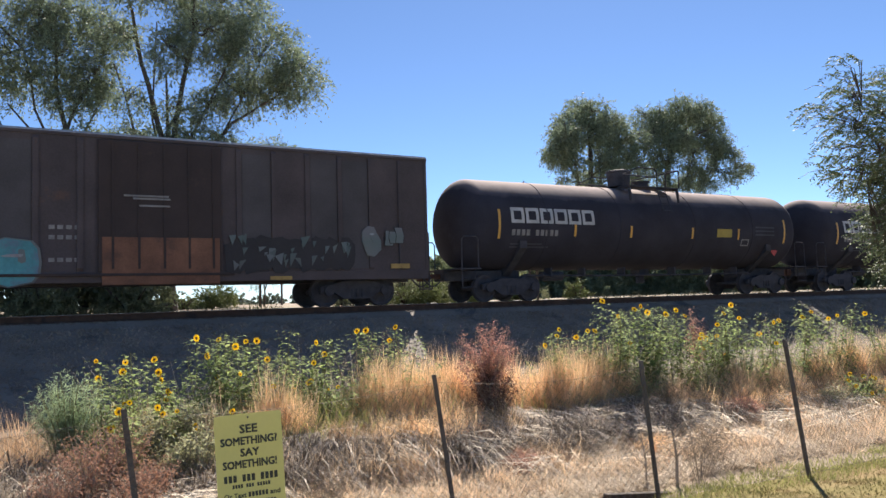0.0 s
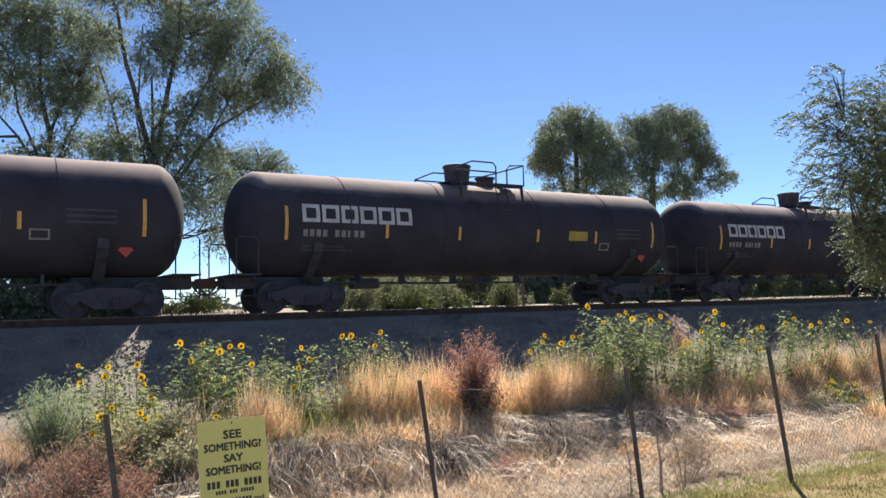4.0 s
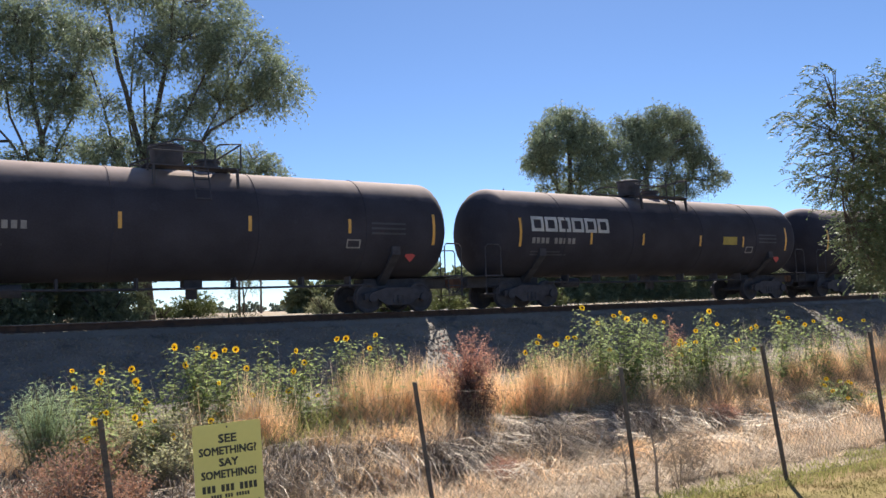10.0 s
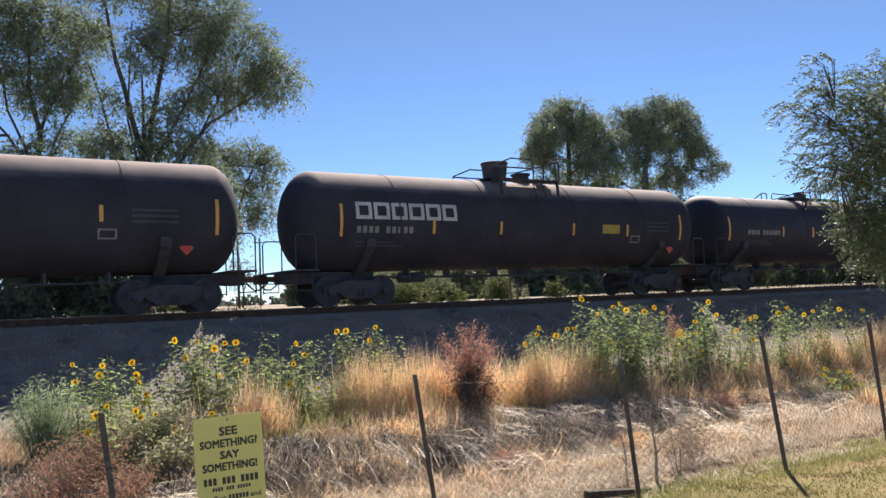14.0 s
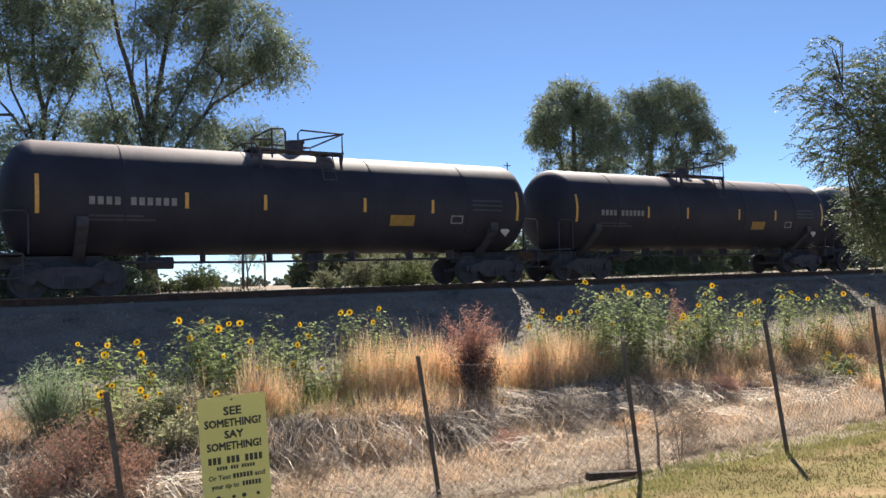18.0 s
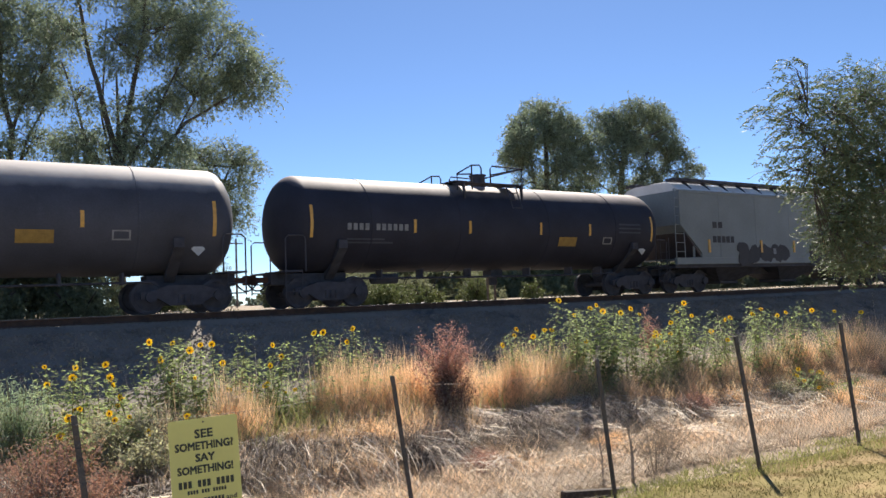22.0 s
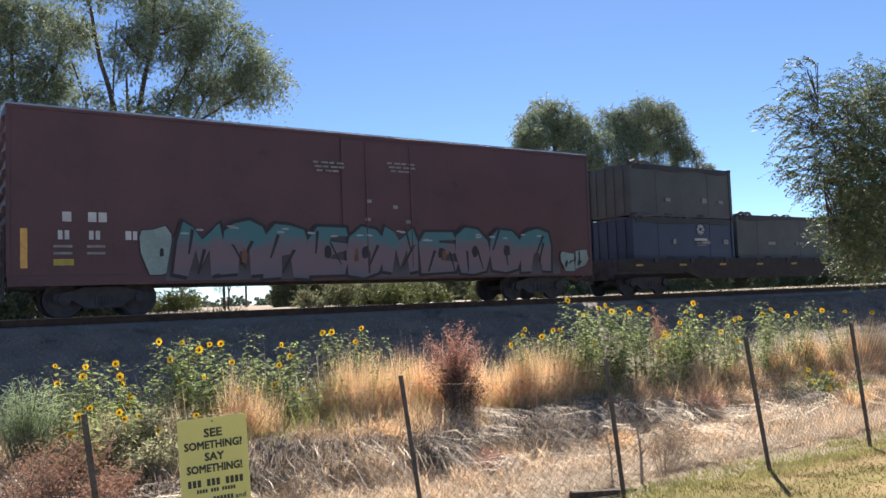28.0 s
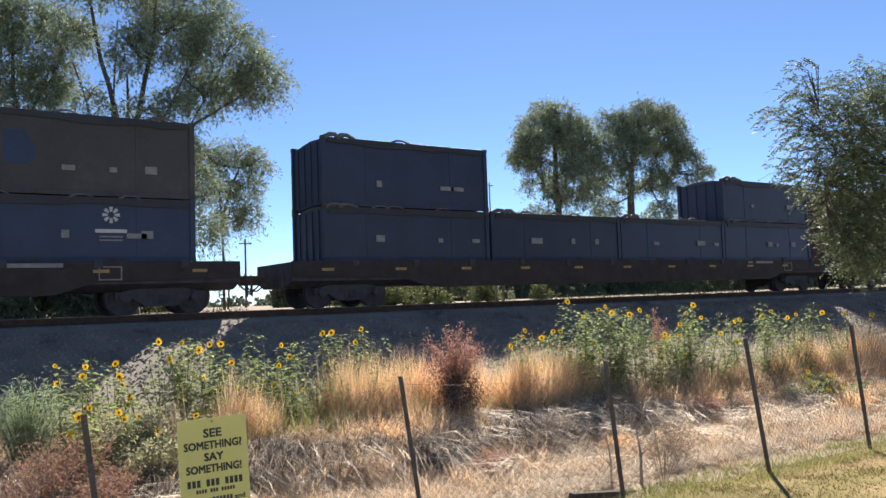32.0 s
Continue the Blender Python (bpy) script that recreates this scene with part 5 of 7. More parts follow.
for x, y, r, h in ((12.9, 8.9, 0.36, 0.75), (13.9, 9.1, 0.36, 0.9), (10.3, 8.5, 0.45, 0.48), (9.95, 8.25, 0.35, 0.35), (12.3, 7.35, 0.4, 0.34), (13.0, 7.2, 0.45, 0.38), (16.2, 9.0, 0.6, 1.1), (17.2, 9.2, 0.6, 1.1), (9.3, 8.9, 0.3, 0.5), (11.0, 8.4, 0.4, 0.5), (11.9, 8.8, 0.35, 0.55), (13.2, 8.6, 0.4, 0.5), (14.6, 9.0, 0.45, 0.8), (15.4, 8.6, 0.5, 0.6), (9.0, 9.2, 0.3, 0.7)):
    tufts.append((x, y, r, h, 650))
stuff("dry_grass", puffs(tufts, 0.0028, rng), GRASS_ORANGE, "tall dry orange grass in rounded tufts along the bank", "grass")
brown = [(11.3, 8.7, 0.45, 0.62, 700), (13.75, 8.95, 0.3, 0.7, 500), (12.4, 8.4, 0.5, 0.4, 500), (14.6, 8.5, 0.6, 0.5, 700), (10.9, 8.9, 0.4, 0.6, 500), (15.6, 8.7, 0.6, 0.6, 600), (8.9, 8.6, 0.4, 0.5, 500), (4.9, 9.0, 0.3, 0.4, 300), (5.4, 8.8, 0.3, 0.4, 300)]
brown += [(rng.uniform(8.6, 15.5), rng.uniform(8.6, 9.5), rng.uniform(0.25, 0.45), rng.uniform(0.3, 0.5), 300) for _ in range(30)]
brown += [(rng.uniform(-0.5, 0.6), rng.uniform(8.7, 11.0), rng.uniform(0.2, 0.35), rng.uniform(0.3, 0.6), 260) for _ in range(20)]
brown += [(rng.uniform(9.0, 15.5), rng.uniform(8.0, 9.1), rng.uniform(0.2, 0.4), rng.uniform(0.2, 0.45), 230) for _ in range(30)]
brown += [(rng.uniform(1.2, 2.9), rng.uniform(9.1, 9.9), rng.uniform(0.15, 0.25), rng.uniform(0.5, 0.75), 150) for _ in range(9)]
stuff("dry_grass", puffs(brown, 0.0040, rng, 0.3), GRASS_BROWN, "brown dry grass in low mounds", "grass")
peach = [(3.15, 8.05, 0.35, 0.30, 500), (3.55, 8.0, 0.4, 0.36, 700), (4.0, 7.95, 0.4, 0.32, 700), (4.35, 8.0, 0.3, 0.28, 450), (5.75, 7.7, 0.4, 0.3, 600), (6.2, 7.75, 0.3, 0.25, 400)]
peach += [(rng.uniform(2.6, 12.0), rng.uniform(6.7, 8.2), rng.uniform(0.15, 0.4), rng.uniform(0.10, 0.24), 130) for _ in range(150)]
peach += [(rng.uniform(7.5, 15.0), rng.uniform(6.0, 7.8), rng.uniform(0.2, 0.4), rng.uniform(0.10, 0.2), 90) for _ in range(110)]
peach += [(rng.uniform(2.5, 5.6), rng.uniform(8.0, 9.0), rng.uniform(0.14, 0.3), rng.uniform(0.2, 0.42), 170) for _ in range(28)]
peach += [(rng.uniform(6.2, 9.4), rng.uniform(8.2, 9.0), rng.uniform(0.14, 0.3), rng.uniform(0.15, 0.35), 120) for _ in range(26)]
peach += [(rng.uniform(-0.3, 2.4), rng.uniform(8.0, 9.4), rng.uniform(0.14, 0.3), rng.uniform(0.2, 0.5), 110) for _ in range(26)]
peach += [(rng.uniform(1.2, 3.0), rng.uniform(9.0, 10.1), rng.uniform(0.12, 0.22), rng.uniform(0.45, 0.75), 130) for _ in range(12)]
stuff("dry_grass", puffs(peach, 0.0042, rng, 0.3), PEACH, "short bent pale dry grass behind the fence", "grass")
for material, words_of, spots in ((GRASS_ORANGE, "low rounded mounds of matted orange grass", ((10.2, 8.4, 0.46, 0.5), (10.75, 8.2, 0.35, 0.4), (12.8, 8.75, 0.40, 0.72), (13.9, 8.9, 0.38, 0.85), (12.6, 7.3, 0.45, 0.36), (14.0, 7.6, 0.5, 0.4), (9.5, 8.5, 0.35, 0.45), (15.6, 8.9, 0.6, 0.9), (5.15, 8.75, 0.32, 0.45), (4.45, 8.55, 0.30, 0.38), (11.75, 8.2, 0.3, 0.35))),
                                  (GRASS_BROWN, "low rounded mounds of matted brown grass", ((11.4, 8.6, 0.48, 0.66), (12.2, 8.35, 0.5, 0.46), (14.4, 8.6, 0.6, 0.62), (13.3, 8.3, 0.45, 0.42), (9.0, 8.75, 0.4, 0.55), (10.6, 8.8, 0.4, 0.66), (15.2, 8.3, 0.5, 0.45), (3.6, 8.7, 0.3, 0.4)))):
    stuff("grass_mound", puffs([(x, y, r, h, 1500) for x, y, r, h in spots], 0.0055, rng, 0.3), material, words_of, "grass")
stalks = [(x, band_y(x) + rng.uniform(-0.5, 0.9)) for x in rng.uniform(1.0, 17.0, 2000)]
stuff("dry_stalks", blades([(x, y, height(x, y)) for x, y in stalks], 0.90, 0.0032, 0.12, 0.4, rng, 0.25), STRAW, "thin upright dry stalks among the weeds", "stalks")
left_pts = clump_points([(rng.uniform(-0.6, 0.9), rng.uniform(8.0, 10.6), 0.25, 90) for _ in range(18)], rng)
stuff("dry_grass", blades(left_pts, 0.55, 0.0042, 0.45, 0.9, rng), STRAW, "tall bleached dry grass in loose tufts", "grass")
# flattened straw on the level ground before the bank
flat_pts = scatter(62000, 0.0, 17.0, 6.2, 8.6, rng, lambda x, y: 0.25 + patch(x, y), 0.08)
stuff("straw_litter", blades(flat_pts, 0.27, 0.0050, 1.2, 0.5, rng), STRAW, "bleached flattened straw on the ground", "straw")
# matted straw on the bank's face, its dark colour painting the hollows' shade, with pale stalks that hang over it in
# combed locks
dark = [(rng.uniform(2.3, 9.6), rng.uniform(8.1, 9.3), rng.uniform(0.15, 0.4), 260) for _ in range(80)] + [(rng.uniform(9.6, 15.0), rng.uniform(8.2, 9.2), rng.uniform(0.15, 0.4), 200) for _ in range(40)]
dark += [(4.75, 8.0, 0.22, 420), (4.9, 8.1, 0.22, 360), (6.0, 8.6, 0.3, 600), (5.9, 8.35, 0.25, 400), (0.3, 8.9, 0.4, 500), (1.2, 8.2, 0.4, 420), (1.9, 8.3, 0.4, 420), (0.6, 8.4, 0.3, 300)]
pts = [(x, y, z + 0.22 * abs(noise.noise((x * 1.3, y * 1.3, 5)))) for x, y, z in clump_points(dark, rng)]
stuff("matted_straw", blades(pts, 0.42, 0.0060, 0.75, 1.3, rng, 0.4, -1.3), STRAW_SHADE, "matted old straw, coloured dark as shade in hollows of the bank", "straw")


def locks(count, x0, x1, y0, y1, per, rng, way, turn, width=0.0050):
    """Combed locks of fallen stalks: each lock's stalks share a direction, start on the bank's crest and hang forward."""
    P, M, T = [], [], []
    for _ in range(count):
        x, y = rng.uniform(x0, x1), rng.uniform(y0, y1)
        a, L = rng.normal(way, turn), rng.uniform(0.45, 0.95)
        foot = np.array([x, y, height(x, y) + rng.uniform(0.05, 0.30)]) + rng.normal(0, 1, (per, 3)) * np.array([0.13, 0.05, 0.04])
        b = rng.normal(a, 0.22, per)
        out = np.stack([np.cos(b), np.sin(b), np.zeros(per)], 1)
        reach = L * rng.uniform(0.5, 1.15, per)
        tip = foot + out * reach[:, None]
        tip[:, 2] = [height(q[0], q[1]) + 0.04 for q in tip]
        tip[:, 2] += rng.uniform(0, 0.10, per)
        mid = (foot + tip) * 0.5 + np.array([0, 0, 1]) * (rng.uniform(0.05, 0.24, per) * reach)[:, None]
        P.append(foot), M.append(mid), T.append(tip)
    p, m, t = np.concatenate(P), np.concatenate(M), np.concatenate(T)
    n = len(p)
    side = np.cross(t - p, rng.normal(0, 0.5, (n, 3)) + np.array([0, 0.3, 1.0]))
    side *= (width * rng.uniform(0.6, 1.4, n) / np.linalg.norm(side, axis=1))[:, None]
    s = Shape()
    s.v = [tuple(q) for q in np.stack([p - side, p + side, m + side * 0.8, m - side * 0.8, t], 1).reshape(-1, 3).tolist()]
    s.f = [(i, i + 1, i + 2, i + 3) for i in range(0, 5 * n, 5)] + [(i + 3, i + 2, i + 4) for i in range(0, 5 * n, 5)]
    return s


stuff("fallen_straw", joined(locks(60, 6.0, 9.6, 8.4, 9.3, 70, rng, -1.0, 0.4), locks(30, 2.4, 4.6, 8.3, 9.2, 40, rng, -1.5, 0.7), locks(22, 4.6, 6.0, 8.4, 9.1, 40, rng, -1.2, 0.6), locks(26, 9.4, 15.0, 8.2, 9.0, 50, rng, -1.2, 0.6), locks(24, -0.4, 2.4, 7.8, 8.9, 40, rng, -1.4, 0.9), locks(46, 2.6, 6.4, 8.5, 9.15, 44, rng, -1.25, 0.7)),
      STRAW_GREY, "grey fallen stalks combed over the bank in locks", "straw")
stuff("fallen_straw", joined(locks(85, 6.1, 9.7, 8.2, 9.1, 16, rng, -1.0, 0.5, 0.0066), locks(80, 2.3, 5.9, 7.9, 8.9, 13, rng, -1.4, 0.9, 0.0064), locks(70, 8.5, 15.0, 7.2, 8.7, 14, rng, -1.3, 1.1, 0.0068), locks(70, -0.4, 2.3, 7.6, 8.9, 13, rng, -1.4, 1.0, 0.0062), locks(60, 2.3, 6.2, 8.2, 9.1, 12, rng, -1.3, 1.0, 0.0060), locks(60, 5.0, 12.5, 6.9, 8.2, 8, rng, -1.6, 1.6, 0.0050)),
      STRAW_PALE, "bleached fallen stalks lying over grey ones", "straw")
# Weeds beyond the track, their colour darkened to paint shade under the train.
WEED_SHADE = mat("low weed darkened as shade", (0.085, 0.095, 0.05), 0.85, 0, 0.3, 0.6, 9, 0, island=0.35, trans=0.1)
strip = scatter(6000, 21.5, 75, 24.7, 25.6, rng) + scatter(2500, -8, 8.5, 24.7, 25.6, rng)
stuff("weed_strip", blades(strip, 0.34, 0.012, 0.35, 0.5, rng), WEED_SHADE, "low weeds, coloured dark as train shade, along the far side of the track", "weeds")
back = scatter(5000, 4.5, 24, 10.0, 11.8, rng, lambda x, y: patch(x, y, 0.5, 7))
stuff("dry_grass", blades(back, 0.62, 0.0045, 0.3, 0.5, rng), STRAW_GREY, "thin grey dry grass towards the ballast", "grass")
green = scatter(4500, 0.8, 9.0, 8.6, 11.0, rng, lambda x, y: patch(x, y, 0.7, 2) ** 2)
stuff("green_weeds", blades(green, 0.55, 0.005, 0.35, 0.5, rng), GRASS_GREEN, "thin green weeds among the dry grass", "weeds")
# lawn
near_lawn = scatter(26000, -8.0, 3.2, -5.0, 5.2, rng)
stuff("lawn", blades(near_lawn, 0.065, 0.006, 0.6, 0.6, rng), LAWN, "short half-dry lawn underfoot", "lawn")
lawn_pts = scatter(80000, 3.0, 13.5, 2.7, 6.1, rng, lambda x, y: 1.0 if y < 5.0 else max(0, 1 - (y - 5.0) * 0.9))
stuff("lawn", blades(lawn_pts, 0.055, 0.0045, 0.75, 0.7, rng), LAWN, "short half-dry green lawn", "lawn")
tall_edge = scatter(9000, 1.0, 13.0, 5.0, 6.0, rng, lambda x, y: patch(x, y, 1.5, 9) ** 2)
stuff("lawn_edge", blades(tall_edge, 0.10, 0.0040, 0.55, 0.5, rng), GRASS_GREEN, "longer green grass at the foot of the fence", "grass")


# ---- sunflowers ----
def head_meshes():
    p, d = Shape(), Shape()
    for ring, (count, r0, r1, w, z) in enumerate(((13, 0.022, 0.062, 0.013, 0.004), (11, 0.020, 0.054, 0.012, 0.008))):
        for i in range(count):
            a = 2 * math.pi * (i + 0.5 * ring) / count
            c, sn = math.cos(a), math.sin(a)
            pts = [(r0, -w * 0.5, z), (r0, w * 0.5, z), ((r0 + r1) / 2, w, z + 0.006), (r1, 0, z - 0.004), ((r0 + r1) / 2, -w, z + 0.006)]
            p.add([(x * c - y * sn, x * sn + y * c, q) for x, y, q in pts], [(0, 1, 2, 3, 4)])
    d.lathe([(-0.012, 0.004), (-0.008, 0.016), (0.004, 0.021), (0.012, 0.018), (0.016, 0.004)], 0, 0, 12)
    d.v = [(y, z, x) for x, y, z in d.v]
    return mesh_of("petals", p, PETAL), mesh_of("flower_disc", d, DISC)


PETALS, FLOWER = head_meshes()


def leaf(s, p, way, length, width, up=(0, 0, 1)):
    way = Vector(way).normalized()
    side = way.cross(Vector(up)).normalized() * width
    p, mid = Vector(p), Vector(p) + way * length * 0.45
    tip = Vector(p) + way * length - Vector((0, 0, length * 0.25))
    s.add([p, mid + side, tip, mid - side, mid - Vector((0, 0, 0.004))], [(0, 4, 1), (1, 4, 2), (2, 4, 3), (3, 4, 0)])


def sunflower(heads, extra, seed, label, bloom=0.4):
    """A bushy wild sunflower: a stem to each head, and leafy stems without one."""
    r = random.Random(seed)
    cx = sum(h[0] for h in heads) / len(heads)
    cy = sum(h[1] for h in heads) / len(heads)
    base = Vector((cx, cy, height(cx, cy) - 0.03))
    plant = root("sunflower_plant", label, "sunflower", "wild sunflowers along the bank")
    plant.matrix_basis = Matrix.Translation(base)
    stems, leaves = Shape(), Shape()
    tops = [Vector(h) - base for h in heads]
    count = len(tops)
    for _ in range(int(extra * 2.6)):
        h = tops[r.randrange(count)]
        tops.append(Vector((h.x + r.uniform(-0.5, 0.5), h.y + r.uniform(-0.75, 0.3), max(0.35, h.z * r.uniform(0.38, 1.14)))))
    for i, t in enumerate(tops):
        foot = Vector((t.x * 0.55 + r.uniform(-0.12, 0.12), t.y * 0.55 + r.uniform(-0.12, 0.12), 0))
        bend = Vector((r.uniform(-0.06, 0.06), r.uniform(-0.06, 0.06), 0))
        pts = [foot, foot.lerp(t, 0.35) + bend, foot.lerp(t, 0.7) + bend * 0.7, t]
        stems.tube(pts, 0.008, 5, 0.004)
        steps = int(40 + 80 * t.z)
        for k in range(steps):
            u = 0.16 + 0.82 * k / steps
            q = pts[0].lerp(pts[1], u / 0.35) if u < 0.35 else (pts[1].lerp(pts[2], (u - 0.35) / 0.35) if u < 0.7 else pts[2].lerp(pts[3], (u - 0.7) / 0.3))
            a = r.uniform(0, 6.28)
            size = r.uniform(0.045, 0.12) * (1.2 - 0.5 * u)
            q = q + Vector((math.cos(a), math.sin(a), 0.2)) * r.uniform(0, 0.15)
            leaf(leaves, q, (math.cos(a), math.sin(a), r.uniform(-0.3, 0.5)), size, size * r.uniform(0.25, 0.4))
    part("stalk_mass", stems, STEM, plant, "thin branching stems", kind="stuff")
    part("foliage", leaves, LEAF_GREEN, plant, "many small pointed leaves", kind="stuff")
    high = max(t.z for t in tops)
    show = list(range(count)) + [i for i in range(count, len(tops)) if tops[i].z > 0.5 * high and r.random() < bloom]
    for i in show:
        m = Matrix.Translation(tops[i]) @ pose(0, 0, 0, r.uniform(50, 95), 0, r.uniform(-70, 10)) @ Matrix.Scale(r.uniform(0.62, 0.92) if i < count else r.uniform(0.45, 0.75), 4)
        f = share("flower_head", FLOWER, plant, m, "yellow flower with a brown disc")
        share("petals", PETALS, f)
    return plant


PLANTS = [
    ([(1.42, 10.26, -0.69), (1.45, 10.25, -0.57), (1.28, 10.27, -1.27), (1.15, 10.3, -0.75)], 5),
    ([(1.78, 10.22, -0.56), (1.83, 10.22, -0.72), (1.86, 10.21, -0.82), (1.91, 10.21, -1.07), (1.81, 10.22, -1.14), (2.2, 10.18, -1.45)], 6),
    ([(2.53, 10.15, -0.83), (2.55, 10.14, -0.35), (2.28, 10.17, -0.32), (2.41, 10.16, -0.55)], 7),
    ([(2.76, 10.12, -0.45), (2.89, 10.11, -0.39), (3.03, 10.1, -0.39), (3.16, 10.08, -0.64)], 6),
    ([(3.82, 10.02, -0.38), (3.93, 10.01, -0.54), (3.78, 10.02, -0.65), (3.74, 10.03, -0.89), (3.5, 10.05, -0.98)], 9),
    ([(4.39, 9.96, -0.25), (4.52, 9.95, -0.25), (4.86, 9.91, -0.4), (4.95, 9.9, -0.22)], 5),
    ([(8.17, 9.58, -0.41), (8.31, 9.57, -0.42), (8.47, 9.55, 0.05), (7.95, 9.6, -0.5), (7.65, 9.64, -0.37), (7.38, 9.66, -0.6)], 9),
    ([(8.98, 9.5, -0.74), (9.35, 9.46, -0.26), (9.1, 9.5, -0.2), (8.75, 9.5, -0.3)], 11),
    ([(10.13, 9.39, -0.34), (9.95, 9.41, -0.24), (9.7, 9.4, -0.3)], 5),
    ([(10.47, 9.35, -0.67), (10.56, 9.34, -0.74), (10.81, 9.32, -0.71), (10.98, 9.3, -0.33), (11.15, 9.28, -0.19), (11.33, 9.27, -0.42), (10.99, 9.3, -1.04)], 8),
    ([(11.78, 9.22, -0.72), (12.14, 9.19, -0.53), (12.3, 9.2, -0.5)], 5),
    ([(12.85, 9.11, -0.46), (13.08, 9.09, -0.37), (13.52, 9.05, -0.51), (13.75, 9.02, -0.46)], 4),
    ([(14.5, 8.95, -0.45), (15.2, 8.9, -0.5), (16.0, 8.8, -0.55)], 2),
]
for i, (heads, extra) in enumerate(PLANTS):
    if i > 6 or i < 4:
        heads = [(x, y, z + (0.10 if i > 6 else 0.07)) for x, y, z in heads]
    sunflower(heads, extra, 40 + i, "bushy wild sunflower with small yellow flowers" if i != 5 else "tall thin wild sunflower with few leaves", 0.16 if i < 6 else 0.04)
sunflower([(1.92, 9.0, -1.31), (1.92, 9.0, -1.48), (2.0, 9.0, -1.18), (2.41, 9.0, -1.05), (1.60, 9.0, -0.93), (1.65, 9.0, -1.01)], 2, 75, "low leafy wild sunflower in the weeds")
sunflower([(1.13, 9.0, -1.11), (1.22, 9.1, -0.95)], 2, 76, "thin wild sunflower beside a russet weed")
sunflower([(12.82, 8.0, -1.35), (12.6, 8.1, -1.3), (13.0, 8.0, -1.4)], 8, 77, "low yellowing wild sunflower beside a fence post")


def bush(name, label, category, x, y, r, h, n, material, leaf_len, leaf_wid, seed, stem_n=26, fan=0.7, low=0.25):
    """Many thin stems that fan out from one foot, set with small leaves or seed heads."""
    rr = random.Random(seed)
    b = root(name, label, category)
    b.matrix_basis = Matrix.Translation((x, y, height(x, y) - 0.03))
    stems, leaves = Shape(), Shape()
    for i in range(stem_n):
        a, k = rr.uniform(0, 6.28), rr.uniform(0.1, 1) ** 0.7
        t = Vector((math.cos(a) * r * k, math.sin(a) * r * k * 0.8, h * rr.uniform(0.65, 1.0) * (1.15 - fan * 0.35 * k)))
        mid = t * 0.5 + Vector((0, 0, h * 0.12))
        if low >= 0.5:
            t.z *= rr.uniform(0.74, 1.0)
            mid = Vector((t.x * 0.12, t.y * 0.12, t.z * 0.52))
        stems.tube([(t.x * 0.1, t.y * 0.1, 0), mid, t], 0.006 if material is not TWIG else 0.0035, 4, 0.002)
        for j in range(n // stem_n):
            u = rr.uniform(low, 1.0)
            q = mid.lerp(t, (u - 0.5) * 2) if u > 0.5 else Vector((t.x * 0.1, t.y * 0.1, 0)).lerp(mid, u * 2)
            d = Vector((rr.gauss(0, 1), rr.gauss(0, 1), rr.gauss(0.3, 0.8)))
            q = q + d.normalized() * rr.uniform(0, 0.09)
            leaf(leaves, q, d, leaf_len * rr.uniform(0.6, 1.4), leaf_wid)
    part("stalk_mass", stems, STEM if material is FEATHER else TWIG, b, kind="stuff")
    part("foliage", leaves, material, b, kind="stuff")
    return b


bush("russet_weed", "tall dried russet dock weed with seed heads", "weed", 5.97, 9.15, 0.50, 1.62, 7000, RUSSET, 0.032, 0.012, 3, 60, 0.9, 0.55)
# Added clump of dark stalks that stands in for the dock's shadow.
bush("dead_weed", "dark stalks added as the shadow at the foot of a russet dock", "weed", 5.97, 8.95, 0.38, 0.85, 4200, RUSSET_SHADOW, 0.06, 0.006, 12, 46, 0.6, 0.1)
bush("russet_weed", "tall dried russet weed among sunflowers", "weed", 10.75, 9.75, 0.22, 1.75, 1500, RUSSET, 0.032, 0.012, 6, 20, 0.9, 0.55)
bush("feathery_weed", "feathery blue-green weed beside the ballast", "weed", 0.74, 9.3, 0.40, 1.12, 5200, FEATHER, 0.07, 0.004, 4, 70)
for i, (x, y, r, h) in enumerate(((0.85, 8.0, 0.42, 0.9), (1.15, 7.6, 0.36, 0.62), (0.55, 7.7, 0.35, 0.7), (1.35, 8.1, 0.3, 0.6), (1.1, 8.4, 0.4, 0.85), (5.1, 8.2, 0.3, 0.35))):
    bush("russet_weed", "low dried russet weed in matted straw", "weed", x, y, r, h, 2300, RUSSET_ORANGE, 0.026, 0.009, 20 + i, 40)
for i, (x, y, r, h) in enumerate(((1.7, 9.2, 0.4, 0.75), (2.3, 9.3, 0.4, 0.7), (1.75, 8.6, 0.36, 0.6), (2.05, 8.6, 0.38, 0.62), (1.5, 8.9, 0.34, 0.7), (2.0, 9.1, 0.38, 0.8), (1.4, 9.4, 0.34, 0.8), (2.4, 8.7, 0.3, 0.5), (8.6, 8.9, 0.4, 0.6), (10.0, 8.8, 0.45, 0.7), (11.3, 8.5, 0.4, 0.6), (11.9, 8.0, 0.35, 0.5))):
    bush("green_weed", "low grey-green weed among dry stalks", "weed", x, y, r, h, 1900, WEED_PALE, 0.046, 0.011, 30 + i, 30, 0.7, 0.05)
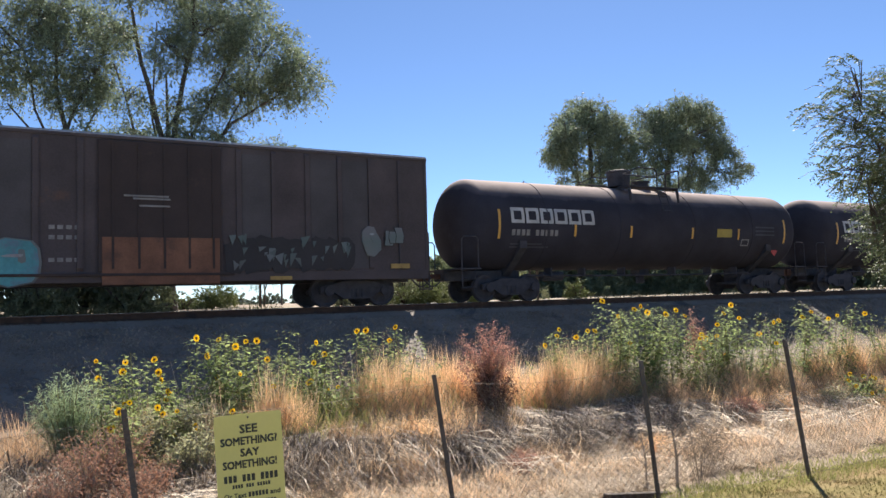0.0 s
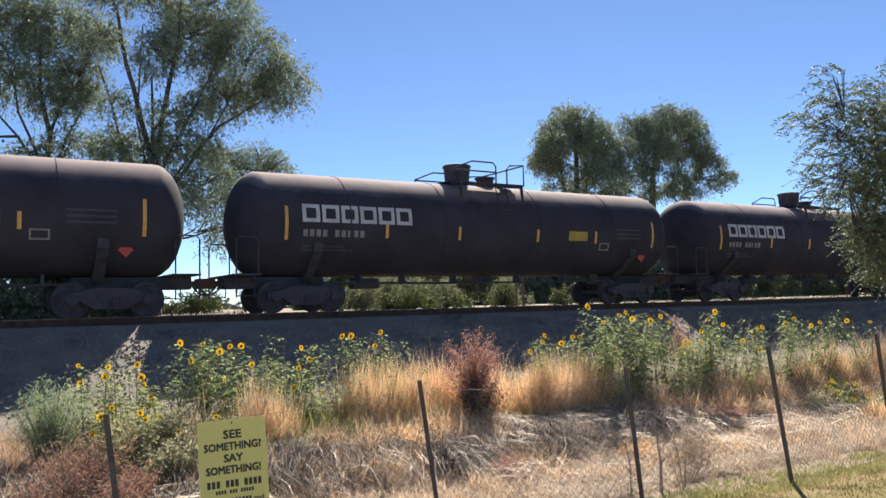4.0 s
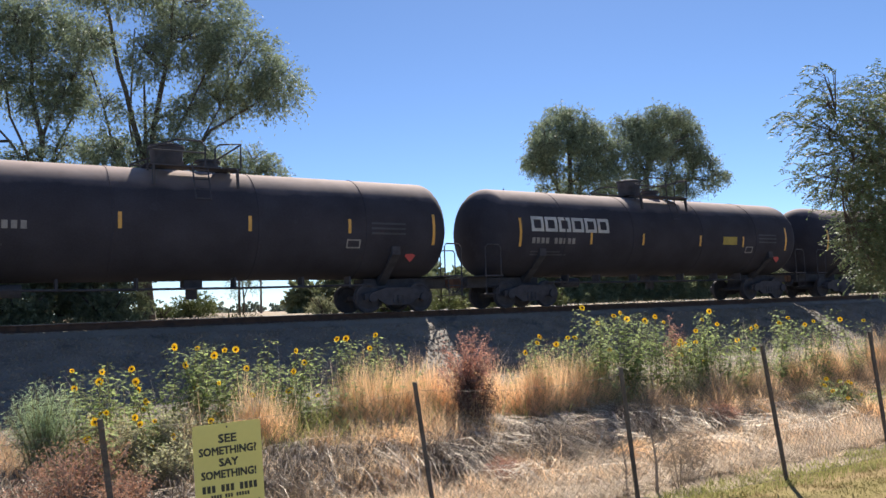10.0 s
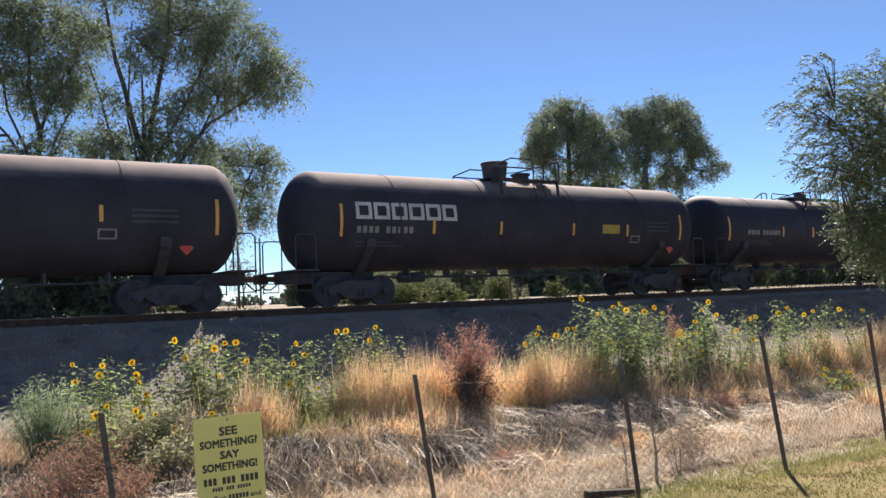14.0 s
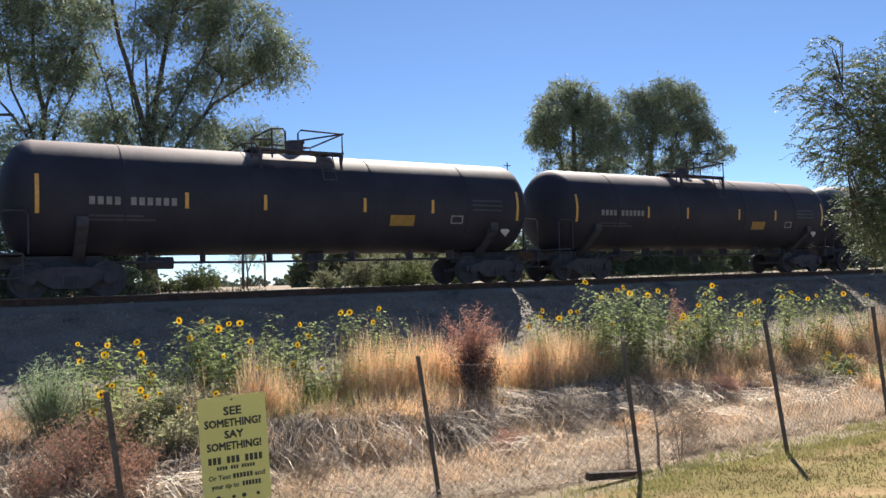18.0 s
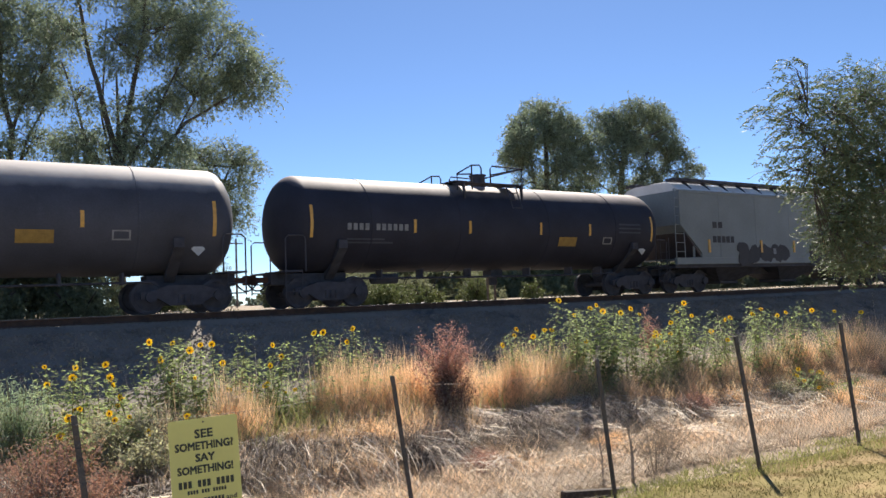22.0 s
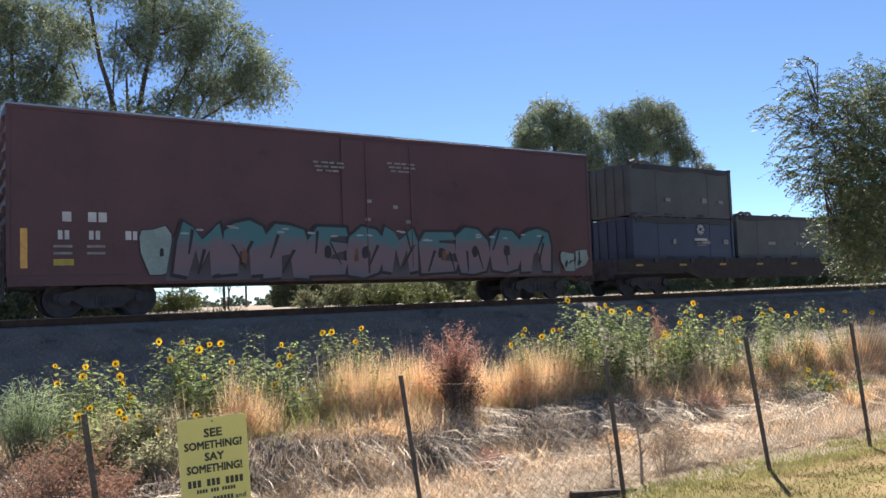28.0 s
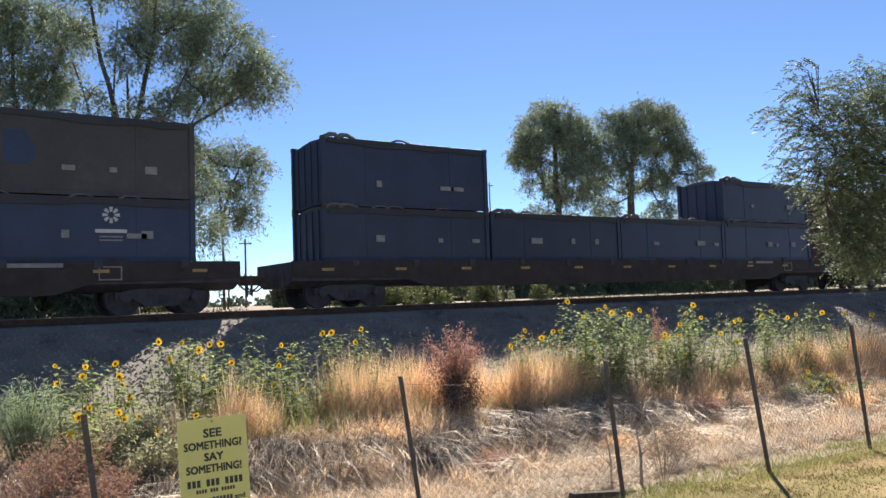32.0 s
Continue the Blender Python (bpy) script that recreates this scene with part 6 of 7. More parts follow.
for i, (x, y, r, h) in enumerate(((9.75, 8.0, 0.34, 0.5), (10.3, 8.6, 0.3, 0.42), (13.6, 8.1, 0.42, 0.45), (15.2, 8.2, 0.5, 0.5), (4.6, 8.4, 0.45, 0.42), (12.6, 8.6, 0.4, 0.5), (5.4, 7.6, 0.35, 0.28), (7.4, 7.5, 0.35, 0.25))):
    bush("dry_bush", "low puff of fine dry orange-brown weed", "weed", x, y, r, h, 2600, GRASS_ORANGE if i % 3 else RUSSET, 0.075, 0.003, 60 + i, 40)
for i, (x, y, r, h) in enumerate(((6.7, 6.1, 0.42, 0.75), (7.3, 6.4, 0.35, 0.5), (0.35, 7.2, 0.4, 0.5), (2.75, 7.1, 0.4, 0.55), (12.9, 7.2, 0.4, 0.4))):
    bush("dead_bush", "tangle of bare grey twigs by the fence", "weed", x, y, r, h, 420, TWIG, 0.13, 0.0015, 80 + i, 15, 0.5)
# dead sapling and loose twigs
for i, (x, y, h) in enumerate(((6.35, 6.1, 0.72), (6.15, 6.35, 0.6))):
    rr = random.Random(i)
    t = root("dead_stalk", "dry grey branching dead stalk beside the fence", "stalk", "dead stalks")
    t.matrix_basis = Matrix.Translation((x, y, height(x, y) - 0.03))
    s = Shape().tube([(0, 0, 0), (0.01, 0, h * 0.5), (-0.03, 0.02, h)], 0.022 - 0.01 * i, 6, 0.006)
    for k in range(9):
        z = h * rr.uniform(0.3, 0.95)
        a = rr.uniform(0, 6.28)
        part("side_twig", Shape().tube([(0, 0, z), (0.12 * math.cos(a), 0.12 * math.sin(a), z + 0.12), (0.3 * math.cos(a), 0.3 * math.sin(a), z + rr.uniform(0.1, 0.3))], 0.005, 4, 0.002), TWIG, t)
    part("stem", s, TWIG, t)
for i in range(48):
    rr = random.Random(100 + i)
    x, y = rr.uniform(0.4, 12.5), rr.uniform(6.5, 8.9)
    a, L = rr.uniform(-0.6, 0.6) + (math.pi if rr.random() < 0.5 else 0), rr.uniform(0.4, 1.1)
    z = height(x, y) + rr.uniform(0.05, 0.22)
    t = root("fallen_twig", "bare dry twig lying on the straw", "twig", "fallen twigs")
    t.matrix_basis = Matrix.Translation((x, y, z))
    part("stem", Shape().tube([(0, 0, -0.1), (L * 0.4 * math.cos(a), L * 0.4 * math.sin(a), 0.05), (L * math.cos(a), L * math.sin(a), rr.uniform(-0.05, 0.2))], 0.007, 5, 0.003), TWIG, t)

# ---- fence and sign ----
POST = mat("weathered steel fence post", (0.10, 0.09, 0.085), 0.7, 0.3, 0.35, 8, 40, 0.2, (0.16, 0.10, 0.07), 0.58)
WIRE = mat("dull galvanised wire", (0.16, 0.14, 0.125), 0.6, 0.5, 0.3, 8, 40, 0)
SIGN_YELLOW = mat("yellow green sign sheet", (0.70, 0.66, 0.22), 0.45, 0, 0.06, 1.5, 30, 0.02)
SIGN_INK = mat("dark sign print", (0.035, 0.04, 0.03), 0.5, 0, 0.1, 9, 40, 0)
WOOD = mat("dark old timber", (0.06, 0.045, 0.035), 0.9, 0, 0.35, 6, 40, 0.4)
FENCE = [(-1.9, 6.6, -0.66), (0.89, 6.4, -0.60), (3.59, 6.4, -0.54), (5.57, 5.75, -0.50), (7.17, 5.3, -0.36), (9.35, 5.4, -0.32), (11.9, 5.5, -0.3), (14.5, 5.6, -0.3)]
fence = root("chain_link_fence", "sagging chain-link fence on leaning dark steel posts", "fence")
feet = []
for i, (x, y, z) in enumerate(FENCE):
    lean = (0.0, 0.16, 0.20, 0.17, 0.29, 0.25, 0.2, 0.2)[i]
    gz = height(x + lean, y)
    feet.append(Vector((x + lean, y, gz - 0.05)))
    s = Shape()
    top, foot = Vector((x, y, z)), feet[-1]
    for a, b, c, d in ((-0.022, 0.022, -0.004, 0.004), (-0.004, 0.004, 0.004, 0.034)):
        s.loft([[foot + Vector((a, c, 0)), foot + Vector((b, c, 0)), foot + Vector((b, d, 0)), foot + Vector((a, d, 0))], [top + Vector((a, c, 0)), top + Vector((b, c, 0)), top + Vector((b, d, 0)), top + Vector((a, d, 0))]])
    for k in range(14):
        q = foot.lerp(top, 0.1 + k * 0.065)
        s.box(q.x - 0.012, q.x + 0.012, q.y - 0.012, q.y - 0.003, q.z - 0.008, q.z + 0.008)
    part("post", s, POST, fence)
wires = Shape()
for i in range(len(FENCE) - 1):
    a0, a1, b0, b1 = feet[i], Vector(FENCE[i]), feet[i + 1], Vector(FENCE[i + 1])
    a0, b0 = a0 + Vector((0, 0, 0.06)), b0 + Vector((0, 0, 0.06))
    a1, b1 = a1.lerp(a0, 0.05), b1.lerp(b0, 0.05)
    span = (b1 - a1).length
    rows, cols = 16, int(span / 0.075)

    def at(u, v):
        p = a0.lerp(b0, u).lerp(a1.lerp(b1, u), v)
        p.z -= 0.07 * math.sin(math.pi * u) * v
        p.y += 0.05 * math.sin(math.pi * u) * math.sin(math.pi * v) - 0.02
        return p
    for c in range(-rows, cols + 1):
        for turn in (1, -1):
            pts = []
            for k in range(rows + 1):
                u = (c + (k if turn > 0 else rows - k)) / cols
                if 0 <= u <= 1:
                    pts.append(at(u, k / rows))
            if len(pts) > 2:
                wires.tube(pts[::2] if len(pts) % 2 else pts[::2] + [pts[-1]], 0.0013, 3)
    wires.tube([at(u / 8, 1.0) for u in range(9)], 0.0013, 4)
    wires.tube([at(u / 8, 0.03) for u in range(9)], 0.002, 4)
part("wire_mesh", wires, WIRE, fence, "thin diamond wire mesh", kind="stuff")

sign = root("warning_sign", "yellow-green security notice with dark print, on the fence", "sign")
sx0, sx1, sz = 1.575, 2.095, -0.715
sign.matrix_basis = pose((sx0 + sx1) / 2, 6.33, sz - 0.43, 0, -2.6, -12)
w, h = (sx1 - sx0) / 2 + 0.005, 0.43
outline = []
for cx, cz, a0 in ((w - 0.02, h - 0.02, 0), (-w + 0.02, h - 0.02, 90), (-w + 0.02, -h + 0.02, 180), (w - 0.02, -h + 0.02, 270)):
    outline += [(cx + 0.02 * math.cos(radians(a0 + q)), cz + 0.02 * math.sin(radians(a0 + q))) for q in (0, 30, 60, 90)]
part("sheet", Shape().slab(outline, -0.002, 0.002), SIGN_YELLOW, sign)
part("sign_post", Shape().box(-0.022, 0.022, 0.004, 0.03, -1.15, h - 0.1), POST, sign)
for z in (h - 0.03, -h + 0.03):
    part("bolt", Shape().slab([(0.008 * math.cos(a * 1.047), z + 0.008 * math.sin(a * 1.047)) for a in range(6)], -0.008, -0.002), POST, sign)


def words(text, x, z, size, parent, width=None, bold=0.0):
    cu = bpy.data.curves.new("text", "FONT")
    cu.body, cu.size, cu.align_x, cu.extrude = text, size, "CENTER", 0.0008
    cu.resolution_u = 2
    tmp = bpy.data.objects.new("tmp", cu)
    scene.collection.objects.link(tmp)
    me = bpy.data.meshes.new_from_object(tmp.evaluated_get(bpy.context.evaluated_depsgraph_get()))
    bpy.data.objects.remove(tmp)
    me.materials.clear()
    me.materials.append(SIGN_INK)
    span = max(v.co.x for v in me.vertices) - min(v.co.x for v in me.vertices)
    k = width / span if width else 1.0
    if bold:
        bm = bmesh.new()
        for q, (dx, dz) in enumerate(((-1, -1), (1, -1), (-1, 1), (1, 1))):
            copy = me.copy()
            copy.transform(Matrix.Translation((dx * bold / k, dz * bold, q * 0.0001)))
            bm.from_mesh(copy)
            bpy.data.meshes.remove(copy)
        bm.to_mesh(me)
        bm.free()
    ob = new("lettering", me)
    ob.parent = parent
    ob.matrix_basis = pose(x, -0.0035, z, 90, 0, 0) @ Matrix.Diagonal((k, 1, 1, 1))


words("SEE", 0, h - 0.150, 0.092, sign, 0.135, 0.0028)
words("SOMETHING?", 0, h - 0.242, 0.085, sign, 0.44, 0.0028)
words("SAY", 0, h - 0.335, 0.085, sign, 0.145, 0.0028)
words("SOMETHING!", 0, h - 0.426, 0.085, sign, 0.42, 0.0028)


def bars(x0, x1, z0, z1, count, gaps=()):
    """Plain bars in place of a number, one for each figure."""
    step = (x1 - x0) / count
    for i in range(count):
        if i not in gaps:
            part("number_bar", Shape().box(x0 + i * step + step * 0.14, x0 + (i + 1) * step - step * 0.14, -0.004, -0.0015, z0, z1), SIGN_INK, sign)


bars(-0.215, 0.215, h - 0.535, h - 0.480, 12, (3, 7))
bars(-0.15, 0.15, h - 0.584, h - 0.555, 14, (4, 8))
words("Or Text", -0.13, h - 0.660, 0.055, sign, 0.17, 0.001)
bars(-0.03, 0.13, h - 0.660, h - 0.622, 6)
words("and", 0.185, h - 0.660, 0.055, sign, 0.08, 0.001)
words("your tip to", -0.09, h - 0.730, 0.055, sign, 0.21, 0.001)
bars(0.04, 0.19, h - 0.730, h - 0.692, 6)
for x, r in ((-0.15, 0.022), (-0.03, 0.014), (0.05, 0.018), (0.16, 0.014)):
    part("crest", Shape().slab([(x + r * math.cos(a * 0.785), -h + 0.055 + r * math.sin(a * 0.785)) for a in range(8)], -0.004, -0.0015), SIGN_INK, sign)
board = root("old_board", "dark old timber board lying by the fence", "board")
board.matrix_basis = pose(5.65, 5.95, height(5.65, 5.95) + 0.06, 0, 6, -3)
part("plank", Shape().box(-0.42, 0.42, -0.04, 0.04, -0.03, 0.045), WOOD, board, bevel=0.01)


# ---- trees and what lies behind the track ----
BARK = mat("grey brown bark", (0.085, 0.068, 0.055), 0.95, 0, 0.35, 3, 25, 0.6)
LEAVES_FAR = mat("grey green tree leaves", (0.195, 0.24, 0.155), 0.6, 0, 0.3, 0.35, 6, 0, island=0.55, trans=0.42, spec=0.5)
LEAVES_NEAR = mat("fresh green tree leaves", (0.125, 0.17, 0.085), 0.6, 0, 0.2, 0.4, 6, 0, island=0.6, trans=0.35, spec=0.35)
LEAVES_DARK = mat("dark shrub leaves", (0.19, 0.22, 0.12), 0.7, 0, 0.2, 0.4, 6, 0, island=0.45, trans=0.3)


def crown_mesh(clusters, per_area, leaf_len, leaf_wid, twig, droop, seed, depth=0.8):
    """Leaves along short hanging twigs, the twigs gathered in uneven masses. clusters: (x, y, z, rx, rz)."""
    r = np.random.RandomState(seed)
    P, D = [], []
    for x, y, z, rx, rz in clusters:
        n = int(per_area * rx * rz)
        d = r.normal(size=(n, 3))
        d /= np.linalg.norm(d, axis=1)[:, None]
        k = r.uniform(0.25, 1.0, n) ** 0.45
        lump = 0.82 + 0.30 * np.array([noise.noise((q[0] * 1.9 + x, q[1] * 1.9 + y, q[2] * 1.9 + z)) for q in d])
        o = np.array([x, y, z]) + d * (k * lump)[:, None] * np.array([rx, rx * depth, rz])
        w = d * 0.6 + r.normal(size=(n, 3)) * 0.5 + np.array([0, 0, -droop])
        w /= np.linalg.norm(w, axis=1)[:, None]
        m = 12
        u = r.uniform(0, 1, (n, m))
        L = twig * r.uniform(0.5, 1.4, n)
        pts = o[:, None, :] + w[:, None, :] * (u * L[:, None])[:, :, None] + r.normal(size=(n, m, 3)) * 0.06 * twig
        pts[:, :, 2] -= (u * u * L[:, None]) * 0.35 * droop
        P.append(pts.reshape(-1, 3))
        D.append((np.repeat(w, m, 0) + r.normal(size=(n * m, 3)) * 0.7))
    P, D = np.concatenate(P), np.concatenate(D)
    D /= np.linalg.norm(D, axis=1)[:, None]
    side = np.cross(D, r.normal(size=D.shape))
    side /= np.linalg.norm(side, axis=1)[:, None]
    n = len(P)
    L = leaf_len * r.uniform(0.6, 1.4, n)[:, None]
    W = leaf_wid * r.uniform(0.7, 1.3, n)[:, None]
    v = np.stack([P, P + D * L * 0.45 + side * W, P + D * L, P + D * L * 0.45 - side * W], 1).reshape(-1, 3)
    s = Shape()
    s.v = [tuple(q) for q in v.tolist()]
    s.f = [(i, i + 1, i + 2, i + 3) for i in range(0, 4 * n, 4)]
    return s


def tree(name, label, base, limbs, clusters, leaves, per_area, leaf_len, leaf_wid, twig, droop, seed, bark_r, wide=1.0):
    """base: foot (x, y). limbs: each a list of (x, z) or (x, y, z) points; clusters: (x, z, rx, rz)."""
    r = random.Random(seed)
    bx, by = base
    t = root(name, label, "tree")
    t.matrix_basis = Matrix.Translation((bx, by, height(bx, by) - 0.1))
    o = Vector((bx, by, height(bx, by) - 0.1))
    wood = Shape()
    ends = []
    for pts, r0 in limbs:
        p = [Vector((q[0], by + r.uniform(-0.3, 0.3), q[1])) - o for q in pts]
        fine = []
        for a, b in zip(p, p[1:]):
            fine += [a, a.lerp(b, 0.5) + Vector((r.uniform(-1, 1), r.uniform(-1, 1), 0)) * 0.04 * (b - a).length]
        fine.append(p[-1])
        wood.tube(fine, r0, 8, r0 * 0.35)
        ends += fine[1:]
    placed = []
    for x, z, rx, rz in clusters:
        y = by + r.uniform(-0.5, 0.5) * rx * wide
        placed.append((x - bx, y - by, z - o.z, rx, rz))
        c = Vector((x - bx, y - by, z - o.z))
        near = sorted(ends, key=lambda q: (q - c).length + (2 if q.z > c.z else 0))[0]
        wood.tube([near, near.lerp(c, 0.5) + Vector((0, 0, -0.15 * rz)), c], bark_r * 0.28, 6, bark_r * 0.08)
        for _ in range(16):
            q = c + Vector((r.uniform(-1, 1) * rx, r.uniform(-1, 1) * rx * 0.6, r.uniform(-0.5, 1) * rz)) * 0.85
            st = near.lerp(c, r.uniform(0.4, 1.0))
            wood.tube([st, st.lerp(q, 0.5) + Vector((0, 0, 0.1 * rz)), q], bark_r * 0.12, 4, bark_r * 0.03)
    part("trunk", wood, BARK, t, "grey forking trunk with bare limbs")
    part("crown", crown_mesh(placed, per_area, leaf_len, leaf_wid, twig, droop, seed), leaves, t, "loose drooping leaves with gaps of sky", kind="stuff")
    return t


A = [((6.5, -0.1), (6.5, 3.0), (6.5, 5.1)), ((6.5, 5.1), (6.3, 6.8), (5.7, 9.3), (5.3, 11.4), (4.8, 13.4)), ((6.5, 5.1), (6.5, 7.7), (6.5, 10.1)), ((6.5, 5.1), (7.1, 9.5), (7.6, 12.0), (7.7, 13.9)), ((6.6, 4.6), (8.1, 6.5), (9.2, 8.1), (10.6, 9.1)), ((6.4, 5.0), (5.2, 7.4), (4.4, 10.2)), ((6.6, 5.4), (8.0, 8.4), (9.4, 11.5)), ((6.5, 5.2), (5.9, 8.0), (6.1, 12.2)), ((7.0, 5.2), (8.8, 7.6), (10.4, 10.8))]
tree("willow_tree", "tall grey-green willow with forking limbs behind the track", (6.5, 34), list(zip(A, (0.36, 0.15, 0.11, 0.13, 0.11, 0.08, 0.08, 0.07, 0.07))),
     [(10.6, 11.4, 2.4, 2.2), (11.9, 10.3, 1.5, 1.3), (8.2, 12.0, 2.0, 1.4), (6.5, 11.0, 0.9, 1.2), (5.6, 13.9, 2.3, 1.3), (9.2, 13.9, 2.6, 1.3), (5.0, 8.8, 0.7, 0.7), (8.3, 9.0, 1.0, 0.8), (6.0, 7.0, 2.0, 0.9), (9.8, 9.8, 1.5, 1.0), (6.6, 5.0, 2.2, 1.3), (8.9, 5.6, 1.3, 1.2), (4.6, 5.6, 1.2, 1.0), (9.6, 3.8, 1.0, 1.0), (7.6, 7.2, 1.2, 0.9), (5.0, 7.2, 0.9, 0.8), (8.7, 7.4, 0.8, 0.6), (6.9, 8.4, 1.0, 0.6), (4.4, 11.6, 0.9, 0.8), (3.9, 13.6, 0.9, 0.7)],
     LEAVES_FAR, 225, 0.15, 0.026, 0.75, 0.75, 1, 0.24)
B = [((2.7, -0.1), (2.7, 3.0), (2.7, 5.2)), ((2.7, 5.2), (2.8, 7.6), (2.4, 9.4), (2.2, 12.0)), ((2.8, 7.6), (3.2, 8.8), (3.9, 10.1)), ((2.6, 5.0), (2.2, 6.5), (1.6, 7.4), (0.6, 8.6)), ((2.7, 5.4), (3.4, 7.5), (4.2, 9.4)), ((2.6, 5.6), (1.6, 8.4), (1.2, 11.0))]
tree("willow_tree", "tall grey-green willow beside another willow", (2.7, 36), list(zip(B, (0.32, 0.14, 0.09, 0.09, 0.07, 0.07))),
     [(4.5, 12.2, 1.2, 1.0), (3.7, 9.8, 1.0, 0.8), (1.7, 12.4, 1.3, 1.0), (2.4, 10.8, 1.6, 1.2), (3.9, 10.3, 1.1, 1.1), (3.0, 9.0, 1.2, 0.7), (1.4, 9.8, 1.2, 1.1), (2.5, 13.0, 1.9, 1.4), (3.6, 7.4, 1.4, 0.7), (2.0, 6.8, 0.9, 0.6), (-0.2, 11.0, 1.6, 1.6), (-1.0, 13.5, 1.8, 1.5), (3.2, 5.2, 1.6, 1.2), (0.6, 5.4, 1.6, 1.4), (-1.0, 7.5, 1.5, 1.3)],
     LEAVES_FAR, 225, 0.15, 0.026, 0.75, 0.7, 2, 0.22)
tree("elm_tree", "smaller pale green tree behind the willows", (14.0, 46), [(((14.0, -0.1), (14.0, 5.0), (13.9, 8.5)), 0.09), (((14.0, 5.0), (15.2, 8.8)), 0.12)],
     [(14.9, 9.4, 1.8, 0.8), (13.2, 9.1, 1.6, 0.9), (16.0, 8.6, 1.1, 0.8), (12.2, 9.5, 1.0, 0.8), (15.4, 7.4, 1.3, 0.9), (13.4, 7.4, 1.5, 1.0), (15.8, 5.8, 1.0, 0.9), (14.2, 5.4, 1.2, 0.9)],
     LEAVES_FAR, 190, 0.16, 0.03, 0.8, 0.6, 3, 0.25)
tree("elm_tree", "round dark green tree standing far behind the track", (52.5, 60), [(((52.5, -0.1), (52.4, 7.0), (52.3, 12.0), (51.9, 18.3)), 0.45), (((52.4, 8.0), (54.4, 14.0), (55.9, 17.2)), 0.2), (((52.4, 9.5), (49.6, 13.4), (47.6, 15.0)), 0.18)],
     [(52.4, 19.5, 1.7, 1.2), (51.9, 18.4, 1.9, 1.4), (53.0, 12.0, 1.6, 1.1), (49.9, 17.4, 1.9, 1.5), (47.9, 15.5, 1.9, 1.5), (48.9, 16.4, 1.5, 1.2), (48.6, 14.2, 1.8, 1.3), (54.2, 17.6, 1.8, 1.2), (51.6, 16.4, 1.9, 1.5), (47.0, 13.8, 1.2, 0.9), (50.3, 15.0, 1.7, 1.3), (53.0, 16.5, 1.5, 1.5), (55.9, 17.6, 1.8, 1.3), (54.7, 15.3, 2.0, 1.5), (57.0, 15.9, 1.8, 1.6), (59.0, 16.2, 1.4, 1.5), (59.2, 13.6, 1.5, 1.5), (49.7, 13.1, 1.8, 1.0), (53.1, 13.3, 2.0, 1.3), (55.6, 12.9, 1.6, 1.4), (49.2, 11.4, 0.8, 0.8), (57.2, 13.9, 1.2, 1.1),
      (51.4, 10.8, 1.8, 0.9), (54.6, 10.4, 2.2, 1.2), (57.6, 11.3, 1.5, 1.2), (51.4, 8.3, 2.4, 1.6), (55.2, 7.6, 2.6, 1.8)],
     LEAVES_FAR, 100, 0.24, 0.045, 0.95, 0.8, 4, 0.4, 2.2)
tree("elm_tree", "round dark green tree beside its twin, far off", (65.2, 62), [(((65.2, -0.1), (65.2, 11.0), (65.9, 15.5), (67.3, 20.0)), 0.5), (((65.6, 13.5), (63.6, 17.0), (63.0, 19.4)), 0.2), (((65.9, 15.5), (68.8, 17.6), (73.8, 19.6)), 0.2), (((65.3, 11.5), (70.0, 13.6), (76.4, 14.6)), 0.16), (((66.4, 17.0), (69.2, 19.2), (70.5, 21.0)), 0.16)],
     [(63.0, 19.6, 1.9, 1.4), (66.3, 20.8, 1.9, 1.3), (70.5, 21.2, 1.9, 1.3), (65.0, 18.3, 1.9, 1.5), (64.6, 20.2, 1.4, 1.0), (68.5, 20.6, 1.6, 1.2), (72.4, 20.6, 1.7, 1.3), (72.8, 17.2, 1.7, 1.3), (69.0, 17.6, 1.7, 1.0), (66.4, 17.2, 1.6, 1.0), (64.0, 14.6, 1.4, 1.2), (72.0, 14.4, 1.5, 1.0), (71.6, 12.4, 1.6, 1.1), (75.4, 16.2, 1.2, 1.0), (64.2, 12.2, 1.5, 1.1), (67.6, 14.4, 1.3, 0.8), (67.3, 19.2, 2.4, 1.5), (73.9, 20.0, 1.8, 1.5), (74.7, 17.8, 1.7, 1.6), (71.6, 18.5, 2.0, 1.7), (62.6, 17.7, 1.6, 1.5), (62.0, 15.8, 1.2, 1.3), (64.6, 16.6, 1.5, 1.2), (73.6, 16.0, 1.4, 1.2), (69.6, 16.3, 1.5, 0.9), (69.4, 13.3, 2.0, 1.3), (76.5, 14.6, 1.3, 0.9), (78.0, 14.8, 0.7, 0.6),
      (74.1, 13.6, 1.2, 1.0), (62.4, 14.0, 1.2, 1.3), (61.5, 12.5, 1.3, 1.0), (66.9, 12.4, 1.4, 0.9), (63.5, 10.0, 2.2, 1.6), (70.5, 9.6, 2.4, 1.6), (67.0, 8.0, 2.4, 1.6)],
     LEAVES_FAR, 95, 0.24, 0.045, 0.95, 0.8, 5, 0.4, 2.2)


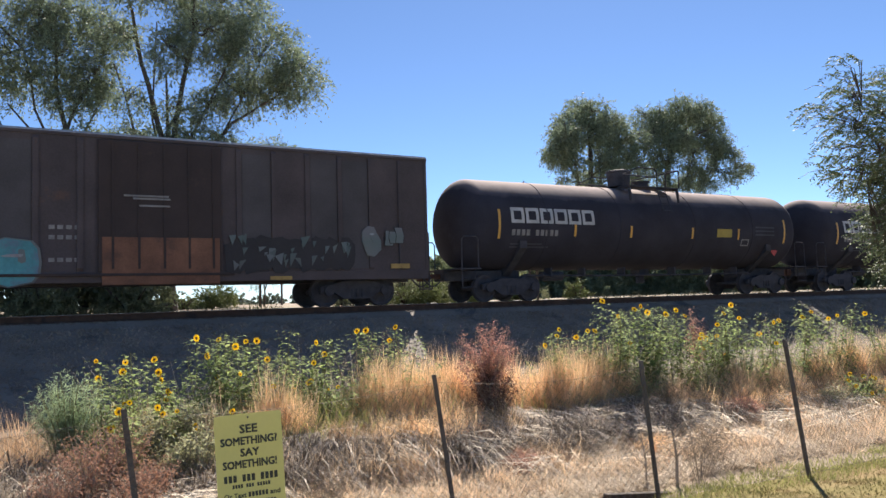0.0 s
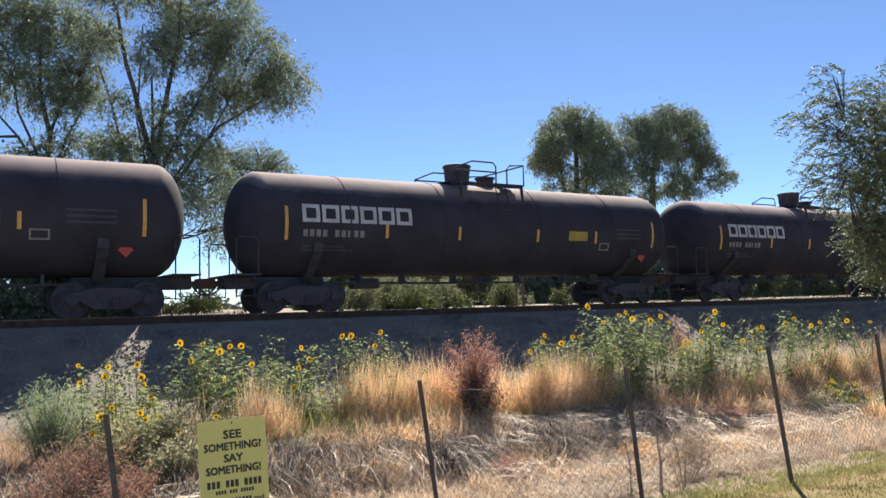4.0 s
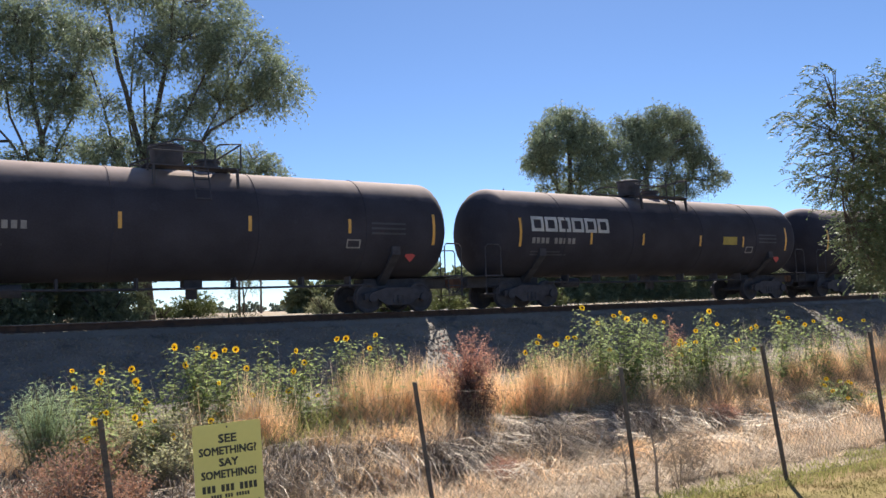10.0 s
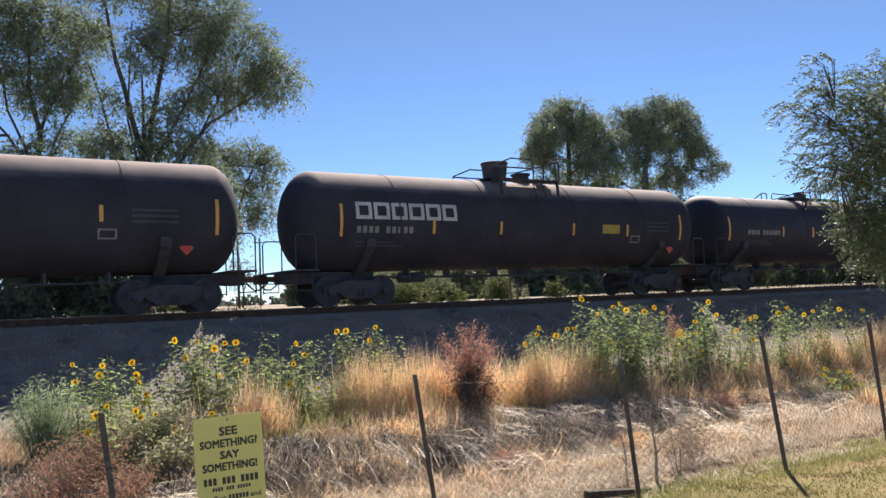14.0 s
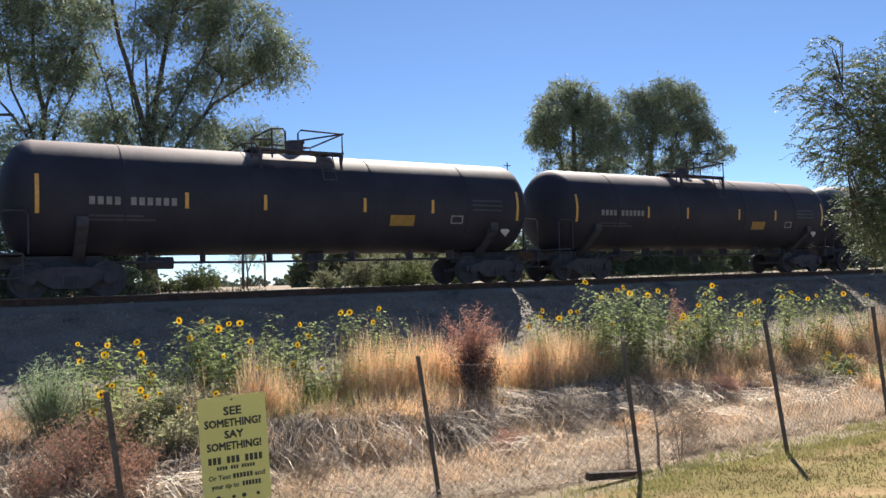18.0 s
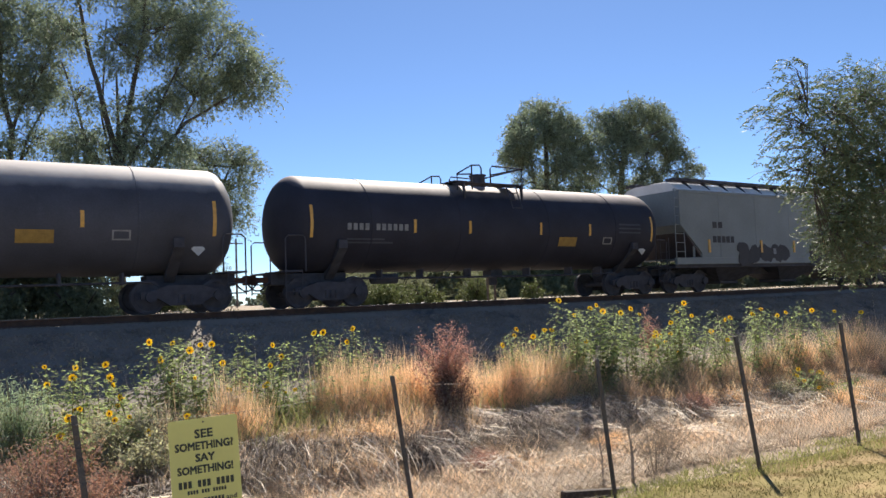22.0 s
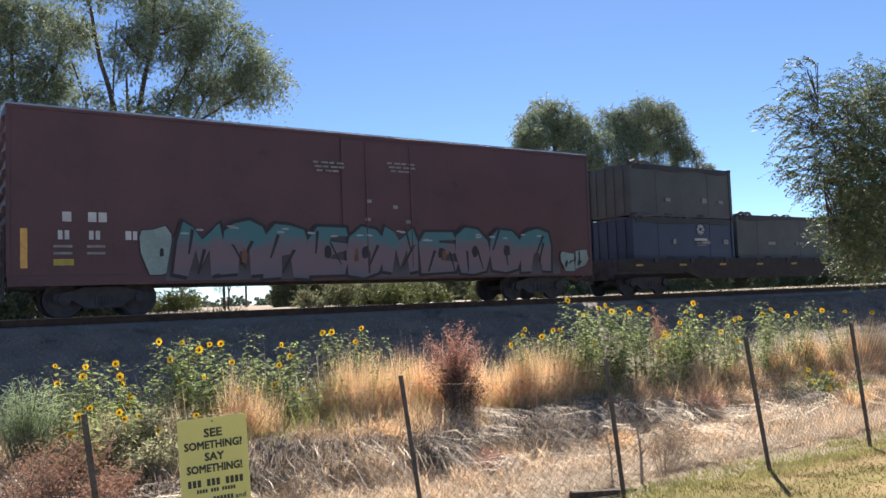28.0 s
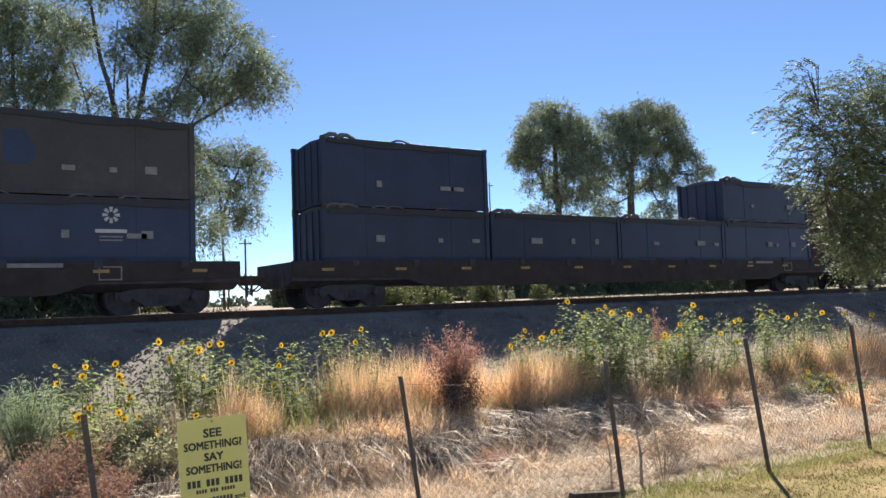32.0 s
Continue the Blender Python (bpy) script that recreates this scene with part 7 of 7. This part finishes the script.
def sprays_mesh(sprays, seed, leaf_len, leaf_wid):
    """Compound leaves: curved rachises set with paired leaflets. sprays: (foot, tip) vectors."""
    r = np.random.RandomState(seed)
    P, D, stems = [], [], Shape()
    for a, b in sprays:
        L = (b - a).length
        pairs = max(5, int(L / 0.075))
        way = (b - a).normalized()
        side = way.cross(Vector((r.normal(0, 0.4), r.normal(0, 0.4), 1))).normalized()
        curve = [a.lerp(b, u) + Vector((0, 0, 0.16 * L * math.sin(math.pi * u))) for u in (0, 0.33, 0.67, 1)]
        stems.tube(curve, 0.009, 3, 0.004)
        for k in range(pairs):
            u = (k + 0.6) / pairs
            q = a.lerp(b, u) + Vector((0, 0, 0.16 * L * math.sin(math.pi * u)))
            for hand in (-1, 1):
                P.append(q), D.append(side * hand + way * 0.45 + Vector((r.normal(0, 0.2), r.normal(0, 0.2), -0.25 + r.normal(0, 0.25))))
    P, D = np.array(P), np.array(D)
    D /= np.linalg.norm(D, axis=1)[:, None]
    across = np.cross(D, r.normal(0, 0.45, D.shape) + np.array([0, 0, 1.0]))
    across /= np.linalg.norm(across, axis=1)[:, None]
    n = len(P)
    L, W = leaf_len * r.uniform(0.7, 1.3, n)[:, None], leaf_wid * r.uniform(0.7, 1.3, n)[:, None]
    s = Shape()
    s.v = [tuple(q) for q in np.stack([P, P + D * L * 0.5 + across * W, P + D * L, P + D * L * 0.5 - across * W], 1).reshape(-1, 3).tolist()]
    s.f = [(i, i + 1, i + 2, i + 3) for i in range(0, 4 * n, 4)]
    return s, stems


def locust(x, y):
    """A tree with drooping compound leaves; its masses are ellipsoids (x, z, rx, rz, sprays) and single outer sprays."""
    r = random.Random(6)
    t = root("locust_tree", "leafy green tree with drooping sprays, before the track", "tree")
    o = Vector((x, y, height(x, y) - 0.1))
    t.matrix_basis = Matrix.Translation(o)
    wood, sprays = Shape(), []
    for pts, r0 in (((( 0, 0, 0), (0.1, 0, 3.0), (0.4, 0, 5.5), (0.6, 0, 8.0)), 0.2), (((0.1, 0, 3.5), (-1.7, -0.2, 5.1), (-4.4, 0.1, 6.3)), 0.09), (((0.1, 0, 3.1), (-2.2, 0.3, 3.7), (-4.4, 0, 3.7)), 0.08), (((0.2, 0, 4.4), (-2.0, 0.3, 6.0), (-4.4, 0.2, 6.8)), 0.04)):
        wood.tube(pts, r0, 7, r0 * 0.3)
    masses = [(19.9, 5.2, 0.75, 0.55, 60), (20.6, 4.7, 1.0, 0.8, 120), (19.6, 4.3, 0.75, 0.45, 60), (20.2, 3.7, 0.9, 0.6, 90), (19.4, 3.2, 0.7, 0.35, 45), (20.6, 2.9, 0.9, 0.55, 80), (21.6, 3.6, 1.2, 1.2, 220), (21.6, 2.2, 0.9, 0.8, 130), (21.0, 1.5, 0.75, 0.55, 80), (21.9, 0.9, 0.7, 0.5, 70), (22.4, 5.4, 1.3, 0.9, 180), (23.4, 3.4, 1.6, 1.9, 380), (23.4, 1.4, 1.4, 1.0, 220), (25.5, 4.8, 2.4, 2.4, 420), (26.0, 2.0, 2.0, 1.5, 240)]
    for mx, mz, rx, rz, count in masses:
        c = Vector((mx - x, r.uniform(-0.4, 0.4), mz - o.z))
        start = c.lerp(Vector((0.3, 0, c.z * 0.75)), min(1.0, 1.6 / max(0.5, abs(c.x))))
        wood.tube([start, start.lerp(c, 0.5) + Vector((0, 0, 0.1)), c], 0.035, 5, 0.012)
        for k in range(int(count * (1.5 if mx > 20.8 else 0.95))):
            d = Vector((r.gauss(0, 1), r.gauss(0, 1), r.gauss(0, 1))).normalized() * r.uniform(0.35, 1.0)
            a = c + Vector((d.x * rx, d.y * rx * 0.8, d.z * rz))
            way = Vector((d.x * 0.9 - 0.35, d.y * 0.7, d.z * 0.5 - 0.25)) + Vector((r.gauss(0, 0.4), r.gauss(0, 0.4), r.gauss(0, 0.25)))
            sprays.append((a, a + way.normalized() * r.uniform(0.4, 0.85)))
            if k % 5 == 0:
                wood.tube([c, c.lerp(a, 0.5) + Vector((0, 0, 0.08)), a], 0.014, 4, 0.006)
    for x0, z0, x1, z1 in ((18.7, 4.55, 16.7, 4.25), (18.3, 4.6, 17.3, 4.5), (19.2, 5.85, 18.3, 5.87), (19.1, 5.62, 18.2, 5.31), (19.0, 5.14, 17.9, 4.83), (18.7, 4.41, 17.3, 4.04), (18.8, 4.2, 17.7, 3.8), (18.8, 3.69, 18.0, 3.55), (18.8, 3.29, 17.5, 3.14), (18.7, 3.06, 18.0, 2.9), (18.9, 2.8, 18.1, 2.55), (19.3, 2.6, 18.5, 2.3), (19.6, 5.95, 18.9, 6.0), (20.4, 1.9, 19.5, 1.8), (20.6, 1.2, 20.0, 0.9), (21.5, 0.7, 21.1, 0.25)):
        for k in range(4):
            a = Vector((x0 - x + r.uniform(-0.1, 0.2), r.uniform(-0.3, 0.3), z0 - o.z + r.uniform(-0.08, 0.12)))
            b = Vector((x1 - x, 0, z1 - o.z)) + Vector((r.uniform(0, 0.5) * (k > 0), r.uniform(-0.3, 0.3), r.uniform(-0.12, 0.12)))
            sprays.append((a, b))
            wood.tube([Vector((19.9 - x, 0, (z0 + 4.2) / 2 - o.z)), a.lerp(Vector((19.9 - x, 0, z0 - o.z)), 0.3), a], 0.012, 4, 0.006)
    leaves, stems = sprays_mesh(sprays, 6, 0.095, 0.022)
    part("trunk", wood, BARK, t, "grey forking trunk with thin limbs")
    part("stalk_mass", stems, STEM, t, kind="stuff")
    part("crown", leaves, LEAVES_NEAR, t, "sprays of small paired leaflets with gaps of sky", kind="stuff")
    return t


locust(25.2, 12.0)


def shrub(x, y, rx, h, seed, leaves=None, per_area=150, size=0.15, label="dense dark green shrub behind the track"):
    s = root("shrub", label, "shrub", "shrubs behind the track")
    z = height(x, y)
    s.matrix_basis = Matrix.Translation((x, y, z - 0.05))
    r = random.Random(seed)
    st = Shape()
    for _ in range(7):
        a = r.uniform(0, 6.28)
        st.tube([(0, 0, 0), (0.3 * rx * math.cos(a), 0.3 * rx * math.sin(a), h * 0.4), (0.7 * rx * math.cos(a), 0.5 * rx * math.sin(a), h * 0.8)], 0.05, 5, 0.015)
    cl = [(r.uniform(-0.5, 0.5) * rx, r.uniform(-0.3, 0.3) * rx, h * r.uniform(0.3, 0.74), rx * r.uniform(0.45, 0.65), h * r.uniform(0.22, 0.36)) for _ in range(5)]
    cl += [(rx * q, r.uniform(-0.2, 0.2) * rx, h * 0.2, rx * 0.5, h * 0.22) for q in (-0.55, 0.0, 0.55)]
    part("branch_mass", st, BARK, s, kind="stuff")
    part("foliage", crown_mesh(cl, per_area, size, size * 0.3, 0.4, 0.3, seed), leaves or LEAVES_DARK, s, kind="stuff")
    return s


SHRUBS = [(-3.0, 31, 2.4, 4.6), (0.2, 32, 2.2, 4.9), (3.2, 33, 2.0, 4.4), (4.7, 31.5, 1.5, 4.6), (1.6, 30, 1.2, 1.3), (4.4, 30, 1.2, 1.2)]
SHRUBS += [(18.2, 46, 1.2, 2.2), (24.0, 45, 1.3, 2.4), (27.0, 46, 1.5, 2.4), (30.0, 47, 1.6, 2.6), (33.2, 49, 1.8, 2.6), (37.0, 51, 2.0, 2.8), (41.5, 53, 2.2, 2.8), (47.0, 56, 2.6, 3.2), (54.0, 59, 3.0, 3.6), (62, 60, 3.2, 4.0), (70, 61, 3.5, 4.2), (20.4, 46, 1.5, 3.6), (22.8, 47, 1.6, 3.7), (25.5, 47, 1.8, 3.0), (28.5, 48, 2.0, 3.2), (31.5, 48, 2.0, 3.0), (35.0, 50, 2.2, 3.4), (39.0, 52, 2.4, 3.4), (44.0, 55, 2.6, 3.6), (50, 58, 3.0, 4.0), (58, 60, 3.5, 4.5), (66, 60, 3.5, 4.5), (73, 62, 4, 5), (80, 64, 4, 5), (87, 66, 4.5, 5), (95, 68, 5, 6), (104, 70, 5.5, 6), (114, 70, 6, 6.5), (126, 72, 6, 7)]
for i, (x, y, rx, h) in enumerate(SHRUBS):
    shrub(x, y, rx, h, 60 + i, None, 150 if y < 40 else 90, 0.15 if y < 40 else 0.30)
YELLOWISH = mat("sunlit yellow green leaves", (0.14, 0.17, 0.06), 0.75, 0, 0.2, 0.4, 6, 0, island=0.4, trans=0.2)
for i, (x, y, rx, h) in enumerate(((11.0, 45, 1.6, 1.5), (9.2, 44, 0.9, 0.8), (16.0, 31, 0.7, 0.8), (17.2, 31, 0.8, 1.0), (18.4, 32, 0.7, 1.1), (19.8, 32, 0.7, 0.9), (21.0, 33, 0.8, 0.8), (27.5, 33, 0.6, 0.9))):
    shrub(x, y, rx, h, 90 + i, YELLOWISH, 260, 0.10, "low sunlit yellow-green shrub behind the track")
tree("sapling", "thin pale half-bare young tree far behind", (15.5, 50), [(((15.5, -0.1), (15.5, 1.6), (15.3, 3.2)), 0.07), (((15.5, 1.0), (16.1, 2.6)), 0.04)],
     [(15.3, 2.6, 0.8, 0.8), (16.0, 2.0, 0.5, 0.6), (14.9, 1.6, 0.5, 0.5)], LEAVES_FAR, 140, 0.12, 0.02, 0.5, 0.5, 9, 0.08)
POLE_WOOD = mat("grey utility pole wood", (0.13, 0.11, 0.095), 0.9, 0, 0.3, 4, 30, 0.3)
for i, (x, y, h) in enumerate(((23.4, 70, 6.3), (66.0, 90, 16.6))):
    pole = root("utility_pole", "grey wooden utility pole with a cross-arm", "pole", "utility poles")
    pole.matrix_basis = Matrix.Translation((x, y, height(x, y)))
    part("mast", Shape().tube([(0, 0, -0.3), (0, 0, h)], 0.11, 10, 0.08), POLE_WOOD, pole)
    part("cross_arm", Shape().box(-0.6, 0.6, -0.05, 0.05, h - 0.5, h - 0.4), POLE_WOOD, pole)
    for q in (-0.5, 0.5):
        part("insulator", Shape().tube([(q, 0, h - 0.4), (q, 0, h - 0.28)], 0.03, 6), WHITE_MARK, pole)
ROAD = mat("pale dusty concrete", (0.40, 0.36, 0.31), 0.95, 0, 0.2, 0.5, 10, 0.3, (0.30, 0.26, 0.22), 0.56)
s = Shape().box(-60, 200, 26.2, 29.6, -0.4, -0.045)
tagged(new("road", mesh_of("road", s, ROAD)), "pale dusty road along the far side of the track", "road", kind="structure")

HAZE_LEAVES = mat("far grey green trees", (0.17, 0.20, 0.15), 0.8, 0, 0.3, 0.05, 1, 0, island=0.3, trans=0.2)
r = random.Random(9)
line = []
for i in range(150):
    x = -90 + i * 2.6 + r.uniform(-1, 1)
    line.append((x, 150 + r.uniform(-8, 8), r.uniform(0.2, 1.1), r.uniform(1.6, 3.0), r.uniform(0.9, 1.9) if not 22 < x < 60 else r.uniform(0.3, 0.8)))
tagged(new("far_trees", mesh_of("far_trees", crown_mesh(line, 22, 0.55, 0.25, 1.0, 0.3, 8), HAZE_LEAVES)), "low far line of grey-green trees", "trees", kind="stuff")

for x in (19.26, 19.63):
    post = root("marker_post", "thin dark post beside the road", "post", "posts beside the road")
    post.matrix_basis = Matrix.Translation((x, 26.05, height(x, 26.05)))
    part("shaft", Shape().tube([(0, 0, -0.2), (0, 0, 1.35)], 0.05, 8), POLE_WOOD, post)
    part("cap", Shape().tube([(0, 0, 1.35), (0, 0, 1.39)], 0.06, 8), POLE_WOOD, post)
GREY_BUSH = mat("dusty olive bush leaves", (0.24, 0.255, 0.15), 0.8, 0, 0.25, 0.5, 6, 0, island=0.45, trans=0.35)
for i, (x, y, rx, h) in enumerate(((13.9, 33, 0.8, 0.9), (15.6, 33, 1.0, 1.5), (17.3, 34, 1.2, 1.9), (19.4, 34, 1.1, 1.7), (21.2, 34, 1.1, 1.6), (22.8, 32, 0.9, 1.4), (24.8, 34, 1.2, 1.7))):
    shrub(x, y, rx, h, 120 + i, GREY_BUSH if i != 5 else YELLOWISH, 230, 0.09, "dusty olive bush beyond the road")
rock_mesh = mesh_of("boulder", Shape().lathe([(-0.22, 0.02), (-0.15, 0.1), (0.0, 0.13), (0.15, 0.1), (0.22, 0.02)], 0, 0, 9), ROAD)
for i, x in enumerate((14.6, 16.0, 17.3, 18.5, 19.9)):
    stone = tagged(new("boulder", rock_mesh), "rounded pale stone along the road", "stone", "stones along the road")
    stone.matrix_basis = pose(x, 25.9, height(x, 25.9) + 0.02, 0, 0, 30 * i)

shrub(42.9, 55, 1.6, 8.3, 150, GREY_BUSH, 60, 0.2, "tall thin grey-green bush far behind the track")

motions()
